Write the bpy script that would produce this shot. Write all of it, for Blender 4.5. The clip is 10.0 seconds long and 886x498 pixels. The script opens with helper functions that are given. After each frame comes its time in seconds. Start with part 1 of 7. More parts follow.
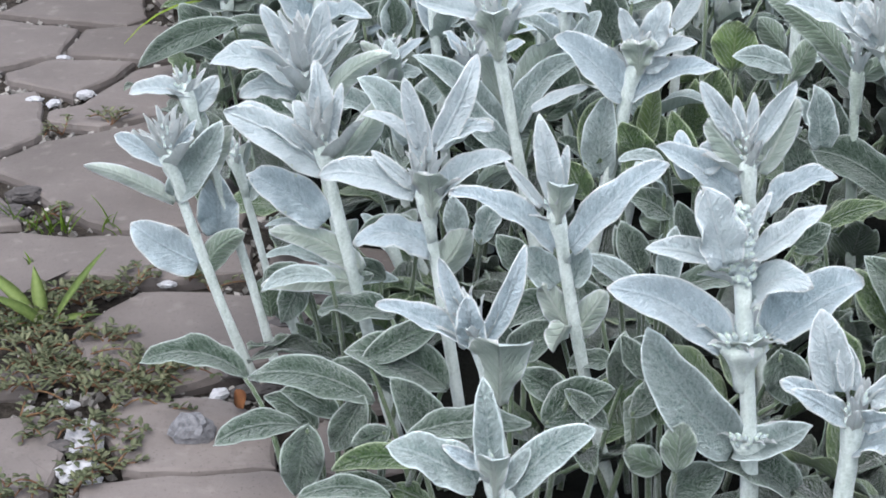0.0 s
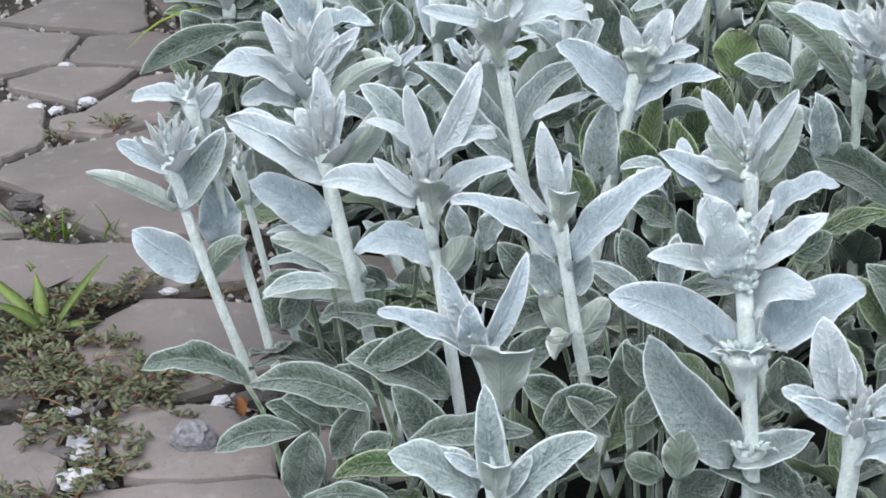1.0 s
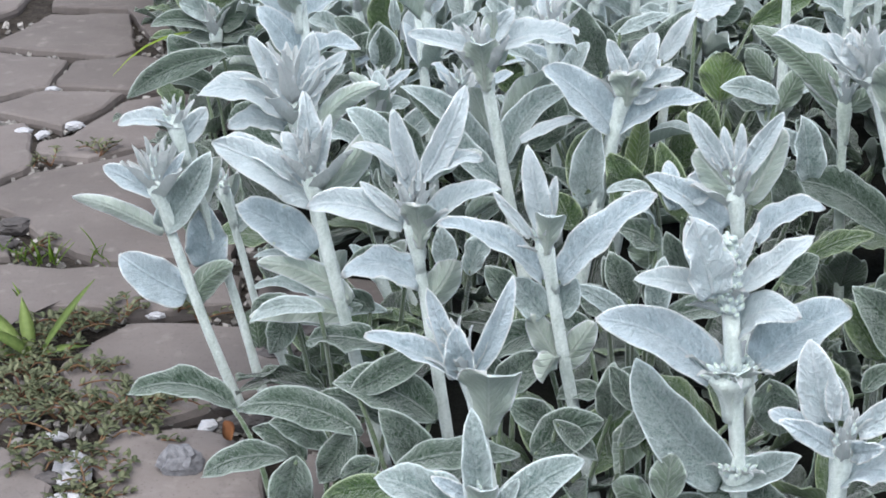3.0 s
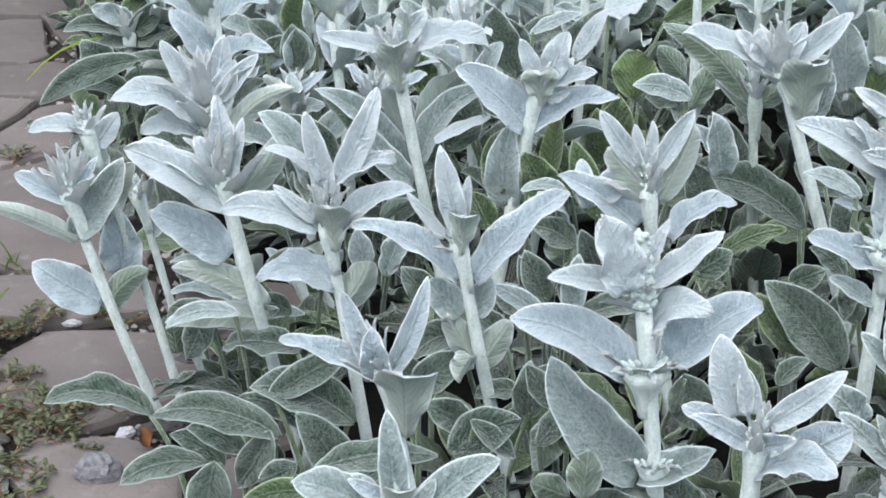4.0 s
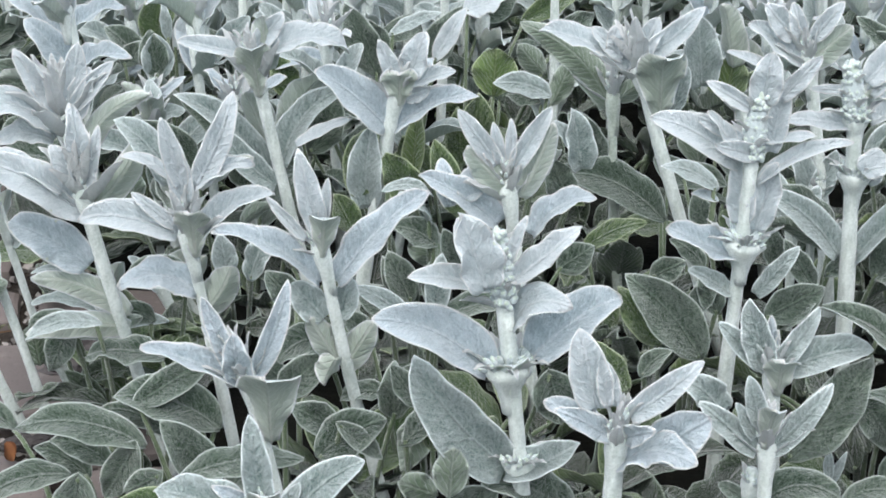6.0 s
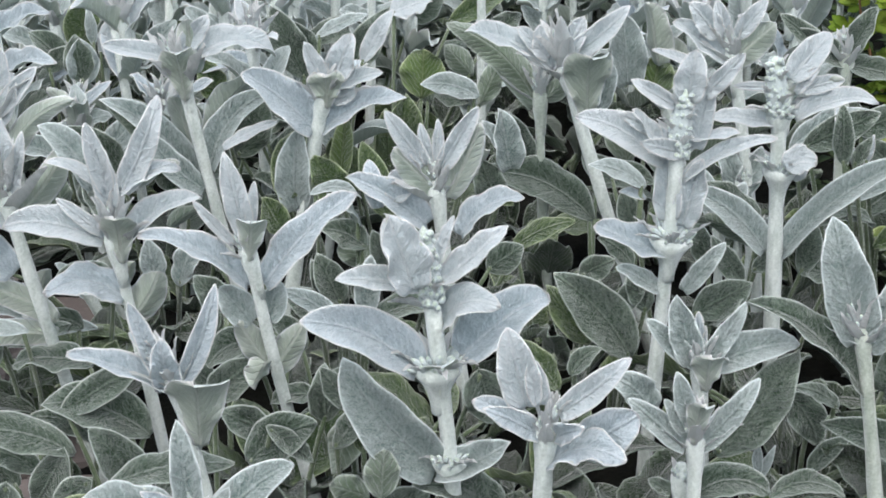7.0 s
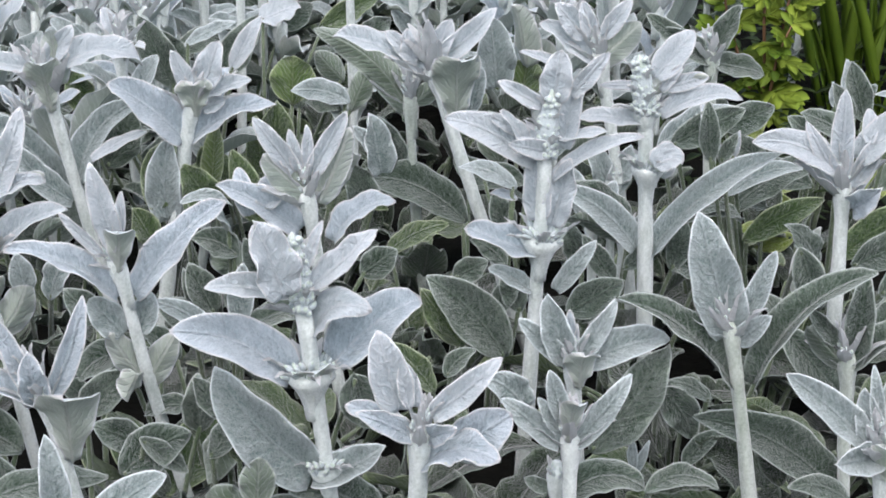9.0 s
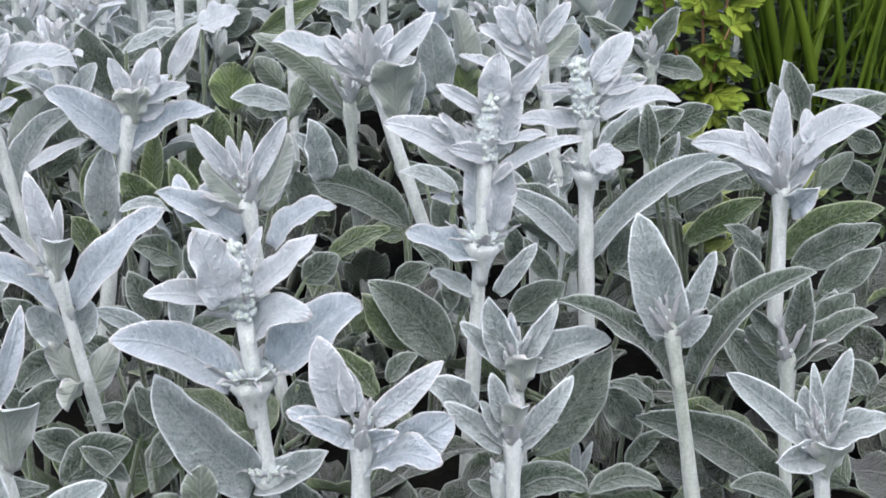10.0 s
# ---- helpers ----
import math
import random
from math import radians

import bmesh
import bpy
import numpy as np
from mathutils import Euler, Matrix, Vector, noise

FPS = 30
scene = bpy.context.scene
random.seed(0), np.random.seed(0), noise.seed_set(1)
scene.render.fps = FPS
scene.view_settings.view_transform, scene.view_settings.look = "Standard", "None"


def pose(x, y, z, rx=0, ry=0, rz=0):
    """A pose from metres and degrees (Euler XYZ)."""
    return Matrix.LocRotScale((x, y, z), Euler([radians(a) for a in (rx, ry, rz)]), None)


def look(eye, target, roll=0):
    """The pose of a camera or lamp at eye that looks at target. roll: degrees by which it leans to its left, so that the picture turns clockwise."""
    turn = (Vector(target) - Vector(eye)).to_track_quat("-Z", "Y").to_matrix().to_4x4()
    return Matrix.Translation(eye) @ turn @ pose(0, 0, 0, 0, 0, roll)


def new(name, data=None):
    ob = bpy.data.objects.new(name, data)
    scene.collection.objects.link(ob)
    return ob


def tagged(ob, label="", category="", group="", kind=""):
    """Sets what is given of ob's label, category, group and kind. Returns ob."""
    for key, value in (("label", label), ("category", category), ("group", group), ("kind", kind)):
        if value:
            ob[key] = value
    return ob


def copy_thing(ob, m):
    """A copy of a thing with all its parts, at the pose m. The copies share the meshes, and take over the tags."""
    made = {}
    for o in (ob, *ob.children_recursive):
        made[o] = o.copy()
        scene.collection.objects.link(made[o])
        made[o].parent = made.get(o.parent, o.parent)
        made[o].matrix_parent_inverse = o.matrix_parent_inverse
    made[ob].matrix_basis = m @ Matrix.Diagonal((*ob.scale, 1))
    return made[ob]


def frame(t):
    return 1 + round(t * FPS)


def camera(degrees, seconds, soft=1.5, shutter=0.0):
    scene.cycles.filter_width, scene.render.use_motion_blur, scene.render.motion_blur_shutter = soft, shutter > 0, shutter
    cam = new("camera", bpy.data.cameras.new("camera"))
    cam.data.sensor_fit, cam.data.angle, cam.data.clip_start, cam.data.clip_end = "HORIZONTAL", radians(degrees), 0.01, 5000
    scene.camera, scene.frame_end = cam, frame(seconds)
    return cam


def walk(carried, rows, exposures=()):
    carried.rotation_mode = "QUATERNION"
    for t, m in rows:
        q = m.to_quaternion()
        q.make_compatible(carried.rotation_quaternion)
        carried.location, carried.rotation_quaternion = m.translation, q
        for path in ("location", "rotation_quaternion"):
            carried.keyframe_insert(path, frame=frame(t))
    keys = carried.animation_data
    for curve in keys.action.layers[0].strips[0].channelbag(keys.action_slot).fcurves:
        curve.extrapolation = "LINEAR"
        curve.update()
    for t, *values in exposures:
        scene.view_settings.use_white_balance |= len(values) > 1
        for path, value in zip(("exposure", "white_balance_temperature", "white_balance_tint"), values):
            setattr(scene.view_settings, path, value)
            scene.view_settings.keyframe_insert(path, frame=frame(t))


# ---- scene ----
cam = camera(28.0, 10.0, soft=1.75)
ROWS = [
    (0, -0.0134, 0.0007, 0.6987, 66.400, 0.012, 5.339),
    (0.5, -0.0135, 0.0007, 0.6987, 66.444, -0.027, 5.414),
    (1, -0.0135, 0.0007, 0.6987, 66.637, -0.028, 5.414),
    (1.5, -0.0136, 0.0007, 0.6987, 66.695, -0.004, 5.405),
    (2, -0.0136, 0.0007, 0.6987, 66.776, -0.028, 5.414),
    (3.5, -0.0101, 0.0006, 0.6992, 67.553, -0.042, 4.044),
    (4, -0.0058, 0.0004, 0.6997, 67.408, -0.027, 2.353),
    (4.5, -0.0028, 0.0002, 0.6999, 67.374, 0.091, 1.109),
    (5, -0.0000, 0.0000, 0.7000, 67.400, 0.000, 0.000),
    (5.5, 0.0022, -0.0002, 0.7000, 67.420, -0.010, -0.873),
    (6.8, 0.0093, -0.0008, 0.6995, 67.493, -0.012, -3.820),
    (7, 0.0102, -0.0008, 0.6993, 67.505, 0.011, -4.210),
    (7.5, 0.0125, -0.0011, 0.6990, 67.538, 0.039, -5.221),
    (8, 0.0150, -0.0013, 0.6985, 67.570, 0.032, -6.266),
    (8.5, 0.0175, -0.0016, 0.6979, 67.616, 0.061, -7.350),
    (9, 0.0196, -0.0019, 0.6973, 67.716, 0.036, -8.234),
    (9.5, 0.0212, -0.0021, 0.6968, 67.778, 0.051, -8.964),
    (10, 0.0238, -0.0024, 0.6960, 67.901, 0.097, -10.112),
]
EXPOSURES = [(0.0, 0.14, 6070, 9), (3.5, 0.14, 6070, 8), (5.5, 0.14, 6270, 9), (7.5, -0.07, 6450, 12), (10.0, 0.06, 6290, 18)]
walk(cam, [(t, pose(x, y, z, rx, ry, rz)) for t, x, y, z, rx, ry, rz in ROWS], EXPOSURES)

# ---- light: a pale overcast evening sky ----
world = bpy.data.worlds.new("sky")
scene.world = world
world.use_nodes = True
wt = world.node_tree
sky = wt.nodes.new("ShaderNodeTexSky")
sky.sky_type, sky.sun_disc = "NISHITA", False
sky.sun_elevation, sky.sun_rotation = radians(62), radians(195)
sky.air_density, sky.dust_density = 1.0, 4.0
wt.nodes["Background"].inputs["Strength"].default_value = 0.14
wt.links.new(sky.outputs["Color"], wt.nodes["Background"].inputs["Color"])
sun = new("sun", bpy.data.lights.new("sun", "SUN"))
sun.data.energy, sun.data.angle, sun.data.color = 5.0, radians(105), (1.0, 0.98, 0.96)
sun.matrix_world = look((-0.35, -0.75, 2.6), (0, 0.6, 0))

# ---- materials ----
class Nodes:
    """A small hand for building node materials."""

    def __init__(self, name):
        self.material = bpy.data.materials.new(name)
        self.material.use_nodes = True
        self.tree = self.material.node_tree
        self.bsdf = self.tree.nodes["Principled BSDF"]

    def node(self, kind, values=None, **props):
        made = self.tree.nodes.new("ShaderNode" + kind)
        for key, value in props.items():
            setattr(made, key, value)
        for key, value in (values or {}).items():
            if hasattr(value, "links"):
                self.tree.links.new(value, made.inputs[key])
            else:
                made.inputs[key].default_value = value
        return made

    def math(self, op, a, b=0.0, clamp=False):
        return self.node("Math", {0: a, 1: b}, operation=op, use_clamp=clamp).outputs[0]

    def mix(self, fac, a, b):
        m = self.node("Mix", {"Factor": fac}, data_type="RGBA")
        for slot, value in ((6, a), (7, b)):
            if hasattr(value, "links"):
                self.tree.links.new(value, m.inputs[slot])
            else:
                m.inputs[slot].default_value = (*value, 1)
        return m.outputs[2]

    def span(self, value, low, high, to_low=0.0, to_high=1.0):
        return self.node("MapRange", {"Value": value, "From Min": low, "From Max": high, "To Min": to_low, "To Max": to_high}).outputs[0]

    def noise(self, vector, scale, detail=3.0, rough=0.55):
        return self.node("TexNoise", {"Vector": vector, "Scale": scale, "Detail": detail, "Roughness": rough}).outputs["Fac"]

    def set(self, **values):
        for key, value in values.items():
            key = key.replace("_", " ")
            if hasattr(value, "links"):
                self.tree.links.new(value, self.bsdf.inputs[key])
            else:
                self.bsdf.inputs[key].default_value = (*value, 1) if isinstance(value, tuple) else value

    def bump(self, height, strength, distance):
        b = self.node("Bump", {"Height": height, "Strength": strength, "Distance": distance})
        self.tree.links.new(b.outputs[0], self.bsdf.inputs["Normal"])


def felt(name, wool, flesh, cover, under=False, through_leaf=0.14, speckle=2.0):
    """Woolly leaf skin: white hair over green flesh, thin in the dimples between the veins. cover: how much hair."""
    m = Nodes(name)
    at = m.node("Attribute", attribute_name="blade").outputs["Vector"]
    sep = m.node("SeparateXYZ", {0: at})
    along, across, edge = sep.outputs
    seedv = m.node("ObjectInfo").outputs["Random"]
    off = m.node("CombineXYZ", {0: m.math("MULTIPLY", seedv, 37.0), 1: m.math("MULTIPLY", seedv, 91.0)}).outputs[0]
    at2 = m.node("VectorMath", {0: at, 1: off}, operation="ADD").outputs[0]
    flat = m.node("VectorMath", {0: at2, 1: (1, 1, 0)}, operation="MULTIPLY").outputs[0]
    # side veins sweep forward from the midrib
    side = m.math("ABSOLUTE", across)
    wob = m.noise(flat, 1.3, 2)
    ph = m.math("ADD", m.math("SUBTRACT", along, m.math("MULTIPLY", side, 1.1)), m.math("MULTIPLY", wob, 1.0))
    vein = m.math("ABSOLUTE", m.math("SINE", m.math("MULTIPLY", ph, 5.2)))
    vein = m.math("POWER", m.math("SUBTRACT", 1.0, vein), 3.0 if under else 2.2)
    mid = m.span(side, 0.02, 0.13, 1.0, 0.0)
    warp = m.node("VectorMath", {0: flat, 1: m.node("TexNoise", {"Vector": flat, "Scale": 2.5}).outputs["Color"]}, operation="ADD").outputs[0]
    cells = m.node("TexVoronoi", {"Vector": warp, "Scale": 3.1}, feature="DISTANCE_TO_EDGE").outputs["Distance"]
    net = m.span(cells, 0.0, 0.16, 1.0, 0.0)
    fuzz = m.noise(flat, 6.5, 5, 0.75)
    patch = m.noise(flat, 1.3, 4, 0.6)
    # fine wrinkles between the side veins
    lean = m.node("CombineXYZ", {0: m.math("MULTIPLY", ph, 2.6), 1: m.math("MULTIPLY", across, 1.7), 2: m.math("MULTIPLY", seedv, 50.0)}).outputs[0]
    wrinkle = m.noise(lean, 1.75, 4, 0.66)
    rim = m.span(m.math("ADD", edge, m.math("MULTIPLY", m.math("SUBTRACT", fuzz, 0.5), 0.10)), 0.022, 0.115, 1.0, 0.0)
    if under:
        c = m.math("ADD", m.math("MULTIPLY", vein, 0.48), m.math("MULTIPLY", mid, 0.55))
        c = m.math("ADD", c, m.math("MULTIPLY", m.math("SUBTRACT", fuzz, 0.5), 0.6))
        c = m.math("ADD", c, m.math("MULTIPLY", m.math("SUBTRACT", wrinkle, 0.5), 0.7))
    else:
        c = m.math("ADD", m.math("MULTIPLY", net, 0.26), m.math("MULTIPLY", vein, 0.16))
        c = m.math("ADD", c, m.math("MULTIPLY", m.math("SUBTRACT", wrinkle, 0.5), 1.7 * speckle))
        c = m.math("ADD", c, m.math("MULTIPLY", mid, 0.22))
        c = m.math("ADD", c, m.math("MULTIPLY", m.math("SUBTRACT", fuzz, 0.5), 0.45 * speckle))
    c = m.math("ADD", c, m.math("MULTIPLY", m.math("SUBTRACT", patch, 0.5), 0.85))
    c = m.math("ADD", c, m.span(edge, 0.0, 0.75, 0.30, -0.12))
    c = m.math("ADD", c, m.math("ADD", cover, m.math("MULTIPLY", m.math("SUBTRACT", seedv, 0.5), 0.22)), clamp=True)
    colour = m.mix(rim, m.mix(c, flesh, wool), tuple(min(0.95, w * 1.15 + 0.12) for w in wool))
    m.set(Base_Color=colour, Roughness=0.92, Specular_IOR_Level=0.15, Sheen_Weight=0.45, Sheen_Roughness=0.35, Sheen_Tint=(0.93, 0.97, 1.0))
    high = m.math("ADD", m.math("MULTIPLY", vein, 0.5 if under else -0.45), m.math("MULTIPLY", net, -0.1 if under else -0.45))
    high = m.math("ADD", high, m.math("MULTIPLY", wrinkle, -0.5 if under else -1.6))
    high = m.math("ADD", high, m.math("MULTIPLY", fuzz, 0.45))
    high = m.math("ADD", high, m.math("MULTIPLY", mid, 0.7 if under else -1.0))
    m.bump(high, 0.9, 0.0030)
    # a little light comes through the blade
    tr = m.node("BsdfTranslucent", {"Color": m.mix(0.8, flesh, wool)})
    add = m.node("MixShader", {0: through_leaf})
    out = m.tree.nodes["Material Output"]
    m.tree.links.new(m.bsdf.outputs[0], add.inputs[1])
    m.tree.links.new(tr.outputs[0], add.inputs[2])
    m.tree.links.new(add.outputs[0], out.inputs["Surface"])
    return m.material


# Age plus painted light: high leaves whitened as lit, low ones darkened as shaded.
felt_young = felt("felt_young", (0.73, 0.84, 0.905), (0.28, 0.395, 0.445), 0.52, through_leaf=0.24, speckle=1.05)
felt_tip_lit = felt("felt_tip_lit", (0.85, 0.935, 0.975), (0.44, 0.56, 0.60), 0.56, through_leaf=0.30, speckle=0.95)
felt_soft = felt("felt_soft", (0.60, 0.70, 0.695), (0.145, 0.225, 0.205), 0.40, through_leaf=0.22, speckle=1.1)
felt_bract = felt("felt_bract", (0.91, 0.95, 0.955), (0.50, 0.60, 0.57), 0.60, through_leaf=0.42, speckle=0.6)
felt_mid_shade = felt("felt_mid_shade", (0.232, 0.30, 0.246), (0.023, 0.055, 0.028), 0.27, through_leaf=0.14, speckle=1.2)
felt_old_shade = felt("felt_old_shade", (0.088, 0.132, 0.080), (0.007, 0.020, 0.006), 0.16, through_leaf=0.10, speckle=1.1)
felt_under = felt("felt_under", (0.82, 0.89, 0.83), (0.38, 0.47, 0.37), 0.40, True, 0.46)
felt_mid_under_shade = felt("felt_mid_under_shade", (0.40, 0.475, 0.41), (0.12, 0.18, 0.115), 0.30, True, 0.26)
felt_old_under_shade = felt("felt_old_under_shade", (0.21, 0.265, 0.20), (0.05, 0.09, 0.045), 0.28, True, 0.10)
felt_green = felt("felt_green", (0.19, 0.27, 0.125), (0.035, 0.082, 0.018), 0.14)
felt_lime = felt("felt_lime", (0.48, 0.58, 0.20), (0.24, 0.36, 0.05), 0.3)
felt_green_under = felt("felt_green_under", (0.30, 0.38, 0.20), (0.085, 0.15, 0.04), 0.2, True)


def wool_material(name, light, dark):
    m = Nodes(name)
    co = m.node("TexCoord").outputs["Object"]
    n = m.noise(co, 480, 4, 0.7)
    n2 = m.noise(m.node("VectorMath", {0: co, 1: (1, 1, 0.35)}, operation="MULTIPLY").outputs[0], 120, 5)
    m.set(Base_Color=m.mix(m.span(m.math("ADD", m.math("MULTIPLY", n, 0.45), m.math("MULTIPLY", n2, 0.55)), 0.36, 0.64), dark, light),
          Roughness=0.95, Specular_IOR_Level=0.1, Sheen_Weight=0.7, Sheen_Roughness=0.4, Sheen_Tint=(0.95, 0.98, 1.0))
    m.bump(m.math("ADD", n, n2), 0.8, 0.0022)
    return m.material


wool_rim = wool_material("wool_rim", (0.84, 0.90, 0.91), (0.62, 0.71, 0.71))
# rims of the low leaves, darkened in colour to stand in for shade
wool_low_rim_shade = wool_material("wool_rim_shaded", (0.25, 0.32, 0.265), (0.135, 0.19, 0.145))
wool_mid_rim_shade = wool_material("wool_mid_rim_shade", (0.52, 0.59, 0.565), (0.36, 0.43, 0.40))
wool_stem = wool_material("wool_stem", (0.74, 0.81, 0.785), (0.40, 0.475, 0.44))
# leaf stalks darkened in colour to deepen the shade between crowns
wool_stalk_shade = wool_material("wool_stalk_shade", (0.17, 0.215, 0.14), (0.06, 0.095, 0.05))
wool_stem_dull = wool_material("wool_stem_dull", (0.60, 0.67, 0.61), (0.30, 0.37, 0.30))
wool_bud = wool_material("wool_bud", (0.58, 0.66, 0.67), (0.38, 0.46, 0.46))
bud_tip = wool_material("bud_tip", (0.56, 0.65, 0.59), (0.42, 0.52, 0.44))


def stone_material():
    m = Nodes("flagstone_grey")
    co = m.node("TexCoord").outputs["Object"]
    r = m.node("ObjectInfo").outputs["Random"]
    big, fine, speck = m.noise(co, 9, 5), m.noise(co, 160, 5, 0.7), m.noise(co, 45, 3)
    base = m.mix(m.span(m.math("ADD", m.math("MULTIPLY", big, 0.6), m.math("MULTIPLY", r, 0.4)), 0.25, 0.75), (0.095, 0.082, 0.077), (0.180, 0.157, 0.148))
    base = m.mix(m.math("MULTIPLY", m.span(speck, 0.58, 0.74), 0.16), base, (0.42, 0.385, 0.36))
    base = m.mix(m.math("MULTIPLY", m.span(fine, 0.55, 0.75), 0.35), base, (0.09, 0.08, 0.072))
    stain = m.noise(co, 22, 6, 0.65)
    base = m.mix(m.math("MULTIPLY", m.span(stain, 0.52, 0.66), 0.5), base, (0.125, 0.108, 0.10))
    pit = m.node("TexVoronoi", {"Vector": co, "Scale": 190.0}).outputs["Distance"]
    base = m.mix(m.math("MULTIPLY", m.span(pit, 0.10, 0.2, 1.0, 0.0), 0.5), base, (0.07, 0.06, 0.055))
    m.set(Base_Color=base, Roughness=0.88, Specular_IOR_Level=0.25)
    m.bump(m.math("ADD", m.math("MULTIPLY", fine, 0.35), big), 0.6, 0.004)
    return m.material


def soil_material(name, a, b, scale=60):
    m = Nodes(name)
    co = m.node("TexCoord").outputs["Object"]
    n, f = m.noise(co, scale, 6, 0.7), m.noise(co, scale * 6, 4, 0.7)
    m.set(Base_Color=m.mix(m.span(m.math("ADD", m.math("MULTIPLY", n, 0.6), m.math("MULTIPLY", f, 0.4)), 0.38, 0.64), a, b), Roughness=0.96, Specular_IOR_Level=0.15)
    m.bump(m.math("ADD", n, m.math("MULTIPLY", f, 0.4)), 1.0, 0.006)
    return m.material


def grain_material(name, a, b, rough=0.7, scale=80, sheen=0.0, through_light=0.0):
    m = Nodes(name)
    co = m.node("TexCoord").outputs["Object"]
    r = m.node("ObjectInfo").outputs["Random"]
    isl = m.node("NewGeometry").outputs["Random Per Island"]
    n = m.noise(co, scale, 4, 0.6)
    v = m.math("ADD", m.math("MULTIPLY", n, 0.5), m.math("ADD", m.math("MULTIPLY", r, 0.2), m.math("MULTIPLY", isl, 0.3)))
    col = m.mix(m.span(v, 0.3, 0.75), a, b)
    m.set(Base_Color=col, Roughness=rough, Specular_IOR_Level=0.3, Sheen_Weight=sheen)
    m.bump(n, 0.4, 0.002)
    if through_light:
        tr = m.node("BsdfTranslucent", {"Color": col})
        add = m.node("MixShader", {0: through_light})
        m.tree.links.new(m.bsdf.outputs[0], add.inputs[1])
        m.tree.links.new(tr.outputs[0], add.inputs[2])
        m.tree.links.new(add.outputs[0], m.tree.nodes["Material Output"].inputs["Surface"])
    return m.material


stone_grey = stone_material()
# bed soil taken near black to paint in the shade between the plants
soil_dark_shade = soil_material("soil_dark_shade", (0.002, 0.0024, 0.0016), (0.008, 0.0085, 0.006))
soil_joint = soil_material("soil_joint", (0.013, 0.011, 0.009), (0.082, 0.069, 0.058), 120)
gravel_mat = grain_material("gravel", (0.06, 0.055, 0.05), (0.34, 0.32, 0.30), 0.9, 200)
weed_green = grain_material("weed_green", (0.075, 0.092, 0.045), (0.20, 0.205, 0.12), 0.6, 200, 0.0, 0.2)
weed_red = grain_material("weed_red", (0.11, 0.05, 0.03), (0.20, 0.12, 0.06), 0.7, 200)
blade_green = grain_material("blade_green", (0.05, 0.115, 0.012), (0.21, 0.32, 0.035), 0.5, 14, 0.0, 0.35)
seedling_green = grain_material("seedling_green", (0.09, 0.14, 0.035), (0.20, 0.26, 0.075), 0.55, 220, 0.0, 0.25)
lime_green = grain_material("lime_green", (0.11, 0.21, 0.018), (0.33, 0.43, 0.055), 0.55, 22, 0.0, 0.35)
rock_grey = grain_material("rock_grey", (0.05, 0.05, 0.056), (0.30, 0.30, 0.32), 0.9, 5)
chalk_white = grain_material("chalk_white", (0.24, 0.24, 0.255), (0.50, 0.50, 0.525), 0.85, 3.5)
cover_green = grain_material("cover_green", (0.012, 0.025, 0.008), (0.05, 0.085, 0.022), 0.6, 120, 0.0, 0.1)
dead_leaf = grain_material("dead_leaf", (0.10, 0.035, 0.015), (0.36, 0.15, 0.05), 0.7, 90, 0.0, 0.15)


# ---- builders ----
def mesh_of(name, verts, faces, materials, slots=None, attribute=None, smooth=True):
    me = bpy.data.meshes.new(name)
    me.from_pydata([tuple(v) for v in verts], [], faces)
    for m in materials:
        me.materials.append(m)
    if slots is not None:
        me.polygons.foreach_set("material_index", slots)
    me.polygons.foreach_set("use_smooth", [smooth] * len(me.polygons))
    if attribute is not None:
        a = me.attributes.new("blade", "FLOAT_VECTOR", "POINT")
        a.data.foreach_set("vector", np.asarray(attribute, dtype=np.float32).ravel())
    me.update()
    return me


def part(name, me, parent, label=""):
    ob = new(name, me)
    ob.parent = parent
    return tagged(ob, label)


def tube(points, radii, sides=10, wobble=0.0, rng=None):
    """Rings of a rounded rod along the points; returns vertices and faces."""
    pts = [Vector(p) for p in points]
    verts, faces = [], []
    for i, p in enumerate(pts):
        d = (pts[min(i + 1, len(pts) - 1)] - pts[max(i - 1, 0)]).normalized()
        e = d.cross(Vector((0.31, 0.95, 0.05))).normalized()
        f = d.cross(e)
        for k in range(sides):
            a = 2 * math.pi * k / sides
            # a mint's stem is blunt-square
            r = radii[i] * (1 + 0.07 * math.cos(4 * a)) * (1 + (rng.uniform(-wobble, wobble) if rng else 0))
            verts.append(p + e * (r * math.cos(a)) + f * (r * math.sin(a)))
    n = len(pts)
    for i in range(n - 1):
        for k in range(sides):
            k2 = (k + 1) % sides
            faces.append((i * sides + k, i * sides + k2, (i + 1) * sides + k2, (i + 1) * sides + k))
    faces.append(tuple(range(sides - 1, -1, -1)))
    faces.append(tuple((n - 1) * sides + k for k in range(sides)))
    return verts, faces


LEAF_RNG = random.Random(11)


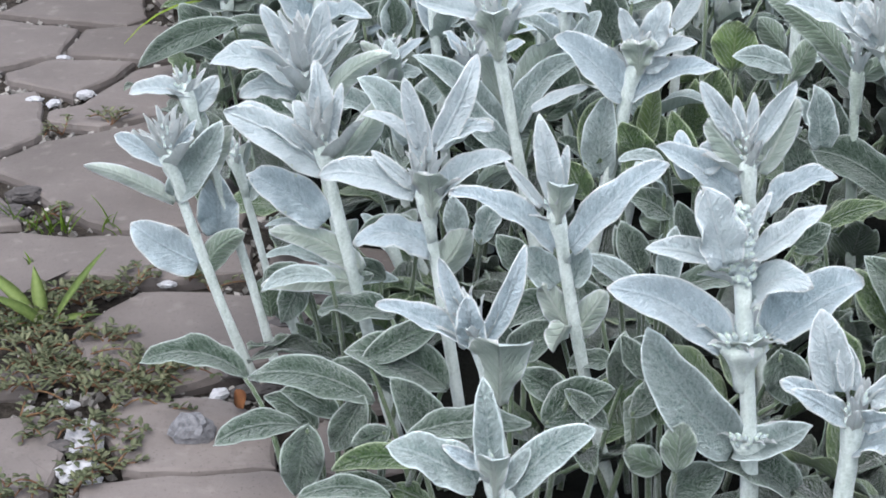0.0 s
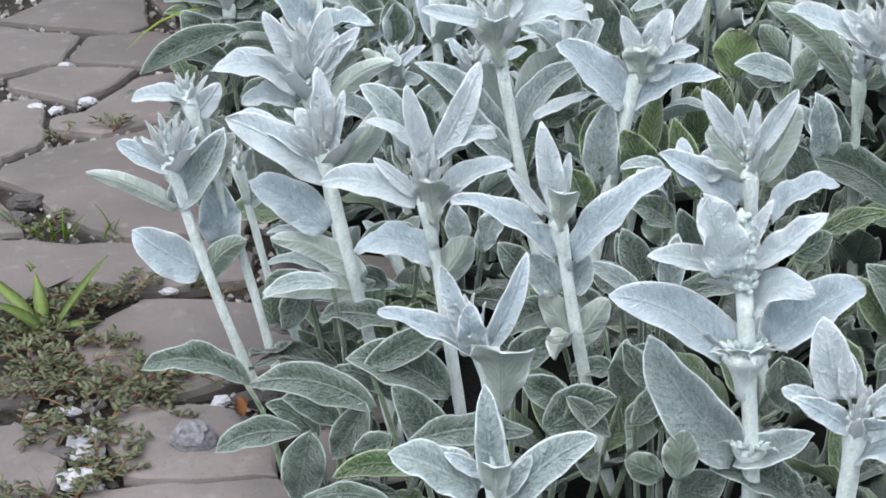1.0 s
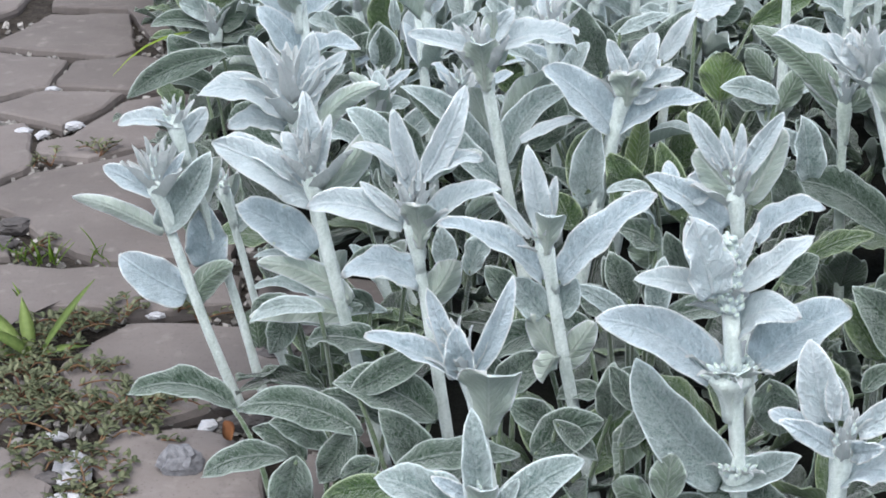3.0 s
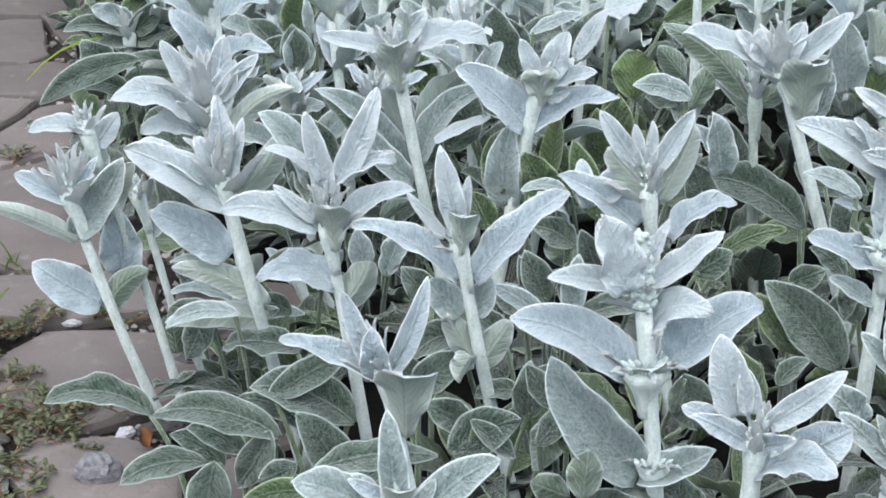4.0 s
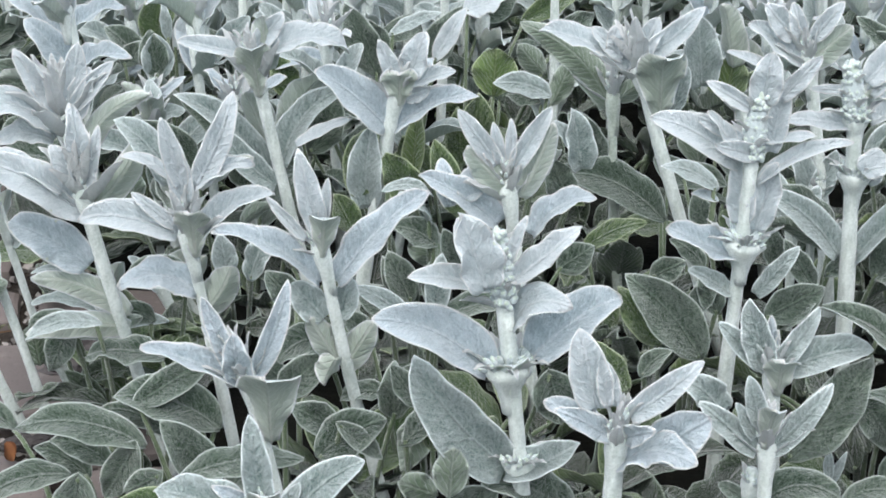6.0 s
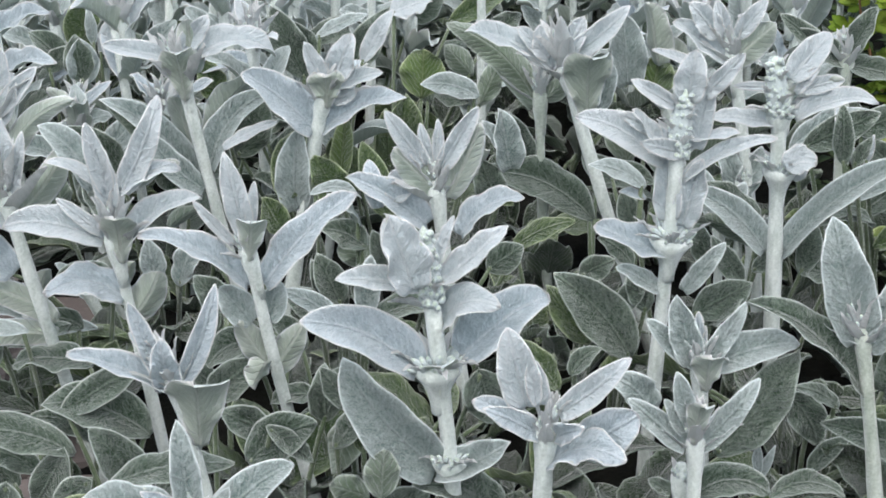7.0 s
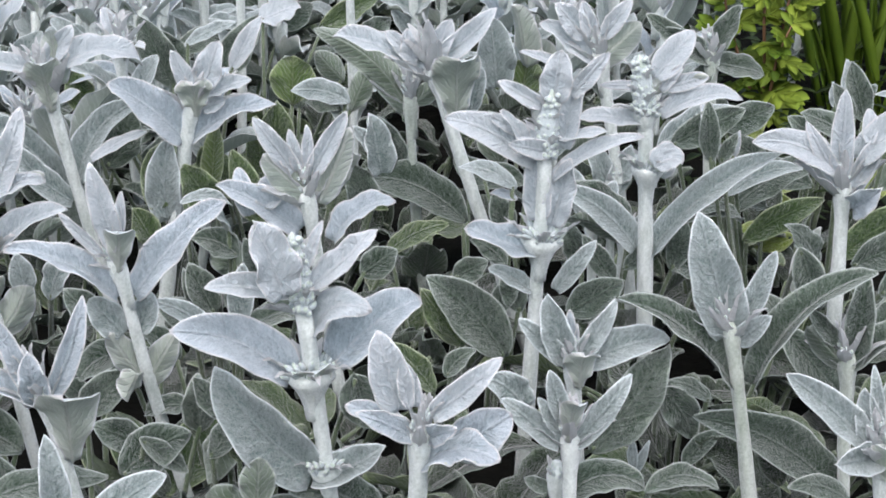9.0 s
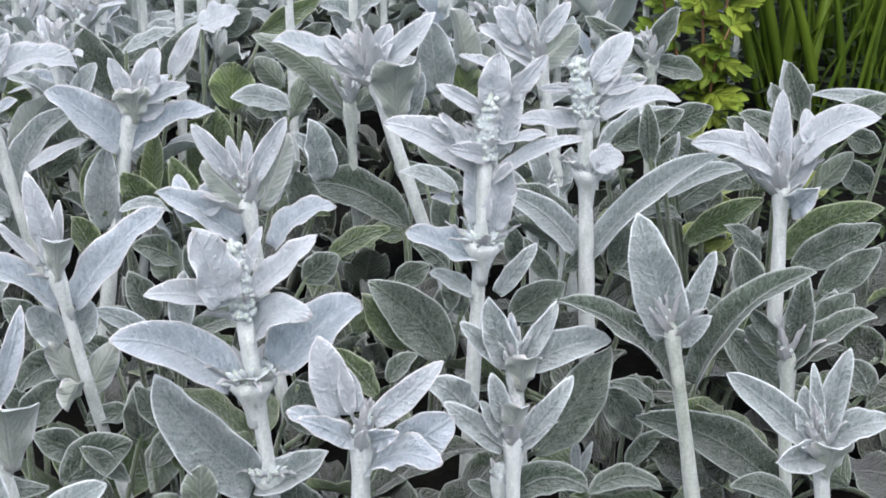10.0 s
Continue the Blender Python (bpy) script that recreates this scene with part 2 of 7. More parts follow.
def blade(base, along, normal, length, width, bow, sway, shape="stem", green=False, old=False, rng=LEAF_RNG):
    """Mesh of one felted leaf, in metres: a curved midrib, a gutter along it, wavy rounded margins and a thick soft edge."""
    nu, nv = (9, 6) if shape == "bract" else (16, 8)
    a, n = Vector(along).normalized(), Vector(normal).normalized()
    s = a.cross(n)
    p0 = Vector(base)
    p2 = p0 + a * length
    p1 = (p0 + p2) / 2 + n * bow + s * sway
    thick = min(0.0013, width * 0.06)
    gutter = rng.uniform(0.36, 0.85) if shape != "basal" else rng.uniform(0.18, 0.55)
    curl = rng.uniform(0.02, 0.22)
    twist = rng.uniform(-0.30, 0.30) if shape != "cup" else 0.0
    if shape == "cup":
        gutter, curl = rng.uniform(0.20, 0.30), 0.0
    wave, f1, ph1, ph2 = rng.uniform(0.04, 0.14) * width, rng.uniform(9, 17), rng.uniform(0, 6.3), rng.uniform(0, 6.3)
    tipdrop = rng.uniform(0.0, 0.24) * length if shape != "cup" else 0.30 * length
    verts, attr = [], []
    for i in range(nu + 1):
        u = i / nu
        if shape == "stem":
            h = (u + 0.05) ** 0.42 * (1 - u) ** 0.58 * 1.87 if u < 1 else 0.0
            h = max(h, 0.30 * (1 - u) ** 0.5) if u < 0.3 else h
        elif shape == "cup":
            h = (0.20 + 1.65 * u ** 1.3) * max(0.0, 1 - u ** 2.6) ** 0.60
        elif shape == "bract":
            h = (u + 0.10) ** 0.35 * (1 - u) ** 0.75 * 1.75 if u < 1 else 0.0
        else:
            h = max(math.sin(math.pi * min(u ** 0.88, 1.0)), 0.0) ** 0.72
            h = max(h, 0.10 * (1 - u))
        h = max(h * 0.5 * width, 0.0004)
        c = p0 * (1 - u) ** 2 + p1 * (2 * u * (1 - u)) + p2 * u * u - n * (tipdrop * max(0.0, u - 0.6) ** 2 * 4)
        t = ((p1 - p0) * (1 - u) + (p2 - p1) * u).normalized()
        nn = (n - t * n.dot(t)).normalized()
        q = twist * u
        ss = t.cross(nn)
        nn, ss = nn * math.cos(q) + ss * math.sin(q), ss * math.cos(q) - nn * math.sin(q)
        row_top, row_low = [], []
        for j in range(nv + 1):
            v = -1 + 2 * j / nv
            w = abs(v)
            ph = ph1 if v < 0 else ph2
            lift = gutter * h * w ** 1.4 - curl * h * w ** 4 + wave * (math.sin(f1 * u + ph) + 0.3 * math.sin(2.3 * f1 * u + 2 * ph)) * w * w * min(1.0, 4 * u)
            lift -= 0.05 * width * math.exp(-(v / 0.16) ** 2) * (1 - u)
            scallop = 1 + 0.030 * math.sin(17 * u + ph) * w
            x = h * v * scallop * (1 - 0.10 * gutter * w)
            p = c + ss * x + nn * lift
            row_top.append(p)
            taper = (1 - w ** 3) * 0.75 + 0.25
            row_low.append(p - nn * thick * (taper + 1.1 * math.exp(-(v / 0.13) ** 2) * (1 - 0.7 * u)))
        edge_r = (row_top[-1] + row_low[-1]) / 2 + ss * thick * 0.45
        edge_l = (row_top[0] + row_low[0]) / 2 - ss * thick * 0.45
        ring = row_top + [edge_r] + row_low[::-1] + [edge_l]
        verts += ring
        vs = [-1 + 2 * j / nv for j in range(nv + 1)]
        vs = vs + [1.0] + vs[::-1] + [-1.0]
        attr += [(u * length * 100, h * v * 100, min((1 - abs(v)) * h, (1 - u) * length * 0.5) * 100) for v in vs]
    m = 2 * nv + 4
    faces, slots = [], []
    for i in range(nu):
        for k in range(m):
            k2 = (k + 1) % m
            faces.append((i * m + k, (i + 1) * m + k, (i + 1) * m + k2, i * m + k2))
            slots.append(0 if k < nv else 1 if k in (nv, nv + 1, m - 2, m - 1) else 2)
    faces.append(tuple(range(m)))
    slots.append(2)
    faces.append(tuple(nu * m + k for k in range(m - 1, -1, -1)))
    slots.append(1)
    mats = [felt_bract, wool_rim, felt_bract] if shape == "bract" else [felt_lime, felt_lime, felt_green_under] if green == "lime" else [felt_green, felt_green_under, felt_green_under] if green else [felt_soft, wool_rim, felt_under] if shape == "cup" else [felt_old_shade, wool_low_rim_shade, felt_old_under_shade] if old == 2 else [felt_mid_shade, wool_mid_rim_shade, felt_mid_under_shade] if old == 1 else [felt_soft, wool_rim, felt_under] if old == 0.5 else [felt_tip_lit, wool_rim, felt_under] if old == -1 else [felt_young, wool_rim, felt_under]
    return mesh_of("leaf", verts, faces, mats, slots, attr)


UP = Vector((0, -0.35, 1)).normalized()


def facing(az, rise, turn):
    """A leaf's way and upper side, from its bearing, its rise and its turn about itself, in degrees."""
    ca = math.cos(radians(rise))
    a = Vector((ca * math.cos(radians(az)), ca * math.sin(radians(az)), math.sin(radians(rise))))
    n0 = (UP - a * UP.dot(a)).normalized()
    return a, Matrix.Rotation(radians(turn), 3, a) @ n0


PLANT = "silver-white woolly lamb's ear on an upright felted stem"


def stalk(tone, x, y, dx, dy, h, r):
    """A lamb's ear that has sent up its stem: root at x, y (m); the stem's top at dx, dy, h from it and its radius (cm)."""
    p = new("lambs_ear")
    p.location = (x, y, 0)
    p["lean_x"], p["lean_y"] = dx / h, dy / h
    if tone:
        p["dull"] = 1
    tagged(p, "grey-green woolly lamb's ear on an upright felted stem" if tone else PLANT, "plant", "lamb's ears of the bed")
    rng = random.Random(int(x * 7919 + y * 104729))
    k = 14
    bend = Vector((rng.uniform(-0.35, 0.35), rng.uniform(-0.3, 0.3), 0)) * 0.01
    pts, rad = [], []
    for i in range(k + 1):
        u = i / k
        pts.append(Vector((dx, dy, h)) * (0.01 * u) + bend * math.sin(u * math.pi) + Vector((0, 0, -0.01 * (1 - u))))
        rad.append(r * 0.01 * (0.96 - 0.14 * u + 0.05 * math.sin(u * 11 + x * 40)))
    v, f = tube(pts, rad, 12, 0.045, rng)
    part("stem", mesh_of("stem", v, f, [wool_stem_dull if tone else wool_stem]), p)
    return p


def tuft(x, y):
    """A crown of long-stalked leaves close to the ground."""
    p = new("lambs_ear")
    p.location = (x, y, 0)
    p["tuft"] = 1
    return tagged(p, "low crown of grey-green felted lamb's ear leaves on the soil", "plant", "lamb's ears of the bed")


def leaf(p, x, y, z, az, rise, length, width, turn, bow=0.0, sway=0.0, tone=""):
    """A leaf of p from the point x, y, z (cm from the root)."""
    if tone == "cup":
        # it rises from the stem and arches over forwards, its back to the path
        up = math.sin(radians(rise))
        az, rise, turn = -90 + 45 * math.cos(radians(az)) * (1 - up) + 9 * math.cos(radians(az)), 74, 0
        length, width, bow = length * 1.15, width * 1.14, length * 0.10
    a, n = facing(az, rise, turn)
    if tone == "cup":
        back = Vector((0.15 * math.cos(radians(az)), 1, 0.1))
        n = (back - a * back.dot(a)).normalized()
    low = bool(p.get("tuft"))
    # by height: 2 and 1 carry painted shade, -1 painted light, besides age
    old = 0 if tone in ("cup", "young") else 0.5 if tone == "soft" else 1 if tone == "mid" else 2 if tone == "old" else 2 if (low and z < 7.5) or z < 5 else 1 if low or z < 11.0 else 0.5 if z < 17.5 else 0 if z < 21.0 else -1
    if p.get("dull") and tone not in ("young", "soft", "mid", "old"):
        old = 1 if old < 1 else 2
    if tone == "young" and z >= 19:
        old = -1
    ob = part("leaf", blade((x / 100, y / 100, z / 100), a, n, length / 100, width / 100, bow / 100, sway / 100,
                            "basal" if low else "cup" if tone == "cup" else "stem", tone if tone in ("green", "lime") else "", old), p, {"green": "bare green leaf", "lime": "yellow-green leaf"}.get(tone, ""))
    if low:
        b = Vector((x, y, z)) / 100
        foot = Vector((b.x * 0.6, b.y * 0.6 + (0.055 if rise < 0 else 0.025), -0.005))
        bend = (b + foot) / 2 + Vector((0, 0.01, 0.012))
        pts = [foot * (1 - u) ** 2 + bend * (2 * u * (1 - u)) + (b + a * 0.004) * u * u for u in (0, 0.2, 0.4, 0.6, 0.8, 1.0)]
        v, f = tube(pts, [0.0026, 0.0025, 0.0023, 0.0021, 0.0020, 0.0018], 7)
        part("leaf_stalk", mesh_of("leaf_stalk", v, f, [wool_stalk_shade]), ob)
    return ob


def bud_cluster(buds, name="flower_head"):
    """Woolly pointed calyx buds in one mesh: each a centre, a way out, a length and a radius (m)."""
    verts, faces, slots = [], [], []
    for c, d, ln, r in buds:
        d = Vector(d).normalized()
        e = d.cross(Vector((0.2, 0.9, 0.37))).normalized()
        f = d.cross(e)
        o = len(verts)
        prof = ((0.0, 0.55), (0.25, 0.95), (0.55, 1.0), (0.8, 0.62), (1.0, 0.12))
        for u, w in prof:
            for k in range(7):
                q = 2 * math.pi * k / 7
                verts.append(Vector(c) + d * (ln * u) + (e * math.cos(q) + f * math.sin(q)) * (r * w))
        for i in range(4):
            for k in range(7):
                k2 = (k + 1) % 7
                faces.append((o + i * 7 + k, o + i * 7 + k2, o + (i + 1) * 7 + k2, o + (i + 1) * 7 + k))
                slots.append(1 if i == 3 else 0)
        faces.append(tuple(o + 28 + k for k in range(7)))
        slots.append(1)
    return mesh_of(name, verts, faces, [wool_bud, bud_tip], slots)


def frame_of(d):
    d = Vector(d).normalized()
    e = d.cross(Vector((0.13, 0.98, 0.1))).normalized()
    return d, e, d.cross(e)


def rosette(p, x, y, z, dx, dy, dz, w):
    """The closed tip of a stem: crossed pairs of small pointed leaves round a few pale buds. w: its width (cm)."""
    rng = random.Random(int(abs(x * 131 + z * 977 + w * 31)))
    o = Vector((x, y, z)) / 100
    v = Vector((dx, dy, dz)) / 100
    d, e, f = frame_of(v)
    ln = v.length
    spin = rng.uniform(0, 6.3)
    # the stem widens into the leaf bases
    r = min(0.010, 0.0042 + w * 0.0010)
    lean = Vector((p.get("lean_x", 0), p.get("lean_y", 0), 1))
    v2, f2 = tube([o + lean * z2 for z2 in (-0.034, -0.024, -0.015, -0.007, 0.002)] + [o + d * 0.012], [r * 0.62, r * 0.72, r * 0.86, r * 1.05, r * 1.10, r * 0.5], 12, 0.05, rng)
    part("leaf_collar", mesh_of("leaf_collar", v2, f2, [wool_stem_dull if p.get("dull") else wool_stem]), p)
    for k in range(5):
        for s in (0, 1):
            q = spin + k * 1.571 + s * math.pi + rng.uniform(-0.2, 0.2)
            out = e * math.cos(q) + f * math.sin(q)
            rise = radians(46 + 9 * k + rng.uniform(-7, 7))
            way = (out * math.cos(rise) + d * math.sin(rise)).normalized()
            up = (d - way * d.dot(way)).normalized()
            size = max(ln, w * 0.008) * (0.86 - 0.10 * k) * rng.uniform(0.85, 1.15)
            part("bract", blade(o + d * (ln * (-0.06 + 0.12 * k)) + out * (0.0035 - 0.0005 * k), way, up, size, size * rng.uniform(0.29, 0.39), -size * rng.uniform(0.03, 0.12), 0, "bract", rng=rng), p)
    buds = []
    for k in range(16):
        q, u = rng.uniform(0, 6.3), rng.random()
        out = e * math.cos(q) + f * math.sin(q)
        buds.append((o + d * (ln * (0.18 + 0.42 * u)) + out * (0.0045 * (1 - 0.5 * u)), d + out * (0.6 - 0.4 * u), 0.0065 * rng.uniform(0.7, 1.1), 0.0015 * rng.uniform(0.8, 1.15)))
    tagged(part("flower_head", bud_cluster(buds), p, "pale green woolly buds"), kind="stuff")


def spike(p, x, y, z, dx, dy, dz, w):
    """A woolly flower spike: ring over ring of small buds along the stem's end."""
    rng = random.Random(int(abs(x * 131 + z * 977)))
    o = Vector((x, y, z)) / 100
    v = Vector((dx, dy, dz)) / 100
    d, e, f = frame_of(v)
    ln, r = v.length, w * 0.005
    buds = []
    rings = 7
    for i in range(rings):
        count = 16 - i
        for k in range(count):
            u = (i + rng.uniform(-0.28, 0.28)) / rings
            rr = r * (1.0 - 0.40 * u * u)
            q = k * 6.283 / count + rng.uniform(-0.25, 0.25)
            out = e * math.cos(q) + f * math.sin(q)
            buds.append((o + d * (ln * (0.04 + 0.92 * u)) + out * rr * 0.62, out + d * rng.uniform(0.35, 1.3), 0.0052 * rng.uniform(0.75, 1.2) * (1 - 0.25 * u), 0.0023 * rng.uniform(0.8, 1.2)))
    buds.append((o, d, ln * 0.94, r * 0.95))
    tagged(part("flower_spike", bud_cluster(buds), p, "woolly white flower spike in bud"), kind="stuff")
    p["label"] = "silver-white woolly lamb's ear with a flower spike in bud"
    for i in range(5):
        for k in range(2):
            q = 0.6 + i * 1.571 + k * 3.1416 + rng.uniform(-0.3, 0.3)
            out = e * math.cos(q) + f * math.sin(q)
            way = (out + d * (0.55 + 0.22 * i + rng.uniform(-0.15, 0.2))).normalized()
            part("bract", blade(o + d * (ln * (0.02 + 0.16 * i)) + out * r * 0.45, way, (d - way * d.dot(way)).normalized(), (0.024 - 0.0024 * i) * rng.uniform(0.8, 1.2), 0.0085 - 0.0008 * i, 0.001, 0, "bract", rng=rng), p)


def whorl(p, x, y, z, w):
    """A ring of buds and small bracts round the stem at a leaf pair."""
    rng = random.Random(int(abs(x * 131 + z * 977)))
    o = Vector((x, y, z)) / 100
    buds = []
    r = w * 0.005
    # the stem widens into the leaf bases under the ring
    v, f = tube([o + Vector((p.get("lean_x", 0) * z2, p.get("lean_y", 0) * z2, z2)) for z2 in (-0.034, -0.026, -0.018, -0.010, -0.003, 0.001)], [r * 0.29, r * 0.33, r * 0.43, r * 0.64, r * 0.94, r * 0.85], 12, 0.05, rng)
    part("leaf_collar", mesh_of("leaf_collar", v, f, [wool_stem]), p)
    for k in range(46):
        q = k * 0.95 + rng.uniform(-0.2, 0.2)
        out = Vector((math.cos(q), math.sin(q), 0))
        buds.append((o + out * r * rng.uniform(0.25, 0.70) + Vector((0, 0, rng.uniform(-0.003, 0.003))), out + Vector((0, 0, rng.uniform(0.4, 1.8))), 0.0085 * rng.uniform(0.8, 1.25), 0.0019 * rng.uniform(0.8, 1.2)))
    for k in range(9):
        q = k * 0.698 + rng.uniform(-0.25, 0.25)
        out = Vector((math.cos(q), math.sin(q), 0))
        way = (out + Vector((0, 0, rng.uniform(0.35, 1.0)))).normalized()
        up = (Vector((0, 0, 1)) - way * way.z).normalized()
        part("bract", blade(o + out * r * 0.6, way, up, r * rng.uniform(1.0, 1.5), r * rng.uniform(0.38, 0.5), 0.001, 0, "bract", rng=rng), p)
    tagged(part("bud_ring", bud_cluster(buds), p, "ring of woolly buds"), kind="stuff")


# ---- ground ----
def sheet(name, x0, x1, y0, y1, nx, ny, z, rough, material, keep=None):
    xs, ys = np.linspace(x0, x1, nx), np.linspace(y0, y1, ny)
    verts = [(x, y, z + rough * (noise.noise(Vector((x * 14, y * 14, 0))) + 0.5 * noise.noise(Vector((x * 45, y * 45, 3))))) for y in ys for x in xs]
    faces = [(j * nx + i, j * nx + i + 1, (j + 1) * nx + i + 1, (j + 1) * nx + i) for j in range(ny - 1) for i in range(nx - 1)]
    if keep:
        faces = [f for f in faces if keep(sum(verts[k][0] for k in f) / 4, sum(verts[k][1] for k in f) / 4)]
    return new(name, mesh_of(name, verts, faces, [material]))


def bed_edge(y):
    """x of the line where the planting bed meets the paving, at y."""
    return -0.185 - 0.325 * (y - 1.12) + 0.02 * math.sin(y * 9)


tagged(sheet("ground", -60, 60, -40, 80, 41, 41, -0.030, 0.0, soil_joint), "dry brown earth reaching to the horizon", "ground", kind="structure")
tagged(sheet("joint_soil", -1.6, 0.4, 0.5, 3.4, 110, 160, -0.012, 0.007, soil_joint, lambda x, y: x < bed_edge(y) + 0.03), "dark gritty soil in the joints of the paving", "soil", kind="structure")
tagged(sheet("bed_soil", -0.9, 2.2, 0.3, 4.6, 150, 200, -0.004, 0.012, soil_dark_shade, lambda x, y: x > bed_edge(y) + 0.02), "dark soil of the planting bed, blackened for shade between plants", "soil", kind="structure")

pavement = tagged(new("pavement"), "worn grey-brown flagstones laid with wide weedy joints", "paving", kind="structure")
STONE_RNG = random.Random(5)


def flagstone(*xy):
    """One split flagstone of the pavement, from the corners of its outline (m)."""
    rng = STONE_RNG
    corners = [Vector((xy[i], xy[i + 1], 0)) for i in range(0, len(xy), 2)]
    mid = sum(corners, Vector()) / len(corners)
    outline = []
    for i, c in enumerate(corners):
        d = corners[(i + 1) % len(corners)]
        k = max(2, int((d - c).length / 0.018))
        for j in range(k):
            p = c.lerp(d, j / k)
            w = 0.0022 if j else 0.0008
            outline.append(p + Vector((rng.uniform(-w, w), rng.uniform(-w, w), 0)))
    area = sum(a.x * b.y - b.x * a.y for a, b in zip(outline, outline[1:] + outline[:1]))
    if area < 0:
        outline.reverse()
    n = len(outline)
    tx, ty, lift = rng.uniform(-0.012, 0.012), rng.uniform(-0.010, 0.010), rng.uniform(-0.001, 0.003)
    verts, faces = [], []
    rings = ((0.004, -0.034), (0.0, -0.008), (0.0015, -0.002), (0.005, 0.0), (0.022, 0.0008))
    for inset, z in rings:
        for p in outline:
            q = p - (p - mid).normalized() * inset * rng.uniform(0.6, 1.5)
            top = 0.0012 * noise.noise(Vector((q.x * 25, q.y * 25, 7))) if z > -0.003 else 0.0
            verts.append((q.x, q.y, z + top + lift + (tx * (q.x - mid.x) + ty * (q.y - mid.y))))
    for r in range(len(rings) - 1):
        for i in range(n):
            i2 = (i + 1) % n
            faces.append((r * n + i, r * n + i2, (r + 1) * n + i2, (r + 1) * n + i))
    faces.append(tuple((len(rings) - 1) * n + i for i in range(n)))
    part("flagstone", mesh_of("flagstone", verts, faces, [stone_grey], smooth=False), pavement)


flagstone(-0.869, 2.358, -0.847, 2.419, -0.822, 2.530, -0.706, 2.547, -0.650, 2.364, -0.668, 2.321, -0.807, 2.344)
flagstone(-0.975, 2.334, -0.843, 2.329, -0.729, 2.296, -0.720, 2.173, -0.780, 2.114, -0.882, 2.086)
flagstone(-0.721, 2.297, -0.635, 2.332, -0.582, 2.310, -0.550, 2.201, -0.615, 2.173, -0.712, 2.183, -0.721, 2.210)
flagstone(-0.769, 2.096, -0.721, 2.163, -0.615, 2.158, -0.624, 2.094, -0.656, 2.017, -0.758, 2.070)
flagstone(-0.865, 2.042, -0.749, 2.019, -0.709, 2.039, -0.681, 1.972, -0.653, 1.885, -0.684, 1.820, -0.764, 1.773)
flagstone(-0.672, 1.959, -0.644, 1.976, -0.605, 2.135, -0.550, 2.169, -0.464, 2.144, -0.445, 2.048, -0.525, 1.970, -0.596, 1.914, -0.661, 1.927)
flagstone(-0.676, 1.796, -0.646, 1.857, -0.588, 1.897, -0.508, 1.954, -0.424, 1.976, -0.376, 1.792, -0.370, 1.636, -0.497, 1.606, -0.572, 1.662, -0.629, 1.729, -0.669, 1.756)
flagstone(-0.746, 1.724, -0.657, 1.712, -0.601, 1.638, -0.594, 1.615, -0.696, 1.591)
flagstone(-0.689, 1.574, -0.585, 1.592, -0.532, 1.588, -0.394, 1.613, -0.349, 1.588, -0.342, 1.523, -0.412, 1.494, -0.444, 1.491, -0.473, 1.498, -0.521, 1.494, -0.562, 1.403, -0.619, 1.386)
flagstone(-0.474, 1.377, -0.458, 1.431, -0.434, 1.474, -0.392, 1.478, -0.311, 1.473, -0.255, 1.386, -0.282, 1.340, -0.321, 1.315, -0.362, 1.283, -0.409, 1.279, -0.442, 1.309)
flagstone(-0.591, 1.311, -0.492, 1.305, -0.474, 1.271, -0.567, 1.247)
flagstone(-0.553, 1.210, -0.456, 1.227, -0.433, 1.215, -0.430, 1.181, -0.418, 1.170, -0.415, 1.114, -0.425, 1.086, -0.503, 1.078)
flagstone(-0.404, 1.233, -0.391, 1.264, -0.358, 1.267, -0.317, 1.271, -0.290, 1.256, -0.264, 1.240, -0.250, 1.164, -0.288, 1.157, -0.334, 1.147, -0.368, 1.149, -0.378, 1.177, -0.401, 1.206)
flagstone(-0.395, 1.123, -0.349, 1.137, -0.291, 1.151, -0.253, 1.157, -0.213, 1.154, -0.210, 1.079, -0.380, 1.063)
flagstone(-1.106, 2.520, -0.912, 2.489, -0.884, 2.563, -0.894, 2.712, -1.186, 2.722)
flagstone(-0.836, 2.578, -0.716, 2.572, -0.638, 2.409, -0.613, 2.517, -0.696, 2.767, -0.872, 2.732)
flagstone(-1.188, 2.314, -0.983, 2.333, -0.770, 1.773, -0.850, 1.748, -1.014, 1.921)
flagstone(-0.909, 1.708, -0.752, 1.723, -0.628, 1.397, -0.750, 1.340)
flagstone(-0.721, 1.299, -0.596, 1.311, -0.509, 1.082, -0.625, 1.071)
flagstone(-1.208, 2.777, -0.908, 2.759, -0.911, 2.968, -1.287, 2.976)
flagstone(-0.898, 2.787, -0.705, 2.804, -0.688, 2.988, -0.907, 2.990)
flagstone(-0.246, 1.392, -0.300, 1.474, -0.330, 1.525, -0.325, 1.600, -0.215, 1.585, -0.150, 1.430, -0.205, 1.375)
flagstone(-0.272, 1.330, -0.244, 1.376, -0.196, 1.362, -0.170, 1.262, -0.236, 1.252, -0.262, 1.262)
flagstone(-0.240, 1.238, -0.165, 1.245, -0.150, 1.168, -0.205, 1.160, -0.240, 1.172)


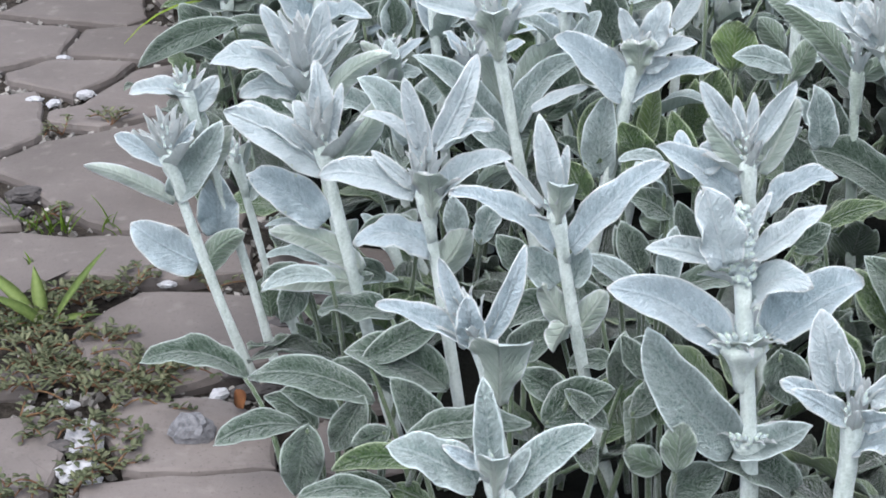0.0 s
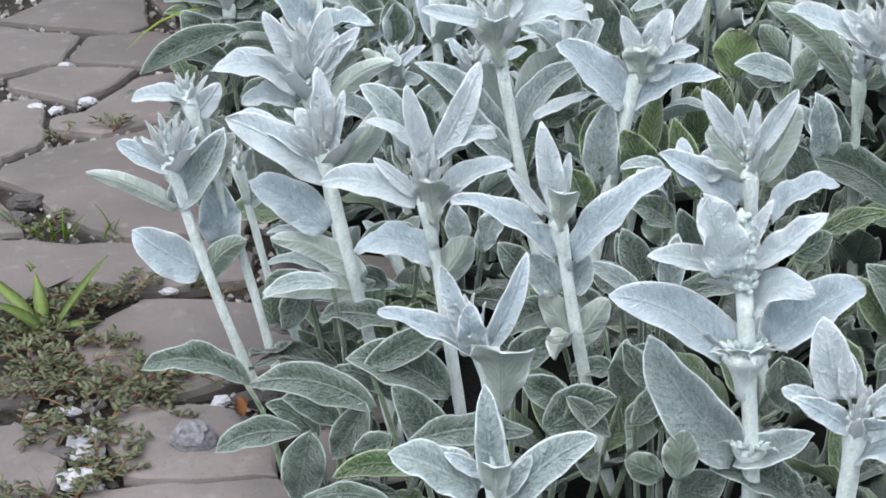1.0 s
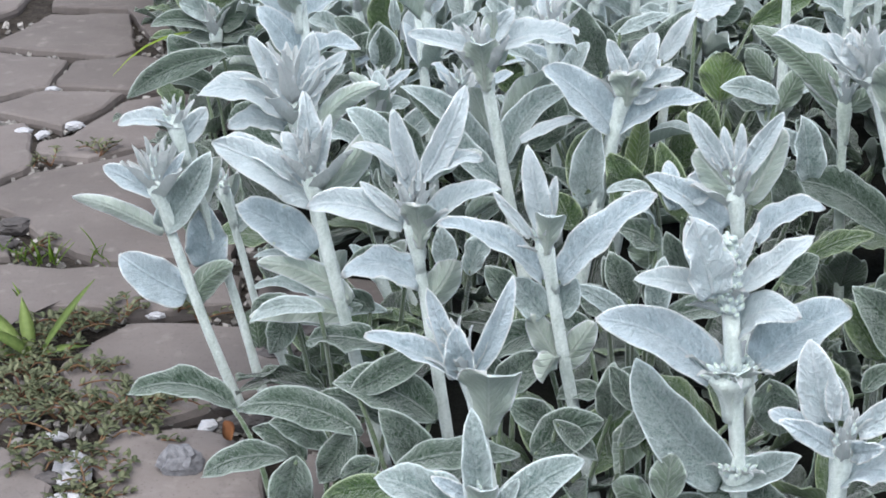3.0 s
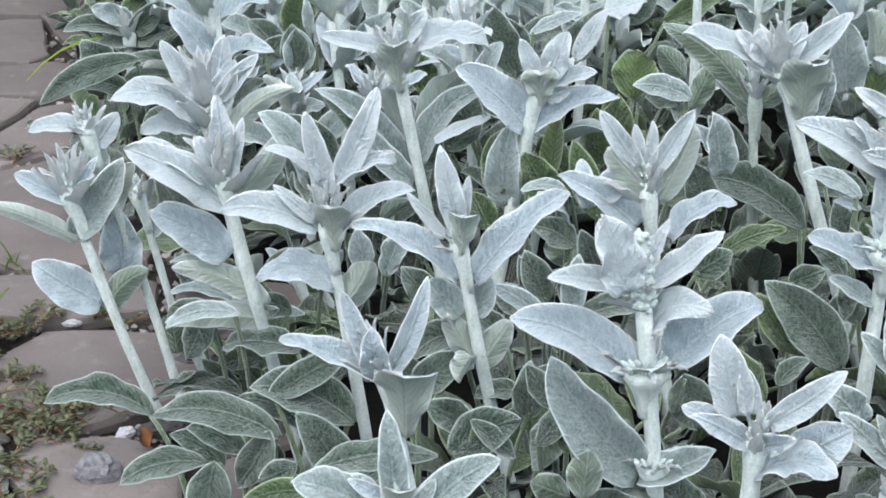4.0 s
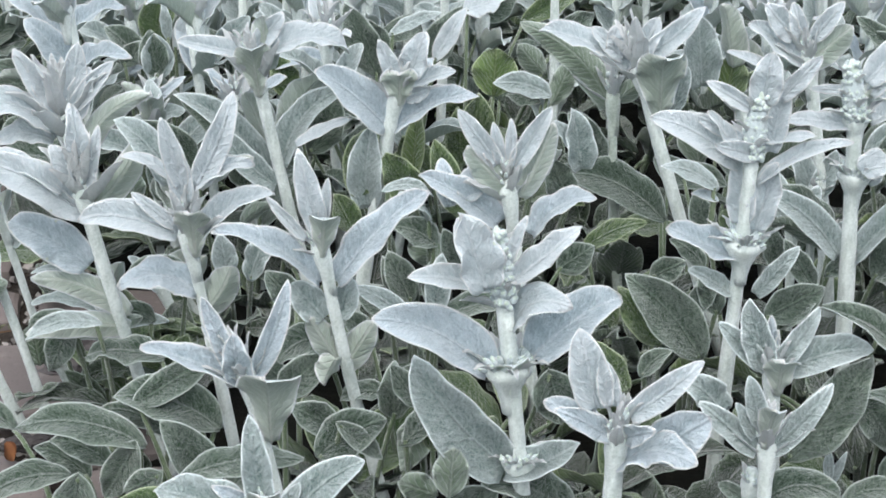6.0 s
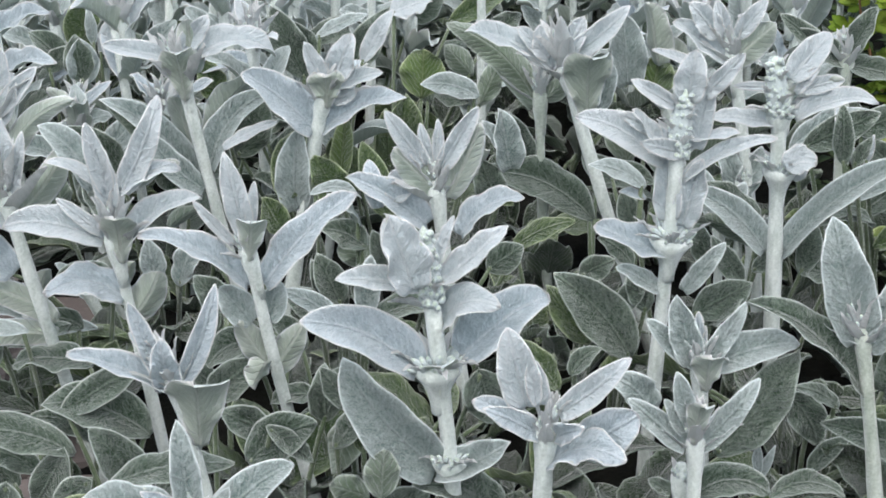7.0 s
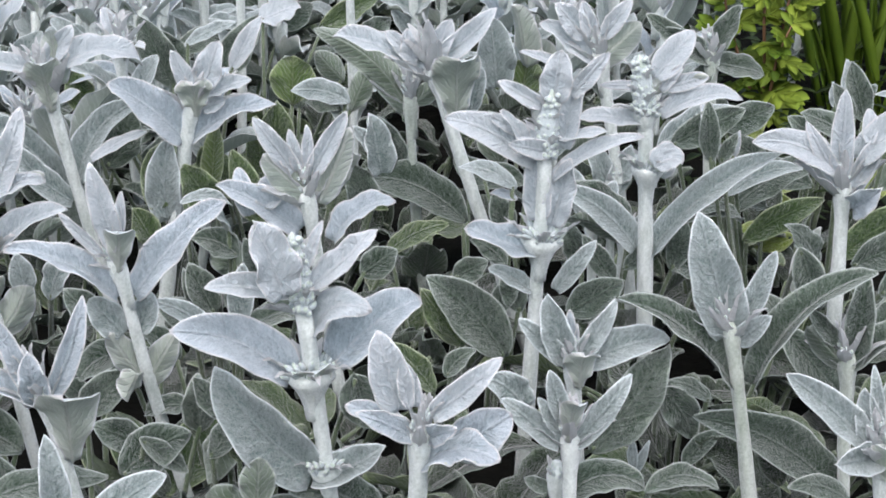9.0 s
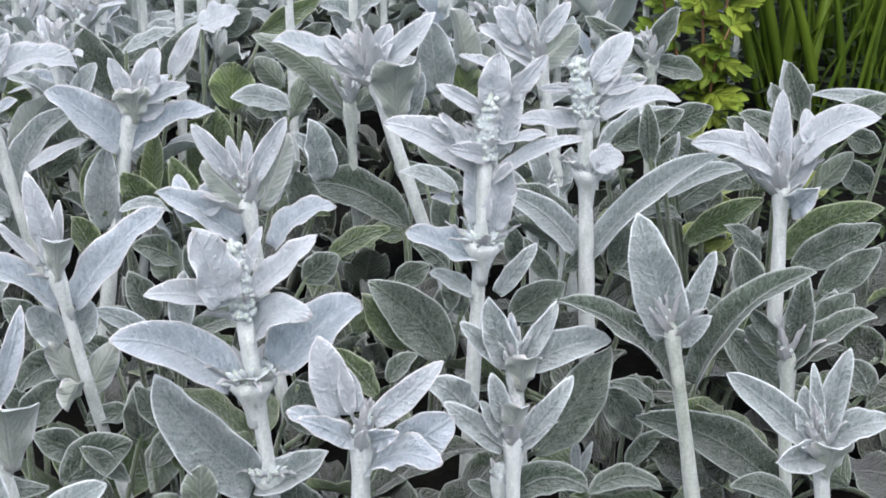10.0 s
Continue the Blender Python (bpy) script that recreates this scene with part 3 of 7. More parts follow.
# ---- the fitted plants ----
p = stalk("", -0.296, 1.316, -6.1, -0.6, 19.3, 0.51)
rosette(p, -6.1, -0.6, 19.3, -0.4, -0.0, 4.9, 2.8)
leaf(p, -5.8, -0.5, 15.7, -175, 25, 7.8, 1.6, 115, -0.0, -0.6)
leaf(p, -6.1, -0.6, 19.1, -175, 29, 4.8, 2.1, -21, 0.0, -0.0)
leaf(p, -5.9, -0.5, 16.1, 5, 57, 7.7, 2.9, 44, -0.1, 0.5)
leaf(p, -5.8, -0.5, 19.5, 5, 57, 3.7, 1.0, 55, 0.0, -0.0)
leaf(p, -4.2, -0.4, 10.2, -175, 34, 6.4, 3.7, -42, -0.2, -0.4, "young")
leaf(p, -3.8, -0.4, 9.4, 5, 45, 5.1, 2.3, -128, -0.3, 1.3)

p = stalk("", -0.280, 1.335, -6.4, -0.6, 24.2, 0.46)
rosette(p, -6.4, -0.6, 24.2, -0.5, -0.0, 2.8, 2.3)
leaf(p, -5.9, -0.6, 24.2, -175, 4, 5.1, 1.8, -12, 0.7, 0.4)
leaf(p, -5.8, -0.5, 23.1, 5, 54, 3.2, 1.9, 56, -0.0, 0.0)
leaf(p, -5.8, -0.5, 20.5, -175, 86, 3.0, 2.2, -175, 0.0, -0.0)
leaf(p, -5.4, -0.5, 16.4, 5, 64, 5.9, 2.0, -129, -0.0, 0.7)
leaf(p, -4.4, -0.4, 12.2, 5, 89, 5.1, 3.7, 16, 0.0, -0.0, "young")
leaf(p, -0.4, -0.0, 4.6, -175, 85, 3.7, 2.7, 179, 0.0, -0.0)

p = stalk("", -0.202, 1.345, -4.6, -0.4, 25.0, 0.59)
rosette(p, -4.6, -0.4, 25.0, -0.7, -0.1, 6.9, 3.2)
leaf(p, -5.2, -0.5, 24.9, -175, 17, 7.4, 2.9, -11, 2.1, 1.3)
leaf(p, -4.5, -0.4, 25.7, -175, 59, 6.8, 2.0, -41, -0.0, -0.0)
leaf(p, -4.7, -0.4, 26.2, -175, 59, 4.4, 1.7, -41, 0.0, -0.0)
leaf(p, -4.2, -0.4, 26.2, 5, 78, 5.8, 2.1, 35, 0.0, 0.0)
leaf(p, -4.0, -0.4, 25.7, 5, 68, 4.5, 2.1, 46, 0.0, -0.0)
leaf(p, -3.8, -0.4, 26.7, 5, 47, 4.9, 1.6, 54, -0.0, 0.0)
leaf(p, -3.3, -0.3, 22.4, 5, 43, 7.7, 2.0, -127, -0.5, 2.3)
leaf(p, -5.5, -0.5, 24.0, -175, 2, 4.5, 2.1, -17, 1.1, 0.8)

p = stalk("", -0.165, 1.233, -5.3, -0.5, 23.5, 0.59)
rosette(p, -5.3, -0.5, 23.5, -0.8, -0.1, 5.3, 2.1)
leaf(p, -5.1, -0.5, 22.1, -175, 34, 8.7, 3.3, -32, 0.3, 0.4)
leaf(p, -6.6, -0.6, 23.9, 168, 24, 6.9, 1.9, -12, 0.5, 0.5)
leaf(p, -5.4, -0.5, 24.4, -175, 58, 3.6, 2.0, -41, 0.0, 0.0)
leaf(p, -5.0, -0.5, 23.3, -175, 85, 7.2, 2.0, -3, 0.0, 0.0)
leaf(p, -4.3, -0.4, 22.8, 5, 55, 6.3, 2.3, -129, 0.1, -0.7)
leaf(p, -5.1, -0.5, 23.9, 5, 75, 5.0, 1.2, 39, -0.0, 0.0)
leaf(p, -2.6, -0.2, 13.8, -175, 25, 7.8, 2.1, 135, -0.7, -1.7)
leaf(p, -2.6, -0.2, 12.6, -175, -1, 7.7, 2.1, 134, -0.6, -1.2)
leaf(p, -5.3, -0.5, 17.9, 168, 27, 6.9, 3.3, -39, 0.3, 0.9)

p = stalk("", -0.101, 1.174, -3.5, -0.3, 22.5, 0.52)
rosette(p, -3.5, -0.3, 22.5, -0.4, -0.0, 4.7, 2.4)
leaf(p, -4.2, -0.4, 22.7, -175, 15, 7.0, 2.6, -24, 0.9, 0.8)
leaf(p, -2.8, -0.3, 22.2, 5, 33, 6.4, 2.2, 19, 1.0, -0.9)
leaf(p, -3.6, -0.3, 25.1, -175, 84, 4.7, 1.8, -9, 0.0, 0.0)
leaf(p, -2.7, -0.3, 26.3, 5, 67, 7.1, 2.0, 43, -0.1, 0.5)
leaf(p, -3.7, -0.3, 26.3, -175, 77, 5.2, 1.6, -24, 0.0, -0.0)
leaf(p, -4.3, -0.4, 23.3, -175, 43, 3.9, 1.1, -47, -0.0, 0.0)
leaf(p, -2.9, -0.9, 21.2, -121, 67, 3.9, 2.5, 105, 0.3, 0.0, "cup")
leaf(p, -2.9, -0.3, 26.1, 5, 23, 4.6, 1.6, 21, 0.8, -0.7)
leaf(p, -3.0, -0.3, 18.3, -175, 8, 5.6, 2.8, -22, 1.5, 1.3)
leaf(p, -2.6, -0.2, 16.7, 5, 59, 4.0, 2.6, -136, 0.1, -0.5)
leaf(p, -4.9, 2.7, 25.5, 180, 54, 5.9, 2.5, -26, 0.3, 0.9, "soft")
leaf(p, -4.7, 0.6, 26.7, 180, 29, 3.6, 1.1, -17, 0.3, 0.6, "young")
leaf(p, -2.8, 2.7, 25.1, 0, 30, 4.6, 1.5, -102, 0.3, 0.6, "soft")

p = stalk("", 0.008, 1.147, -4.9, -0.5, 22.5, 0.51)
rosette(p, -4.9, -0.5, 22.5, -0.7, -0.1, 2.3, 2.0)
leaf(p, -5.0, -0.5, 23.9, -175, 78, 6.0, 1.9, -27, 0.0, 0.0)
leaf(p, -5.0, -0.5, 20.1, -175, 32, 8.4, 2.1, -24, 1.0, 1.1)
leaf(p, -3.9, -0.4, 20.1, 5, 46, 9.1, 2.6, 29, 0.5, -0.7)
leaf(p, -5.9, -0.5, 23.3, -175, 52, 4.2, 0.9, -48, 0.0, 0.0)
leaf(p, -4.7, -0.4, 24.4, 5, 83, 3.4, 0.9, 17, -0.0, 0.0)
leaf(p, -4.8, -1.1, 22.3, -30, 53, 3.5, 2.0, -112, 0.3, 0.0, "cup")
leaf(p, -3.8, -0.4, 13.8, -175, 61, 4.3, 2.1, 137, 0.0, -0.0)
leaf(p, -3.5, -0.3, 13.3, 5, 58, 4.2, 2.2, -140, -0.0, -0.0)
leaf(p, -4.8, -0.4, 17.3, 162, 46, 3.4, 2.4, -36, 0.0, -0.0)
leaf(p, -3.8, -0.4, 17.3, 48, 63, 3.0, 2.1, 19, 0.0, 0.0)
leaf(p, -4.0, -2.3, 15.1, 180, -65, 2.2, 1.9, 116, 0.0, 0.0, "soft")
leaf(p, -10.6, 4.5, 22.6, 0, 34, 2.7, 1.2, -104, 0.2, 0.4, "mid")

p = stalk("", -0.047, 1.022, -3.9, -0.4, 19.0, 0.51)
rosette(p, -3.9, -0.4, 19.0, -1.2, -0.1, 3.8, 1.9)
leaf(p, -4.3, -0.4, 18.5, -175, 26, 6.8, 1.8, -15, 0.5, 0.4)
leaf(p, -4.4, -0.4, 18.8, -175, 71, 6.2, 1.4, -32, -0.0, 0.0)
leaf(p, -3.5, -0.3, 18.8, 5, 70, 6.9, 1.6, 36, -0.1, 0.6)
leaf(p, -4.3, -0.4, 18.5, -98, 70, 4.1, 2.0, -91, -0.0, 0.0)
leaf(p, -2.4, -0.8, 14.6, -86, 82, 5.6, 3.9, -174, 0.3, -0.0, "cup")
leaf(p, -4.7, -0.4, 20.4, -175, 51, 2.8, 0.8, -44, 0.0, -0.0)

p = stalk("", -0.039, 0.885, -2.8, -0.3, 17.0, 0.46)
rosette(p, -2.8, -0.3, 17.0, -0.7, -0.1, 2.0, 1.6)
leaf(p, -2.9, -0.3, 17.0, -175, 85, 6.1, 1.8, -8, 0.0, 0.0)
leaf(p, -3.7, -0.3, 16.5, -175, 27, 5.7, 2.9, -25, 0.4, 0.4)
leaf(p, -1.7, -0.2, 16.0, 5, 42, 6.2, 2.4, 25, 0.7, -0.9)
leaf(p, -3.5, -0.3, 17.7, -175, 32, 2.5, 1.0, -41, -0.0, -0.0)
leaf(p, -2.2, -0.2, 16.4, 5, 60, 2.9, 1.1, 38, 0.0, 0.0)
leaf(p, -2.6, -0.8, 16.0, -119, 46, 3.4, 1.8, 91, 0.2, -0.0, "cup")

p = stalk("", -0.029, 1.455, 4.3, 0.4, 23.5, 0.68)
rosette(p, 4.3, 0.4, 23.5, 1.1, 0.1, 3.9, 2.7)
leaf(p, 4.6, 0.4, 24.5, -175, 67, 4.5, 1.7, -45, 0.0, 0.0)
leaf(p, 5.4, 0.5, 25.2, 5, 70, 4.2, 2.5, 34, 0.0, 0.0)
leaf(p, 3.6, 0.3, 20.8, -175, 42, 8.1, 3.6, -44, 0.3, 0.7)
leaf(p, 4.1, 0.4, 20.5, 5, 21, 8.0, 2.4, 15, 1.5, -1.1)
leaf(p, 4.7, -0.2, 23.0, -118, 61, 3.1, 3.1, 73, 0.3, 0.0, "cup")
leaf(p, 5.4, 0.5, 24.5, 5, 18, 4.3, 1.7, 17, -0.0, -0.0)
leaf(p, 5.2, 0.5, 23.3, 5, 21, 2.2, 1.4, 51, 0.0, 0.0)
leaf(p, 1.8, 0.2, 13.5, 5, 86, 7.3, 3.2, 10, 0.1, -0.8)
leaf(p, 1.1, 0.1, 14.6, 71, 43, 7.1, 2.8, 13, 0.3, -1.8, "green")

p = stalk("", -0.054, 1.480, -5.1, -0.5, 25.0, 0.64)
rosette(p, -5.1, -0.5, 25.0, -1.6, -0.2, 5.3, 2.9)
leaf(p, -4.9, -1.1, 23.4, -153, 43, 4.7, 3.1, 114, 0.3, 0.0, "cup")
leaf(p, -4.2, -0.4, 25.5, -175, 87, 5.1, 2.6, 176, -0.0, -0.0)
leaf(p, -5.9, -0.6, 27.0, -175, 14, 6.0, 1.9, -20, -0.0, 0.0)
leaf(p, -3.7, -0.3, 27.2, 5, -1, 6.7, 2.8, 20, 1.7, -1.4)
leaf(p, -5.1, -0.5, 27.6, 5, 51, 3.8, 1.9, 50, -0.0, -0.0)
leaf(p, -3.2, -0.3, 16.8, 0, 53, 8.9, 2.7, 32, 0.7, -2.1, "soft")
leaf(p, -3.0, 1.7, 16.8, 0, 64, 9.6, 3.2, -110, 0.8, 1.8, "soft")
leaf(p, -1.8, -2.4, 19.4, 0, 26, 5.3, 1.2, 19, 0.2, -0.3, "young")
leaf(p, -3.8, -0.3, 14.9, 180, 50, 7.2, 2.4, -28, -0.3, -1.0, "soft")
leaf(p, -4.3, 2.7, 17.1, 180, 71, 6.2, 3.2, 126, 0.0, 0.0, "soft")
leaf(p, -4.4, 1.7, 14.6, 180, 47, 11.4, 2.7, -29, 0.5, 1.8, "soft")

p = stalk("", 0.128, 1.277, -2.9, -0.3, 21.5, 0.57)
rosette(p, -2.9, -0.3, 21.5, -0.5, -0.0, 4.3, 2.4)
leaf(p, -3.8, -0.4, 24.0, -175, 56, 5.3, 1.7, -53, 0.0, 0.0)
leaf(p, -2.6, -0.2, 23.5, 5, 60, 5.7, 1.7, 37, -0.0, -0.0)
leaf(p, -2.8, -0.3, 21.7, -175, 48, 5.1, 2.6, 125, 0.0, 0.0)
leaf(p, -2.0, -0.2, 21.3, 5, 67, 6.5, 2.1, -148, 0.1, -0.3)
leaf(p, -3.5, -0.3, 24.0, -175, 79, 3.3, 1.1, -31, 0.0, 0.0)
leaf(p, -2.8, -0.3, 24.2, 5, 90, 3.3, 1.0, -4, 0.0, -0.0)
leaf(p, -3.6, -0.3, 19.1, -175, 36, 7.3, 2.6, -39, 0.2, 0.5)
leaf(p, -1.0, -0.1, 18.0, 5, 31, 5.8, 2.3, 9, 1.5, -0.9)
leaf(p, -7.4, -0.7, 20.7, 111, 61, 3.9, 1.7, -13, 0.0, -0.0)
leaf(p, -6.3, -0.6, 21.3, 50, 43, 3.7, 2.2, 22, 0.0, 0.0)

p = stalk("", 0.097, 1.014, -1.9, -0.2, 24.0, 0.60)
spike(p, -1.9, -0.2, 24.0, -0.6, -0.1, 5.8, 1.6)
leaf(p, -2.5, -0.2, 26.1, -175, 59, 4.4, 2.6, -50, 0.0, -0.0)
leaf(p, -2.8, -0.3, 25.3, -175, 13, 5.2, 1.8, -19, 0.2, 0.2)
leaf(p, -1.4, -0.1, 25.7, 5, 41, 5.4, 1.8, 26, -0.3, 0.3)
leaf(p, -1.9, -0.2, 26.7, 5, 68, 3.5, 0.9, 31, -0.0, -0.0)
leaf(p, -1.3, -0.1, 22.6, -25, 31, 4.2, 2.6, 14, 1.6, -0.8)
leaf(p, -2.9, -0.3, 19.6, -175, 30, 8.2, 3.4, -28, 1.0, 1.3)
leaf(p, -0.0, -0.0, 20.4, 14, 32, 6.8, 3.8, 17, 0.5, -0.4)
leaf(p, -1.6, -0.1, 12.4, -175, 54, 10.0, 4.1, -48, -0.2, -1.1, "soft")
leaf(p, -1.7, -0.2, 12.0, -16, 31, 5.6, 2.4, 20, -0.5, 0.4)
leaf(p, 2.3, 0.2, 8.9, -175, 24, 6.0, 2.9, -24, 1.0, 1.0)
leaf(p, -1.5, -0.8, 18.2, -99, 84, 2.5, 2.5, 171, 0.3, 0.0, "cup")
leaf(p, -3.1, -1.7, 25.8, 180, 73, 5.1, 3.1, -22, 0.0, 0.0, "young")
whorl(p, -1.7, -0.2, 19.9, 3.6)
whorl(p, -0.8, -0.1, 13.0, 2.6)

p = stalk("", 0.127, 0.910, 1.0, -0.2, 20.0, 0.60)
rosette(p, 1.0, -0.2, 20.0, 0.3, -0.1, 3.3, 2.0)
leaf(p, -0.1, 0.0, 22.0, 170, 76, 5.0, 2.5, -31, 0.0, 0.0)
leaf(p, 0.7, -0.1, 22.2, 170, 78, 3.0, 1.4, -29, 0.0, -0.0)
leaf(p, 0.4, -0.1, 20.6, 170, 28, 4.0, 1.7, -23, 0.0, -0.0)
leaf(p, 0.8, -0.1, 20.2, -159, 36, 4.3, 1.5, -36, -0.0, 0.0)
leaf(p, 1.7, -0.3, 21.7, -10, 43, 5.3, 1.7, 44, -0.1, 0.3)
leaf(p, 1.5, -0.3, 20.3, -71, 32, 3.6, 1.4, 84, -0.0, -0.0)
leaf(p, 1.2, -0.2, 18.4, -31, 15, 5.0, 2.5, 7, 1.7, -0.8)
leaf(p, 3.0, -0.5, 19.4, 5, 30, 4.0, 2.9, 37, 0.0, 0.0)

p = stalk("", 0.308, 1.422, -8.7, 1.6, 26.0, 0.63)
rosette(p, -8.7, 1.6, 26.0, -1.3, 0.2, 5.9, 3.1)
leaf(p, -9.8, 1.7, 26.4, 170, 23, 8.2, 2.6, -24, 1.0, 1.0)
leaf(p, -7.0, 0.6, 22.0, -146, 74, 6.4, 4.2, 125, 0.3, -0.0, "cup")
leaf(p, -8.6, 1.5, 27.5, -10, 42, 6.6, 2.1, 53, -0.1, 0.6)
leaf(p, -9.0, 1.6, 27.3, -10, 65, 4.0, 2.1, 42, -0.0, -0.0)
leaf(p, -10.1, 1.8, 27.3, 170, 44, 3.8, 1.6, -52, -0.0, -0.0)
leaf(p, -10.7, 1.9, 27.2, 170, 84, 3.0, 1.6, -21, 0.0, 0.0)

p = stalk("dull", 0.222, 1.493, -1.6, 0.3, 22.0, 0.50)
rosette(p, -1.6, 0.3, 22.0, -0.2, 0.1, 4.2, 2.2)
leaf(p, -1.8, 0.3, 21.2, 170, 42, 11.1, 2.9, 129, -0.7, -2.6)
leaf(p, -1.1, 0.2, 22.0, -10, 38, 3.4, 1.9, -127, 0.0, 0.0)
leaf(p, -2.4, 0.4, 16.4, 170, 60, 4.9, 2.5, -45, -0.0, -0.0)
leaf(p, -4.8, -5.8, 17.6, 180, 80, 5.4, 2.8, -18, 0.0, 0.0, "soft")
leaf(p, -4.5, 0.2, 17.1, 180, 54, 3.6, 1.5, -33, 0.0, 0.0, "soft")
leaf(p, 6.3, 0.3, 23.0, 180, 84, 6.6, 3.7, -15, 0.0, 0.0, "soft")
leaf(p, 8.8, 2.3, 21.4, 0, 80, 3.6, 4.3, -157, 0.0, 0.0, "green")
leaf(p, 3.3, -2.7, 21.8, 0, 74, 4.1, 1.8, 15, 0.0, 0.0, "soft")

p = stalk("", 0.253, 1.195, 1.4, -0.2, 27.0, 0.58)
spike(p, 1.4, -0.2, 27.0, 0.4, -0.1, 5.5, 1.8)
leaf(p, 0.7, -0.1, 26.6, 170, 29, 7.3, 2.6, -32, 0.5, 0.7)
leaf(p, 0.7, -0.1, 28.5, 170, 27, 4.0, 1.2, -53, 0.0, -0.0)
leaf(p, 2.7, -0.5, 27.7, -10, 80, 5.0, 1.8, 12, 0.0, -0.3)
leaf(p, 1.9, -0.3, 31.3, -10, 82, 3.7, 2.5, 9, 0.0, -0.0)
leaf(p, 3.1, -0.6, 31.7, -10, 51, 4.1, 1.4, 47, -0.0, -0.0)
leaf(p, 1.1, -0.2, 30.9, 170, 30, 3.6, 1.3, -54, -0.0, -0.0)
leaf(p, 2.3, -0.4, 28.5, -10, 10, 3.6, 1.1, 17, -0.0, -0.0)
leaf(p, 2.0, -0.4, 25.3, -10, 28, 7.3, 1.4, 15, 1.1, -0.8)
leaf(p, 1.8, -0.3, 27.4, -144, 21, 4.2, 1.5, -67, -0.0, -0.0)
leaf(p, 1.0, -0.2, 22.2, 170, 85, 4.9, 2.2, -23, 0.0, -0.0)
leaf(p, 2.0, -0.4, 21.7, -10, 77, 5.4, 2.3, 18, 0.0, -0.0)
leaf(p, 1.1, -0.2, 19.5, 170, 22, 5.8, 2.7, -10, -0.3, -0.2)
leaf(p, 2.4, -0.4, 16.5, -10, 54, 4.8, 1.5, 42, 0.0, 0.0)
leaf(p, 0.7, -0.1, 16.5, 170, 31, 3.7, 1.6, -19, -0.0, 0.0)
whorl(p, 1.3, -0.2, 20.7, 3.3)
leaf(p, 0.8, -0.2, 27.0, 180, 55, 4.6, 1.3, -21, 0.0, 0.0, "young")

p = stalk("", 0.374, 1.282, -0.9, 0.2, 27.0, 0.67)
spike(p, -0.9, 0.2, 27.0, -0.7, 0.1, 5.0, 1.8)
leaf(p, 0.3, -0.1, 26.7, -10, 18, 6.4, 1.9, 16, 0.9, -0.7)
leaf(p, -1.0, 0.2, 26.4, 170, 6, 5.2, 1.6, -19, 0.0, -0.0)
leaf(p, -0.3, 0.1, 29.9, 22, 42, 4.9, 2.4, 30, 0.0, -0.0)
leaf(p, 0.2, -0.0, 28.8, -10, 53, 2.8, 0.9, 44, 0.0, 0.0)
leaf(p, 0.6, -0.1, 29.1, 5, 11, 3.6, 1.4, 49, -0.0, -0.0)
leaf(p, -1.6, 0.3, 29.3, 170, -1, 2.9, 0.8, -54, -0.0, 0.0)
leaf(p, 0.3, -0.0, 21.8, -10, 67, 2.7, 2.0, 32, -0.0, -0.0)
leaf(p, 0.0, -0.0, 15.3, -10, 41, 13.1, 2.4, 24, 1.4, -1.6)
leaf(p, -1.2, 0.2, 15.6, 170, 41, 7.9, 2.5, -37, 0.6, 1.1)
whorl(p, -0.6, 0.1, 22.6, 2.8)
whorl(p, -0.9, 0.2, 27.0, 2.0)
leaf(p, -0.4, 0.2, 28.6, 0, 16, 4.5, 1.0, -106, 0.2, 0.5, "soft")
leaf(p, -0.5, -1.8, 23.2, 0, 8, 2.3, 2.5, 31, 0.2, -0.7, "young")

p = stalk("", 0.407, 1.446, -3.9, 0.7, 26.5, 0.59)
rosette(p, -3.9, 0.7, 26.5, -0.8, 0.1, 4.0, 2.8)
leaf(p, -4.4, 0.8, 26.4, 170, 37, 5.7, 2.4, -36, 0.0, 0.0)
leaf(p, -4.2, 0.7, 26.2, -10, 44, 5.2, 2.8, -131, -0.0, 0.0)
leaf(p, -5.2, 0.9, 28.5, 170, 48, 3.9, 2.2, -56, 0.0, -0.0)
leaf(p, -3.7, 0.7, 28.5, -10, 55, 4.0, 1.7, 45, 0.0, -0.0)
leaf(p, -4.7, 0.8, 28.5, 170, 75, 3.2, 1.6, -41, -0.0, 0.0)
leaf(p, -9.3, 5.7, 24.6, 180, 79, 6.1, 2.7, 121, 0.0, 0.0, "soft")
leaf(p, -7.1, 0.7, 26.0, 180, 21, 4.2, 1.1, -21, 0.0, 0.0, "young")

p = stalk("dull", 0.392, 1.021, -3.1, 0.6, 20.0, 0.53)
rosette(p, -3.1, 0.6, 20.0, -1.3, 0.2, 3.7, 1.1)
leaf(p, -3.2, 0.6, 19.8, 170, 74, 8.7, 3.5, -45, 0.0, 0.0, "soft")
leaf(p, -3.0, 0.5, 20.0, -10, 68, 6.3, 1.6, 26, -0.1, 0.4, "soft")
leaf(p, -2.6, 0.5, 19.4, -60, 46, 3.4, 1.6, 82, -0.0, -0.0, "soft")
leaf(p, -2.8, 0.5, 16.2, 170, 42, 9.7, 2.6, -16, 1.1, 0.9, "mid")
leaf(p, -1.4, 0.2, 16.2, -10, 50, 11.1, 2.7, -4, 2.2, -1.1, "mid")

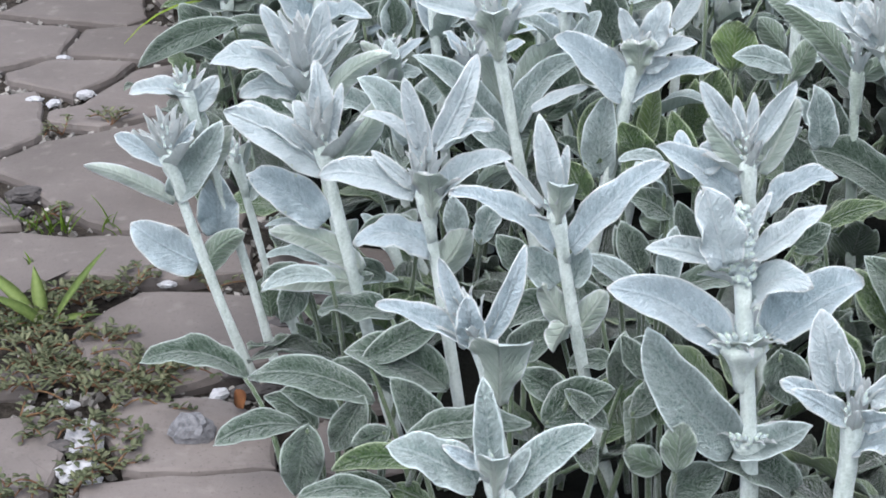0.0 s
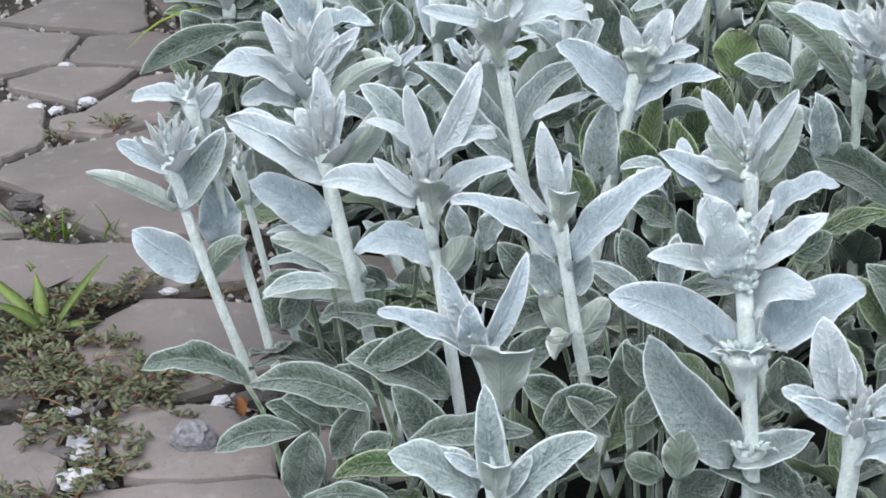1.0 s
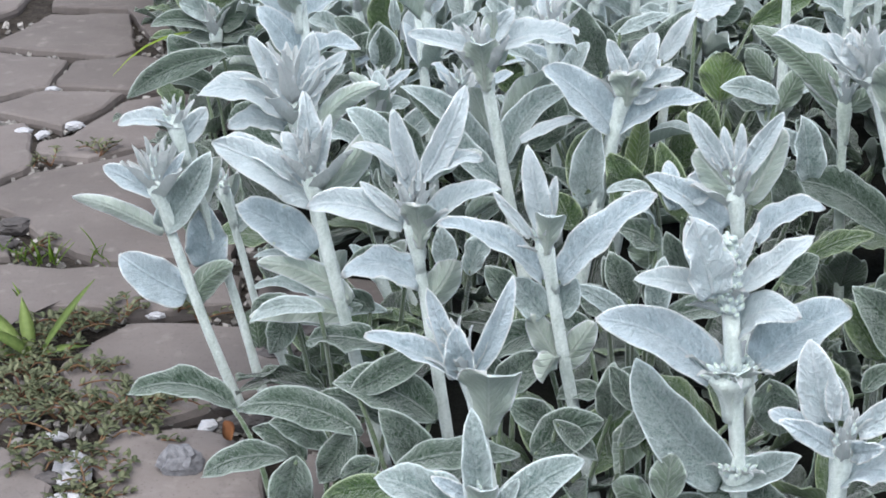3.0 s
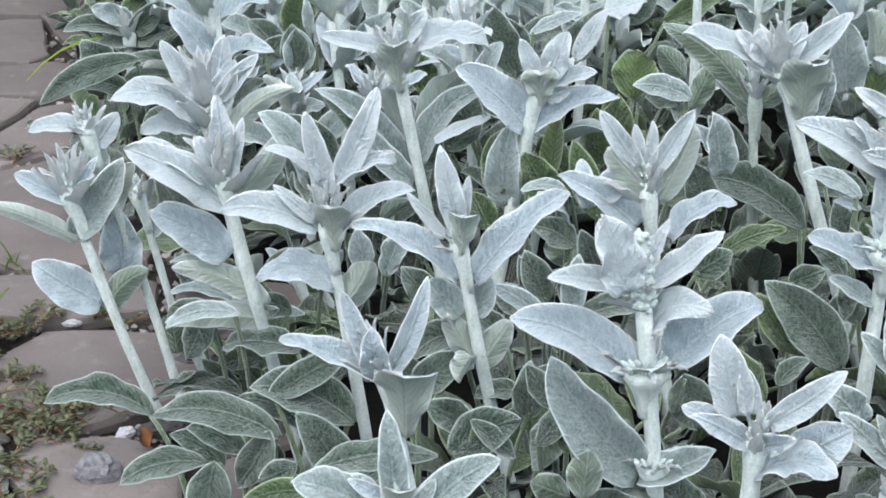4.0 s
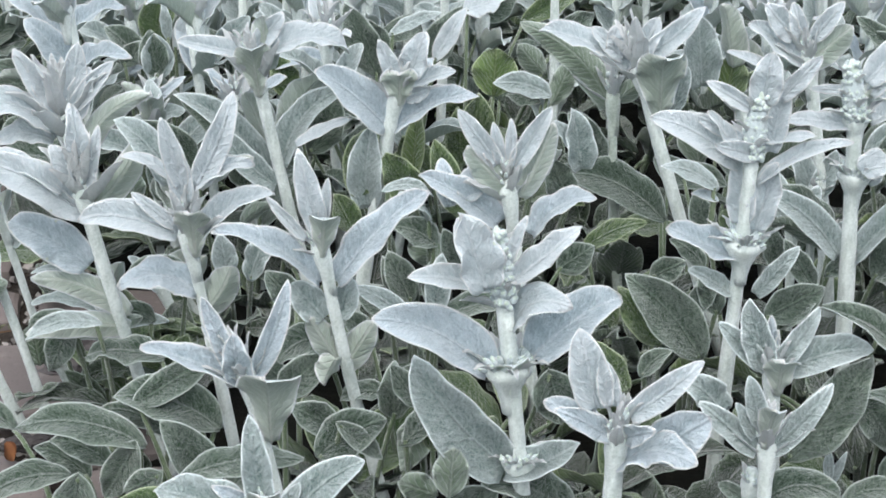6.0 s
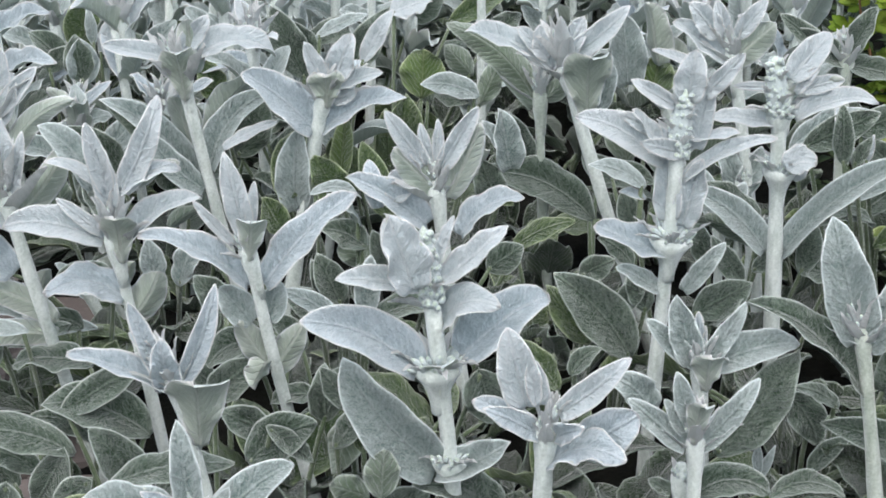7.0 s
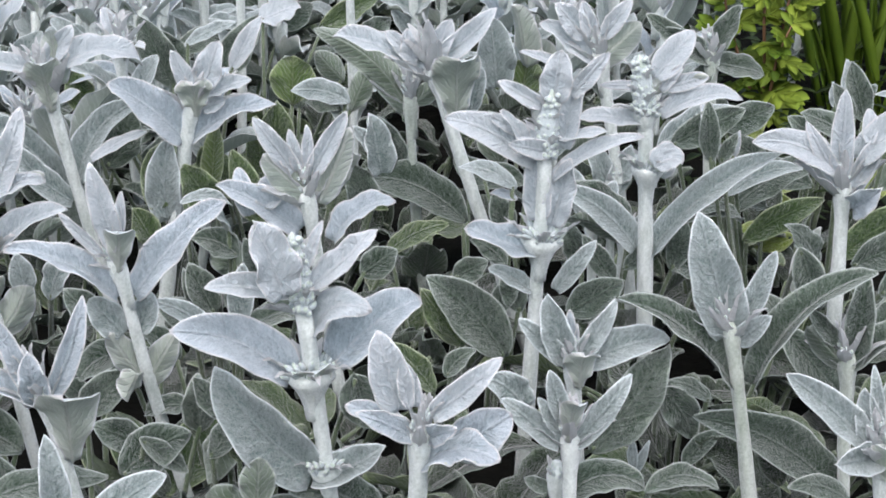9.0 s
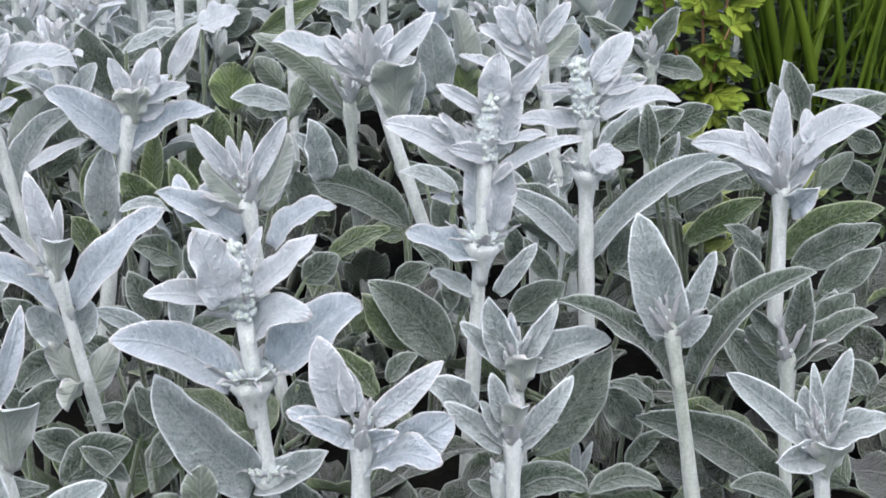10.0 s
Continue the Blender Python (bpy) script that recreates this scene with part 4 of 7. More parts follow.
p = stalk("", 0.518, 1.246, -0.1, 0.0, 21.0, 0.64)
rosette(p, -0.1, 0.0, 21.0, -0.2, 0.0, 4.7, 2.3)
leaf(p, -0.2, 0.0, 21.2, 170, 60, 6.2, 1.5, -58, 0.0, 0.0)
leaf(p, -0.4, 0.1, 21.7, 170, 89, 7.5, 1.9, -24, -0.0, -0.0)
leaf(p, 0.6, -0.1, 21.2, -10, 67, 5.0, 1.8, 25, -0.0, -0.0)
leaf(p, 0.9, -0.2, 23.6, -10, 31, 7.2, 3.0, 25, 1.1, -1.3)
leaf(p, -0.6, 0.1, 22.7, 170, 21, 7.1, 2.5, -31, 1.0, 1.3)
leaf(p, 0.7, -0.1, 19.5, -75, 41, 4.0, 2.3, 101, -0.0, -0.0)
leaf(p, 1.6, -0.3, 25.0, 77, 51, 3.0, 1.3, -14, 0.0, -0.0)

p = stalk("dull", 0.460, 1.028, -1.5, 0.3, 17.0, 0.47)
rosette(p, -1.5, 0.3, 17.0, -0.7, 0.1, 3.4, 1.6)
leaf(p, -1.6, 0.3, 16.8, 170, 47, 4.1, 2.2, 125, -0.0, -0.0)
leaf(p, -1.3, 0.2, 16.8, -10, 86, 6.6, 2.1, -12, -0.1, 0.3)
leaf(p, -1.1, 0.2, 16.7, -10, 37, 6.5, 2.2, 13, 0.7, -0.5)
leaf(p, -2.3, 0.4, 18.5, 170, 52, 3.2, 1.3, -55, -0.0, 0.0)

p = stalk("", 0.451, 0.919, -2.4, 0.4, 16.0, 0.51)
rosette(p, -2.4, 0.4, 16.0, -0.4, 0.1, 3.9, 1.8)
leaf(p, -3.0, 0.5, 16.6, 170, 42, 7.3, 2.2, -38, 0.1, 0.3)
leaf(p, -2.7, 0.5, 16.2, 170, 78, 4.3, 1.8, -44, -0.0, 0.0)
leaf(p, -2.3, 0.4, 16.6, -10, 79, 6.5, 1.8, 2, 0.1, -0.3)
leaf(p, -2.5, 0.4, 17.4, 170, 81, 4.5, 1.0, -41, 0.0, 0.0)
leaf(p, -2.1, 0.4, 16.2, -10, 25, 4.5, 2.2, 13, 0.9, -0.6)
leaf(p, -2.4, 0.4, 15.9, -150, 11, 4.1, 2.2, -41, -0.0, 0.0)
leaf(p, -2.1, -0.2, 14.5, -26, 69, 2.7, 2.7, -155, 0.3, 0.0, "cup")

p = stalk("", 0.270, 1.049, -1.0, 0.2, 17.0, 0.53)
rosette(p, -1.0, 0.2, 17.0, -0.3, 0.1, 3.1, 1.7)
leaf(p, -1.5, 0.3, 17.4, 170, 75, 5.0, 2.2, -37, 0.0, 0.0)
leaf(p, -1.4, 0.2, 17.4, 170, 44, 4.5, 1.5, -48, -0.0, 0.0)
leaf(p, -0.9, 0.2, 17.4, -10, 60, 5.1, 1.5, 37, -0.1, 0.3)
leaf(p, -1.0, 0.2, 18.0, 170, 84, 3.2, 0.9, -24, 0.0, -0.0)
leaf(p, -0.7, -0.5, 15.8, -101, 67, 3.0, 2.4, 38, 0.2, 0.0, "cup")
leaf(p, 0.0, -0.0, 17.4, -10, 19, 5.7, 2.5, 34, 0.5, -0.7)

p = stalk("", 0.252, 0.991, -0.6, 0.1, 14.5, 0.52)
rosette(p, -0.6, 0.1, 14.5, -0.3, 0.1, 3.7, 1.6)
leaf(p, -1.2, 0.2, 14.3, 170, 42, 5.0, 1.7, -31, -0.0, -0.0)
leaf(p, -0.6, 0.1, 14.3, -10, 54, 6.1, 1.7, 38, -0.2, 0.4)
leaf(p, -1.1, 0.2, 16.3, 170, 75, 3.5, 1.4, -37, -0.0, 0.0)
leaf(p, -0.9, -0.5, 15.0, -58, 36, 3.4, 1.7, -107, 0.2, -0.0, "cup")
leaf(p, -1.3, 0.2, 15.3, 170, 61, 2.7, 1.0, -45, 0.0, -0.0)
leaf(p, -2.4, 6.1, 14.1, 180, 44, 3.6, 2.4, -32, 0.2, 0.6, "soft")

p = stalk("", 0.246, 1.009, -0.4, 0.1, 11.0, 0.45)
rosette(p, -0.4, 0.1, 11.0, -0.0, 0.0, 0.9, 1.9)
leaf(p, 0.3, -0.1, 9.7, -10, 8, 5.2, 2.5, 21, 1.8, -1.5)
leaf(p, -1.0, 0.2, 10.1, 170, 30, 1.7, 1.1, -43, 0.0, -0.0)

p = tuft(-0.195, 1.029)
leaf(p, 2.7, 9.1, 8.5, -175, 14, 9.3, 2.9, -22, 1.6, 1.5, "mid")
leaf(p, 7.8, 11.5, 8.5, -175, 23, 8.1, 3.8, -23, 1.4, 1.4, "mid")
leaf(p, 7.9, 2.5, 8.5, -175, 61, 6.4, 3.1, -37, 0.2, 0.8)
leaf(p, -2.9, 9.5, 6.1, -175, -14, 6.6, 2.4, -13, 1.3, 0.8, "mid")
leaf(p, -0.9, 2.0, 10.4, -175, -80, 6.0, 3.1, -29, -0.0, -0.0, "mid")
leaf(p, 2.0, 8.7, 9.2, -175, -61, 5.4, 2.6, -44, -0.1, -0.3)
leaf(p, 5.1, 2.1, 5.8, -175, -10, 7.2, 2.0, -10, 1.1, 0.6)
leaf(p, 7.4, 2.3, 4.5, -175, 27, 3.0, 2.0, -9, -0.0, -0.0, "green")
leaf(p, -8.7, 19.6, 4.5, -175, 9, 8.6, 2.7, -12, 2.5, 1.6, "mid")
leaf(p, -2.0, 22.9, 4.5, -175, 6, 7.3, 2.6, 17, 1.2, 0.1)
leaf(p, 4.6, 2.9, 9.8, -175, -26, 3.0, 1.9, -43, 0.0, -0.0)
leaf(p, 0.5, 8.7, 4.5, 5, -0, 4.5, 2.4, 41, 0.0, -0.0, "green")
leaf(p, 4.4, 12.0, 7.6, 180, 27, 5.7, 2.0, -25, 0.3, 1.1, "mid")
leaf(p, 7.1, 0.0, 8.8, 180, -6, 6.2, 1.8, -25, 0.4, 1.6, "green")
leaf(p, 5.3, -3.0, 8.1, 180, -5, 6.4, 1.6, -25, 0.4, 1.5, "mid")
leaf(p, 4.6, 3.0, 10.0, 180, -55, 2.5, 1.1, -29, 0.0, 0.0, "mid")
leaf(p, -0.4, 12.0, 5.5, 180, 27, 4.7, 2.2, -24, 0.2, 0.8, "mid")
leaf(p, -2.6, 15.0, 2.7, 180, 36, 4.7, 2.2, -23, 0.2, 0.8, "mid")
leaf(p, 2.4, 10.0, 5.3, 180, 48, 3.0, 1.7, -23, 0.2, 0.8, "old")

p = tuft(-0.064, 0.998)
leaf(p, 3.4, 5.1, 14.0, 5, -44, 4.3, 1.5, 35, 0.0, 0.0)
leaf(p, -0.2, 30.7, 11.0, -175, 49, 3.9, 2.6, -47, 0.0, 0.0)
leaf(p, 2.0, 5.6, 11.0, 5, 30, 5.4, 3.3, 31, 0.5, -0.7, "mid")
leaf(p, 3.4, 9.9, 11.0, -175, 29, 3.7, 2.4, -44, 0.0, -0.0)
leaf(p, -7.0, 3.3, 11.0, 5, 6, 8.3, 2.3, 21, 0.9, -0.8)
leaf(p, 7.3, 11.1, 11.0, -175, 90, 4.2, 2.4, -1, 0.0, 0.0)
leaf(p, -0.9, 14.6, 11.0, 5, 41, 4.8, 2.7, 43, 0.2, -0.5)
leaf(p, -9.9, 21.4, 11.0, -175, 7, 6.0, 2.6, -15, 0.8, 0.5)
leaf(p, -9.0, 21.4, 11.0, 5, 65, 2.1, 1.5, 42, -0.0, 0.0, "green")
leaf(p, -11.4, 13.7, 11.0, 5, 31, 7.1, 2.3, 46, -0.0, -0.0)
leaf(p, 5.1, 22.8, 11.0, -175, 0, 4.7, 2.5, -45, -0.0, 0.0)
leaf(p, 10.5, 15.7, 11.0, -175, 36, 3.1, 2.2, -48, 0.0, 0.0)
leaf(p, -4.4, 10.0, 6.0, 0, 53, 4.2, 2.1, 28, 0.1, -0.5, "mid")
leaf(p, -1.3, 25.0, 6.7, 180, 46, 2.8, 1.9, -26, 0.1, 0.5, "mid")

p = tuft(0.040, 1.045)
leaf(p, -0.3, 0.9, 8.0, -175, 26, 3.0, 2.2, 137, -0.0, -0.0)
leaf(p, -1.2, 4.7, 12.0, -175, -71, 4.2, 2.6, 151, -0.0, -0.0)
leaf(p, -0.0, -2.7, 8.0, 5, 31, 4.2, 2.9, 37, 0.0, 0.0)
leaf(p, 2.1, 3.4, 8.0, -175, 59, 4.1, 2.6, -45, 0.0, -0.0)
leaf(p, 1.2, 4.1, 10.7, 5, -64, 3.0, 2.1, 44, 0.0, -0.0, "green")
leaf(p, 8.1, 10.5, 12.6, 5, -76, 4.7, 3.4, 36, -0.0, -0.0)
leaf(p, -8.0, 12.0, 14.8, 180, -30, 4.1, 2.5, -29, 0.3, 1.1, "mid")
leaf(p, -1.3, 5.0, 12.6, 180, 58, 3.9, 1.8, -26, 0.0, 0.0, "mid")
leaf(p, -2.6, 2.0, 11.3, 0, 63, 4.8, 1.9, 24, -0.2, 0.6, "mid")
leaf(p, 0.3, -5.0, 11.3, -0, 86, 3.7, 2.4, -167, 0.0, 0.0, "mid")
leaf(p, -0.6, 2.0, 10.8, 0, 82, 2.6, 1.6, 10, 0.0, 0.0, "green")
leaf(p, -3.7, 10.0, 11.2, 180, -7, 3.4, 1.7, -27, 0.2, 0.6, "mid")
leaf(p, -4.5, 20.0, 10.1, 180, 45, 4.2, 2.0, -28, 0.2, 0.5, "mid")
leaf(p, -5.6, 10.0, 3.8, 180, 56, 3.5, 1.7, -24, 0.1, 0.5, "mid")

p = tuft(0.030, 1.270)
leaf(p, -0.3, 2.7, 11.0, -175, 61, 5.1, 2.6, -46, 0.0, 0.0)
leaf(p, 1.5, 2.3, 11.0, -175, 87, 4.5, 2.4, -10, 0.0, 0.0)
leaf(p, -2.2, 2.0, 11.0, -175, 40, 3.6, 2.5, -29, 0.0, -0.0)
leaf(p, 4.2, 5.9, 11.0, -175, 69, 5.8, 2.6, -43, 0.0, -0.0)
leaf(p, 2.1, 11.5, 11.0, -175, 55, 4.4, 3.2, 130, 0.0, 0.0)
leaf(p, 1.4, 0.2, 11.0, 5, 13, 6.3, 2.3, 14, 0.8, -0.5)
leaf(p, 15.7, 16.8, 11.0, 5, 15, 3.9, 2.0, 15, -0.0, -0.0, "green")
leaf(p, 11.8, 10.0, 11.0, 5, 33, 3.7, 2.7, 42, 0.0, 0.0)
leaf(p, 6.7, 2.8, 12.0, -175, -22, 2.6, 1.9, -44, 0.0, -0.0, "green")
leaf(p, -2.8, 5.0, 20.1, 0, -6, 4.1, 1.2, 18, 0.8, -1.2, "soft")
leaf(p, 1.5, 2.0, 16.7, 180, 27, 3.8, 2.5, -31, 0.2, 0.5, "mid")
leaf(p, 1.1, 2.0, 18.5, 180, 51, 3.7, 2.4, 34, 0.7, 0.1, "soft")
leaf(p, 1.2, 0.0, 11.5, 0, 84, 5.2, 2.1, 8, 0.0, 0.0, "soft")
leaf(p, -0.6, 2.0, 11.8, 180, 68, 4.7, 2.7, -24, 0.0, 0.0, "mid")
leaf(p, -0.7, -6.0, 13.6, 180, 37, 5.3, 1.7, -29, 0.2, 0.6, "soft")

p = tuft(0.089, 1.560)
leaf(p, 8.3, 19.4, 14.0, -175, 15, 5.6, 3.1, -35, 0.0, -0.0)
leaf(p, 3.5, 18.2, 14.0, -175, 77, 5.9, 4.3, 146, -0.0, 0.0)
leaf(p, 11.3, 2.0, 14.0, -175, 59, 4.7, 2.9, -55, -0.0, -0.0)
leaf(p, -0.4, 1.2, 14.0, 5, 84, 6.1, 4.0, 11, -0.0, -0.0, "green")
leaf(p, -4.7, -3.7, 14.0, -175, 60, 4.4, 3.1, -50, -0.0, 0.0, "green")
leaf(p, -5.8, -10.9, 14.0, -175, 61, 5.4, 3.3, -48, 0.0, -0.0, "green")
leaf(p, -2.0, -14.5, 14.0, -175, 72, 7.4, 2.7, -40, -0.0, 0.0, "green")
leaf(p, 7.6, -12.3, 14.0, -175, 69, 5.0, 2.8, -47, 0.0, 0.0)
leaf(p, -13.8, 9.8, 14.0, 5, 51, 5.9, 3.7, 47, -0.0, -0.0)
leaf(p, -15.7, 3.0, 14.0, 5, 66, 6.1, 3.5, 40, -0.2, 1.1)
leaf(p, -15.0, 13.2, 14.0, 5, -0, 3.1, 2.1, 12, -0.0, 0.0)
leaf(p, -0.3, 20.0, 23.0, 0, 20, 4.4, 3.4, 20, 0.0, 0.0, "young")
leaf(p, 2.2, 10.0, 17.0, 0, 87, 5.1, 4.7, -174, 0.0, 0.0, "green")
leaf(p, 7.4, 5.0, 18.6, 180, 14, 5.7, 2.4, -34, 0.4, 1.0, "soft")
leaf(p, -1.4, 0.0, 13.3, 180, 87, 5.9, 2.4, -7, 0.0, 0.0, "green")
leaf(p, -3.9, -4.0, 12.9, 180, 43, 4.9, 3.2, -31, 0.3, 0.8, "green")
leaf(p, -6.2, -5.0, 13.6, 0, 84, 7.0, 2.1, -155, 0.0, 0.0, "green")
leaf(p, 3.6, -15.0, 16.1, 0, 59, 5.2, 2.4, -116, 0.4, 0.9, "soft")
leaf(p, -11.3, -12.0, 12.0, 180, 65, 3.7, 2.6, -25, 0.0, 0.0, "green")

p = tuft(0.237, 1.258)
leaf(p, 0.3, -6.3, 11.0, 170, 48, 8.8, 4.0, -46, 0.4, 1.2)
leaf(p, 1.8, 21.9, 11.0, 170, 22, 11.3, 4.0, -35, 1.7, 2.5, "mid")
leaf(p, 3.5, -21.7, 11.0, -10, 59, 9.3, 3.6, 35, -0.2, 0.6)
leaf(p, 6.6, 1.0, 11.0, -10, 33, 5.3, 3.0, 45, 0.0, 0.0)
leaf(p, -1.3, 9.5, 11.0, -10, 28, 3.2, 2.2, 48, 0.0, -0.0)
leaf(p, -6.3, 15.5, 11.0, -10, 28, 6.1, 2.0, 30, 0.6, -0.8, "green")
leaf(p, 3.0, 1.7, 11.0, 170, 71, 4.2, 2.1, -40, -0.0, 0.0)
leaf(p, -2.4, -3.7, 11.0, 170, 54, 5.8, 2.5, -45, -0.0, -0.0, "green")
leaf(p, 3.1, 30.9, 11.0, -10, 5, 5.9, 2.7, 31, 1.2, -1.4)
leaf(p, 7.4, 36.7, 11.0, 170, 79, 5.9, 3.7, 149, 0.0, 0.0)
leaf(p, 16.9, 71.2, 11.0, 170, 53, 7.7, 5.0, -53, 0.0, -0.0)
leaf(p, 14.8, 53.9, 11.0, -10, 68, 4.8, 3.4, 35, 0.0, 0.0, "green")
leaf(p, 4.1, 10.0, 18.5, 180, 25, 5.2, 1.8, -34, 0.3, 0.9, "soft")
leaf(p, 4.2, 10.0, 17.5, 180, 19, 2.4, 1.0, -19, 0.2, 0.3, "young")
leaf(p, -4.8, -10.0, 11.5, 0, 45, 3.0, 1.6, 24, 0.1, -0.5, "mid")
leaf(p, -5.6, -10.0, 10.3, 180, 50, 5.6, 2.0, -31, 0.2, 0.5, "green")
leaf(p, 2.4, 5.0, 13.7, 180, 42, 3.8, 1.7, -34, 0.2, 0.5, "mid")
leaf(p, 1.0, 2.0, 10.6, 0, 61, 4.4, 1.9, 20, 0.1, -0.5, "mid")

p = tuft(0.373, 1.101)
leaf(p, -2.8, 4.0, 10.3, -10, -57, 5.1, 2.7, 49, 0.2, -1.0)
leaf(p, -5.1, -3.3, 6.0, -10, 6, 4.7, 2.1, 16, 1.2, -0.8)
leaf(p, 8.1, -6.7, 6.0, 170, 33, 12.2, 3.6, -33, 1.2, 1.8, "mid")
leaf(p, 4.5, 10.5, 6.0, 170, 16, 4.2, 2.0, -17, -0.0, 0.0)
leaf(p, 7.1, 10.0, 6.0, 170, 6, 4.5, 2.3, -15, -0.0, -0.0)
leaf(p, 12.8, 14.2, 6.0, 170, 15, 3.9, 2.2, -48, -0.0, -0.0)
leaf(p, 7.9, 7.9, 12.8, -10, -50, 8.9, 3.0, 54, 0.0, 0.0)
leaf(p, -0.6, 5.6, 6.0, -10, 14, 3.9, 2.1, -138, -0.0, 0.0)
leaf(p, 3.7, -0.6, 6.0, 170, 22, 5.0, 2.4, -46, -0.0, 0.0)
leaf(p, 4.3, -4.0, 6.0, 170, 75, 5.7, 2.3, -45, -0.0, 0.0)
leaf(p, 13.1, -5.6, 6.0, 170, 46, 4.4, 3.2, 127, -0.0, 0.0)
leaf(p, 23.6, 13.3, 6.0, 170, 45, 4.3, 3.1, -57, 0.0, -0.0)
leaf(p, 0.1, 0.0, 11.1, 180, 31, 3.6, 1.3, -32, 0.2, 0.5, "mid")
leaf(p, -6.5, -4.0, 8.0, 180, 84, 2.8, 0.8, -17, 0.0, 0.0, "soft")
leaf(p, -6.4, -4.0, 7.8, 0, 71, 2.7, 0.7, 12, 0.0, 0.0, "soft")
leaf(p, -6.7, -8.0, 8.7, 0, -2, 5.2, 1.7, 25, 0.5, -2.0, "mid")
leaf(p, 7.1, -10.0, 7.9, 180, 20, 4.6, 1.7, -29, 0.3, 1.1, "mid")
leaf(p, 9.8, 12.0, 10.7, 180, 51, 4.0, 1.7, -38, 0.2, 0.5, "mid")
leaf(p, 14.4, -5.0, 12.8, 180, 56, 3.4, 2.0, -40, 0.2, 0.5, "mid")
leaf(p, 2.5, 0.0, 7.7, 0, -48, 4.9, 2.1, 35, 0.2, -0.5, "mid")
leaf(p, -1.7, 0.0, 5.7, 0, 46, 4.1, 1.5, 20, 0.1, -0.7, "mid")

p = tuft(0.537, 1.404)
leaf(p, -5.7, -3.3, 12.0, -10, 31, 7.8, 2.4, 45, 0.2, -0.6, "green")
leaf(p, 0.8, -8.4, 12.0, -10, 28, 10.0, 3.1, 43, 0.8, -1.7, "green")
leaf(p, 1.7, -9.8, 12.0, -10, 26, 8.1, 3.2, 43, -0.0, -0.0)
leaf(p, 2.2, 14.7, 12.0, 170, 41, 5.3, 2.6, -57, 0.0, 0.0)
leaf(p, 4.9, 9.3, 12.0, 170, 12, 8.2, 3.0, -33, 0.7, 0.9)
leaf(p, -1.2, 4.3, 12.0, 170, 8, 4.2, 2.6, -21, 0.8, 0.7)
leaf(p, -6.3, -18.9, 17.8, -10, -70, 6.1, 2.6, 51, 0.0, -0.0)
leaf(p, -5.1, 3.6, 12.0, -10, 33, 9.9, 2.9, 25, 0.9, -1.0)
leaf(p, 1.8, -15.9, 12.0, -10, 40, 6.1, 2.7, 39, 0.0, -0.0)
leaf(p, -1.8, -24.0, 12.0, -10, 54, 4.6, 2.9, 33, 0.0, -0.0)
leaf(p, -12.2, 2.0, 19.2, 0, 25, 7.8, 2.4, 28, 0.3, -1.0, "soft")
leaf(p, -12.1, -5.0, 14.7, 0, 1, 5.8, 1.7, 30, 0.7, -2.0, "mid")
leaf(p, -7.7, -4.0, 16.6, 0, 18, 7.0, 1.9, 28, 0.4, -1.5, "soft")
leaf(p, -12.2, -5.0, 15.3, 0, -2, 6.0, 1.5, 18, 0.9, -1.5, "mid")
leaf(p, 0.5, -22.0, 10.7, 180, 89, 4.1, 3.5, -16, 0.0, 0.0, "mid")
leaf(p, -2.5, -8.0, 8.9, 0, 73, 6.4, 1.7, -156, 0.1, 0.6, "soft")
leaf(p, -1.4, -10.0, 12.3, 180, 54, 4.6, 2.3, -39, 0.3, 0.7, "mid")
leaf(p, -9.5, -20.0, 12.7, 180, 37, 3.6, 1.7, -36, 0.3, 0.7, "mid")

p = tuft(0.563, 1.350)
leaf(p, 3.5, 6.4, 21.0, 170, 73, 5.6, 2.4, -52, 0.0, -0.0)
leaf(p, 2.5, 6.6, 21.0, 170, 60, 3.9, 1.7, -59, 0.0, 0.0)
leaf(p, 0.9, 3.7, 21.0, 170, 24, 4.4, 2.2, -37, -0.0, 0.0)
leaf(p, 4.6, 3.8, 21.0, -10, 27, 6.8, 2.6, 27, 0.0, 0.0)
leaf(p, 4.0, 10.5, 21.0, -10, 48, 2.8, 1.5, 41, 0.0, 0.0)
leaf(p, -9.4, 6.3, 21.0, -10, 25, 4.8, 2.8, 49, 0.0, 0.0)
leaf(p, -12.9, -2.0, 21.0, 170, 85, 5.1, 1.8, -28, 0.0, 0.0)
leaf(p, -12.2, -2.2, 21.0, -10, 62, 2.8, 1.2, 34, 0.0, -0.0)
leaf(p, -15.0, 2.7, 21.0, -10, 28, 6.9, 2.7, 49, 0.0, -0.0)
leaf(p, -11.4, 2.0, 19.3, 180, 79, 5.6, 1.4, -27, 0.0, 0.0, "young")
leaf(p, -11.3, 0.0, 20.0, 180, 77, 2.6, 0.6, -29, 0.0, 0.0, "young")
leaf(p, -9.8, 2.0, 19.6, 0, 79, 2.6, 0.9, 4, 0.0, 0.0, "young")
leaf(p, 12.3, 5.0, 22.2, 180, 11, 8.8, 1.5, -36, 0.2, 0.6, "soft")

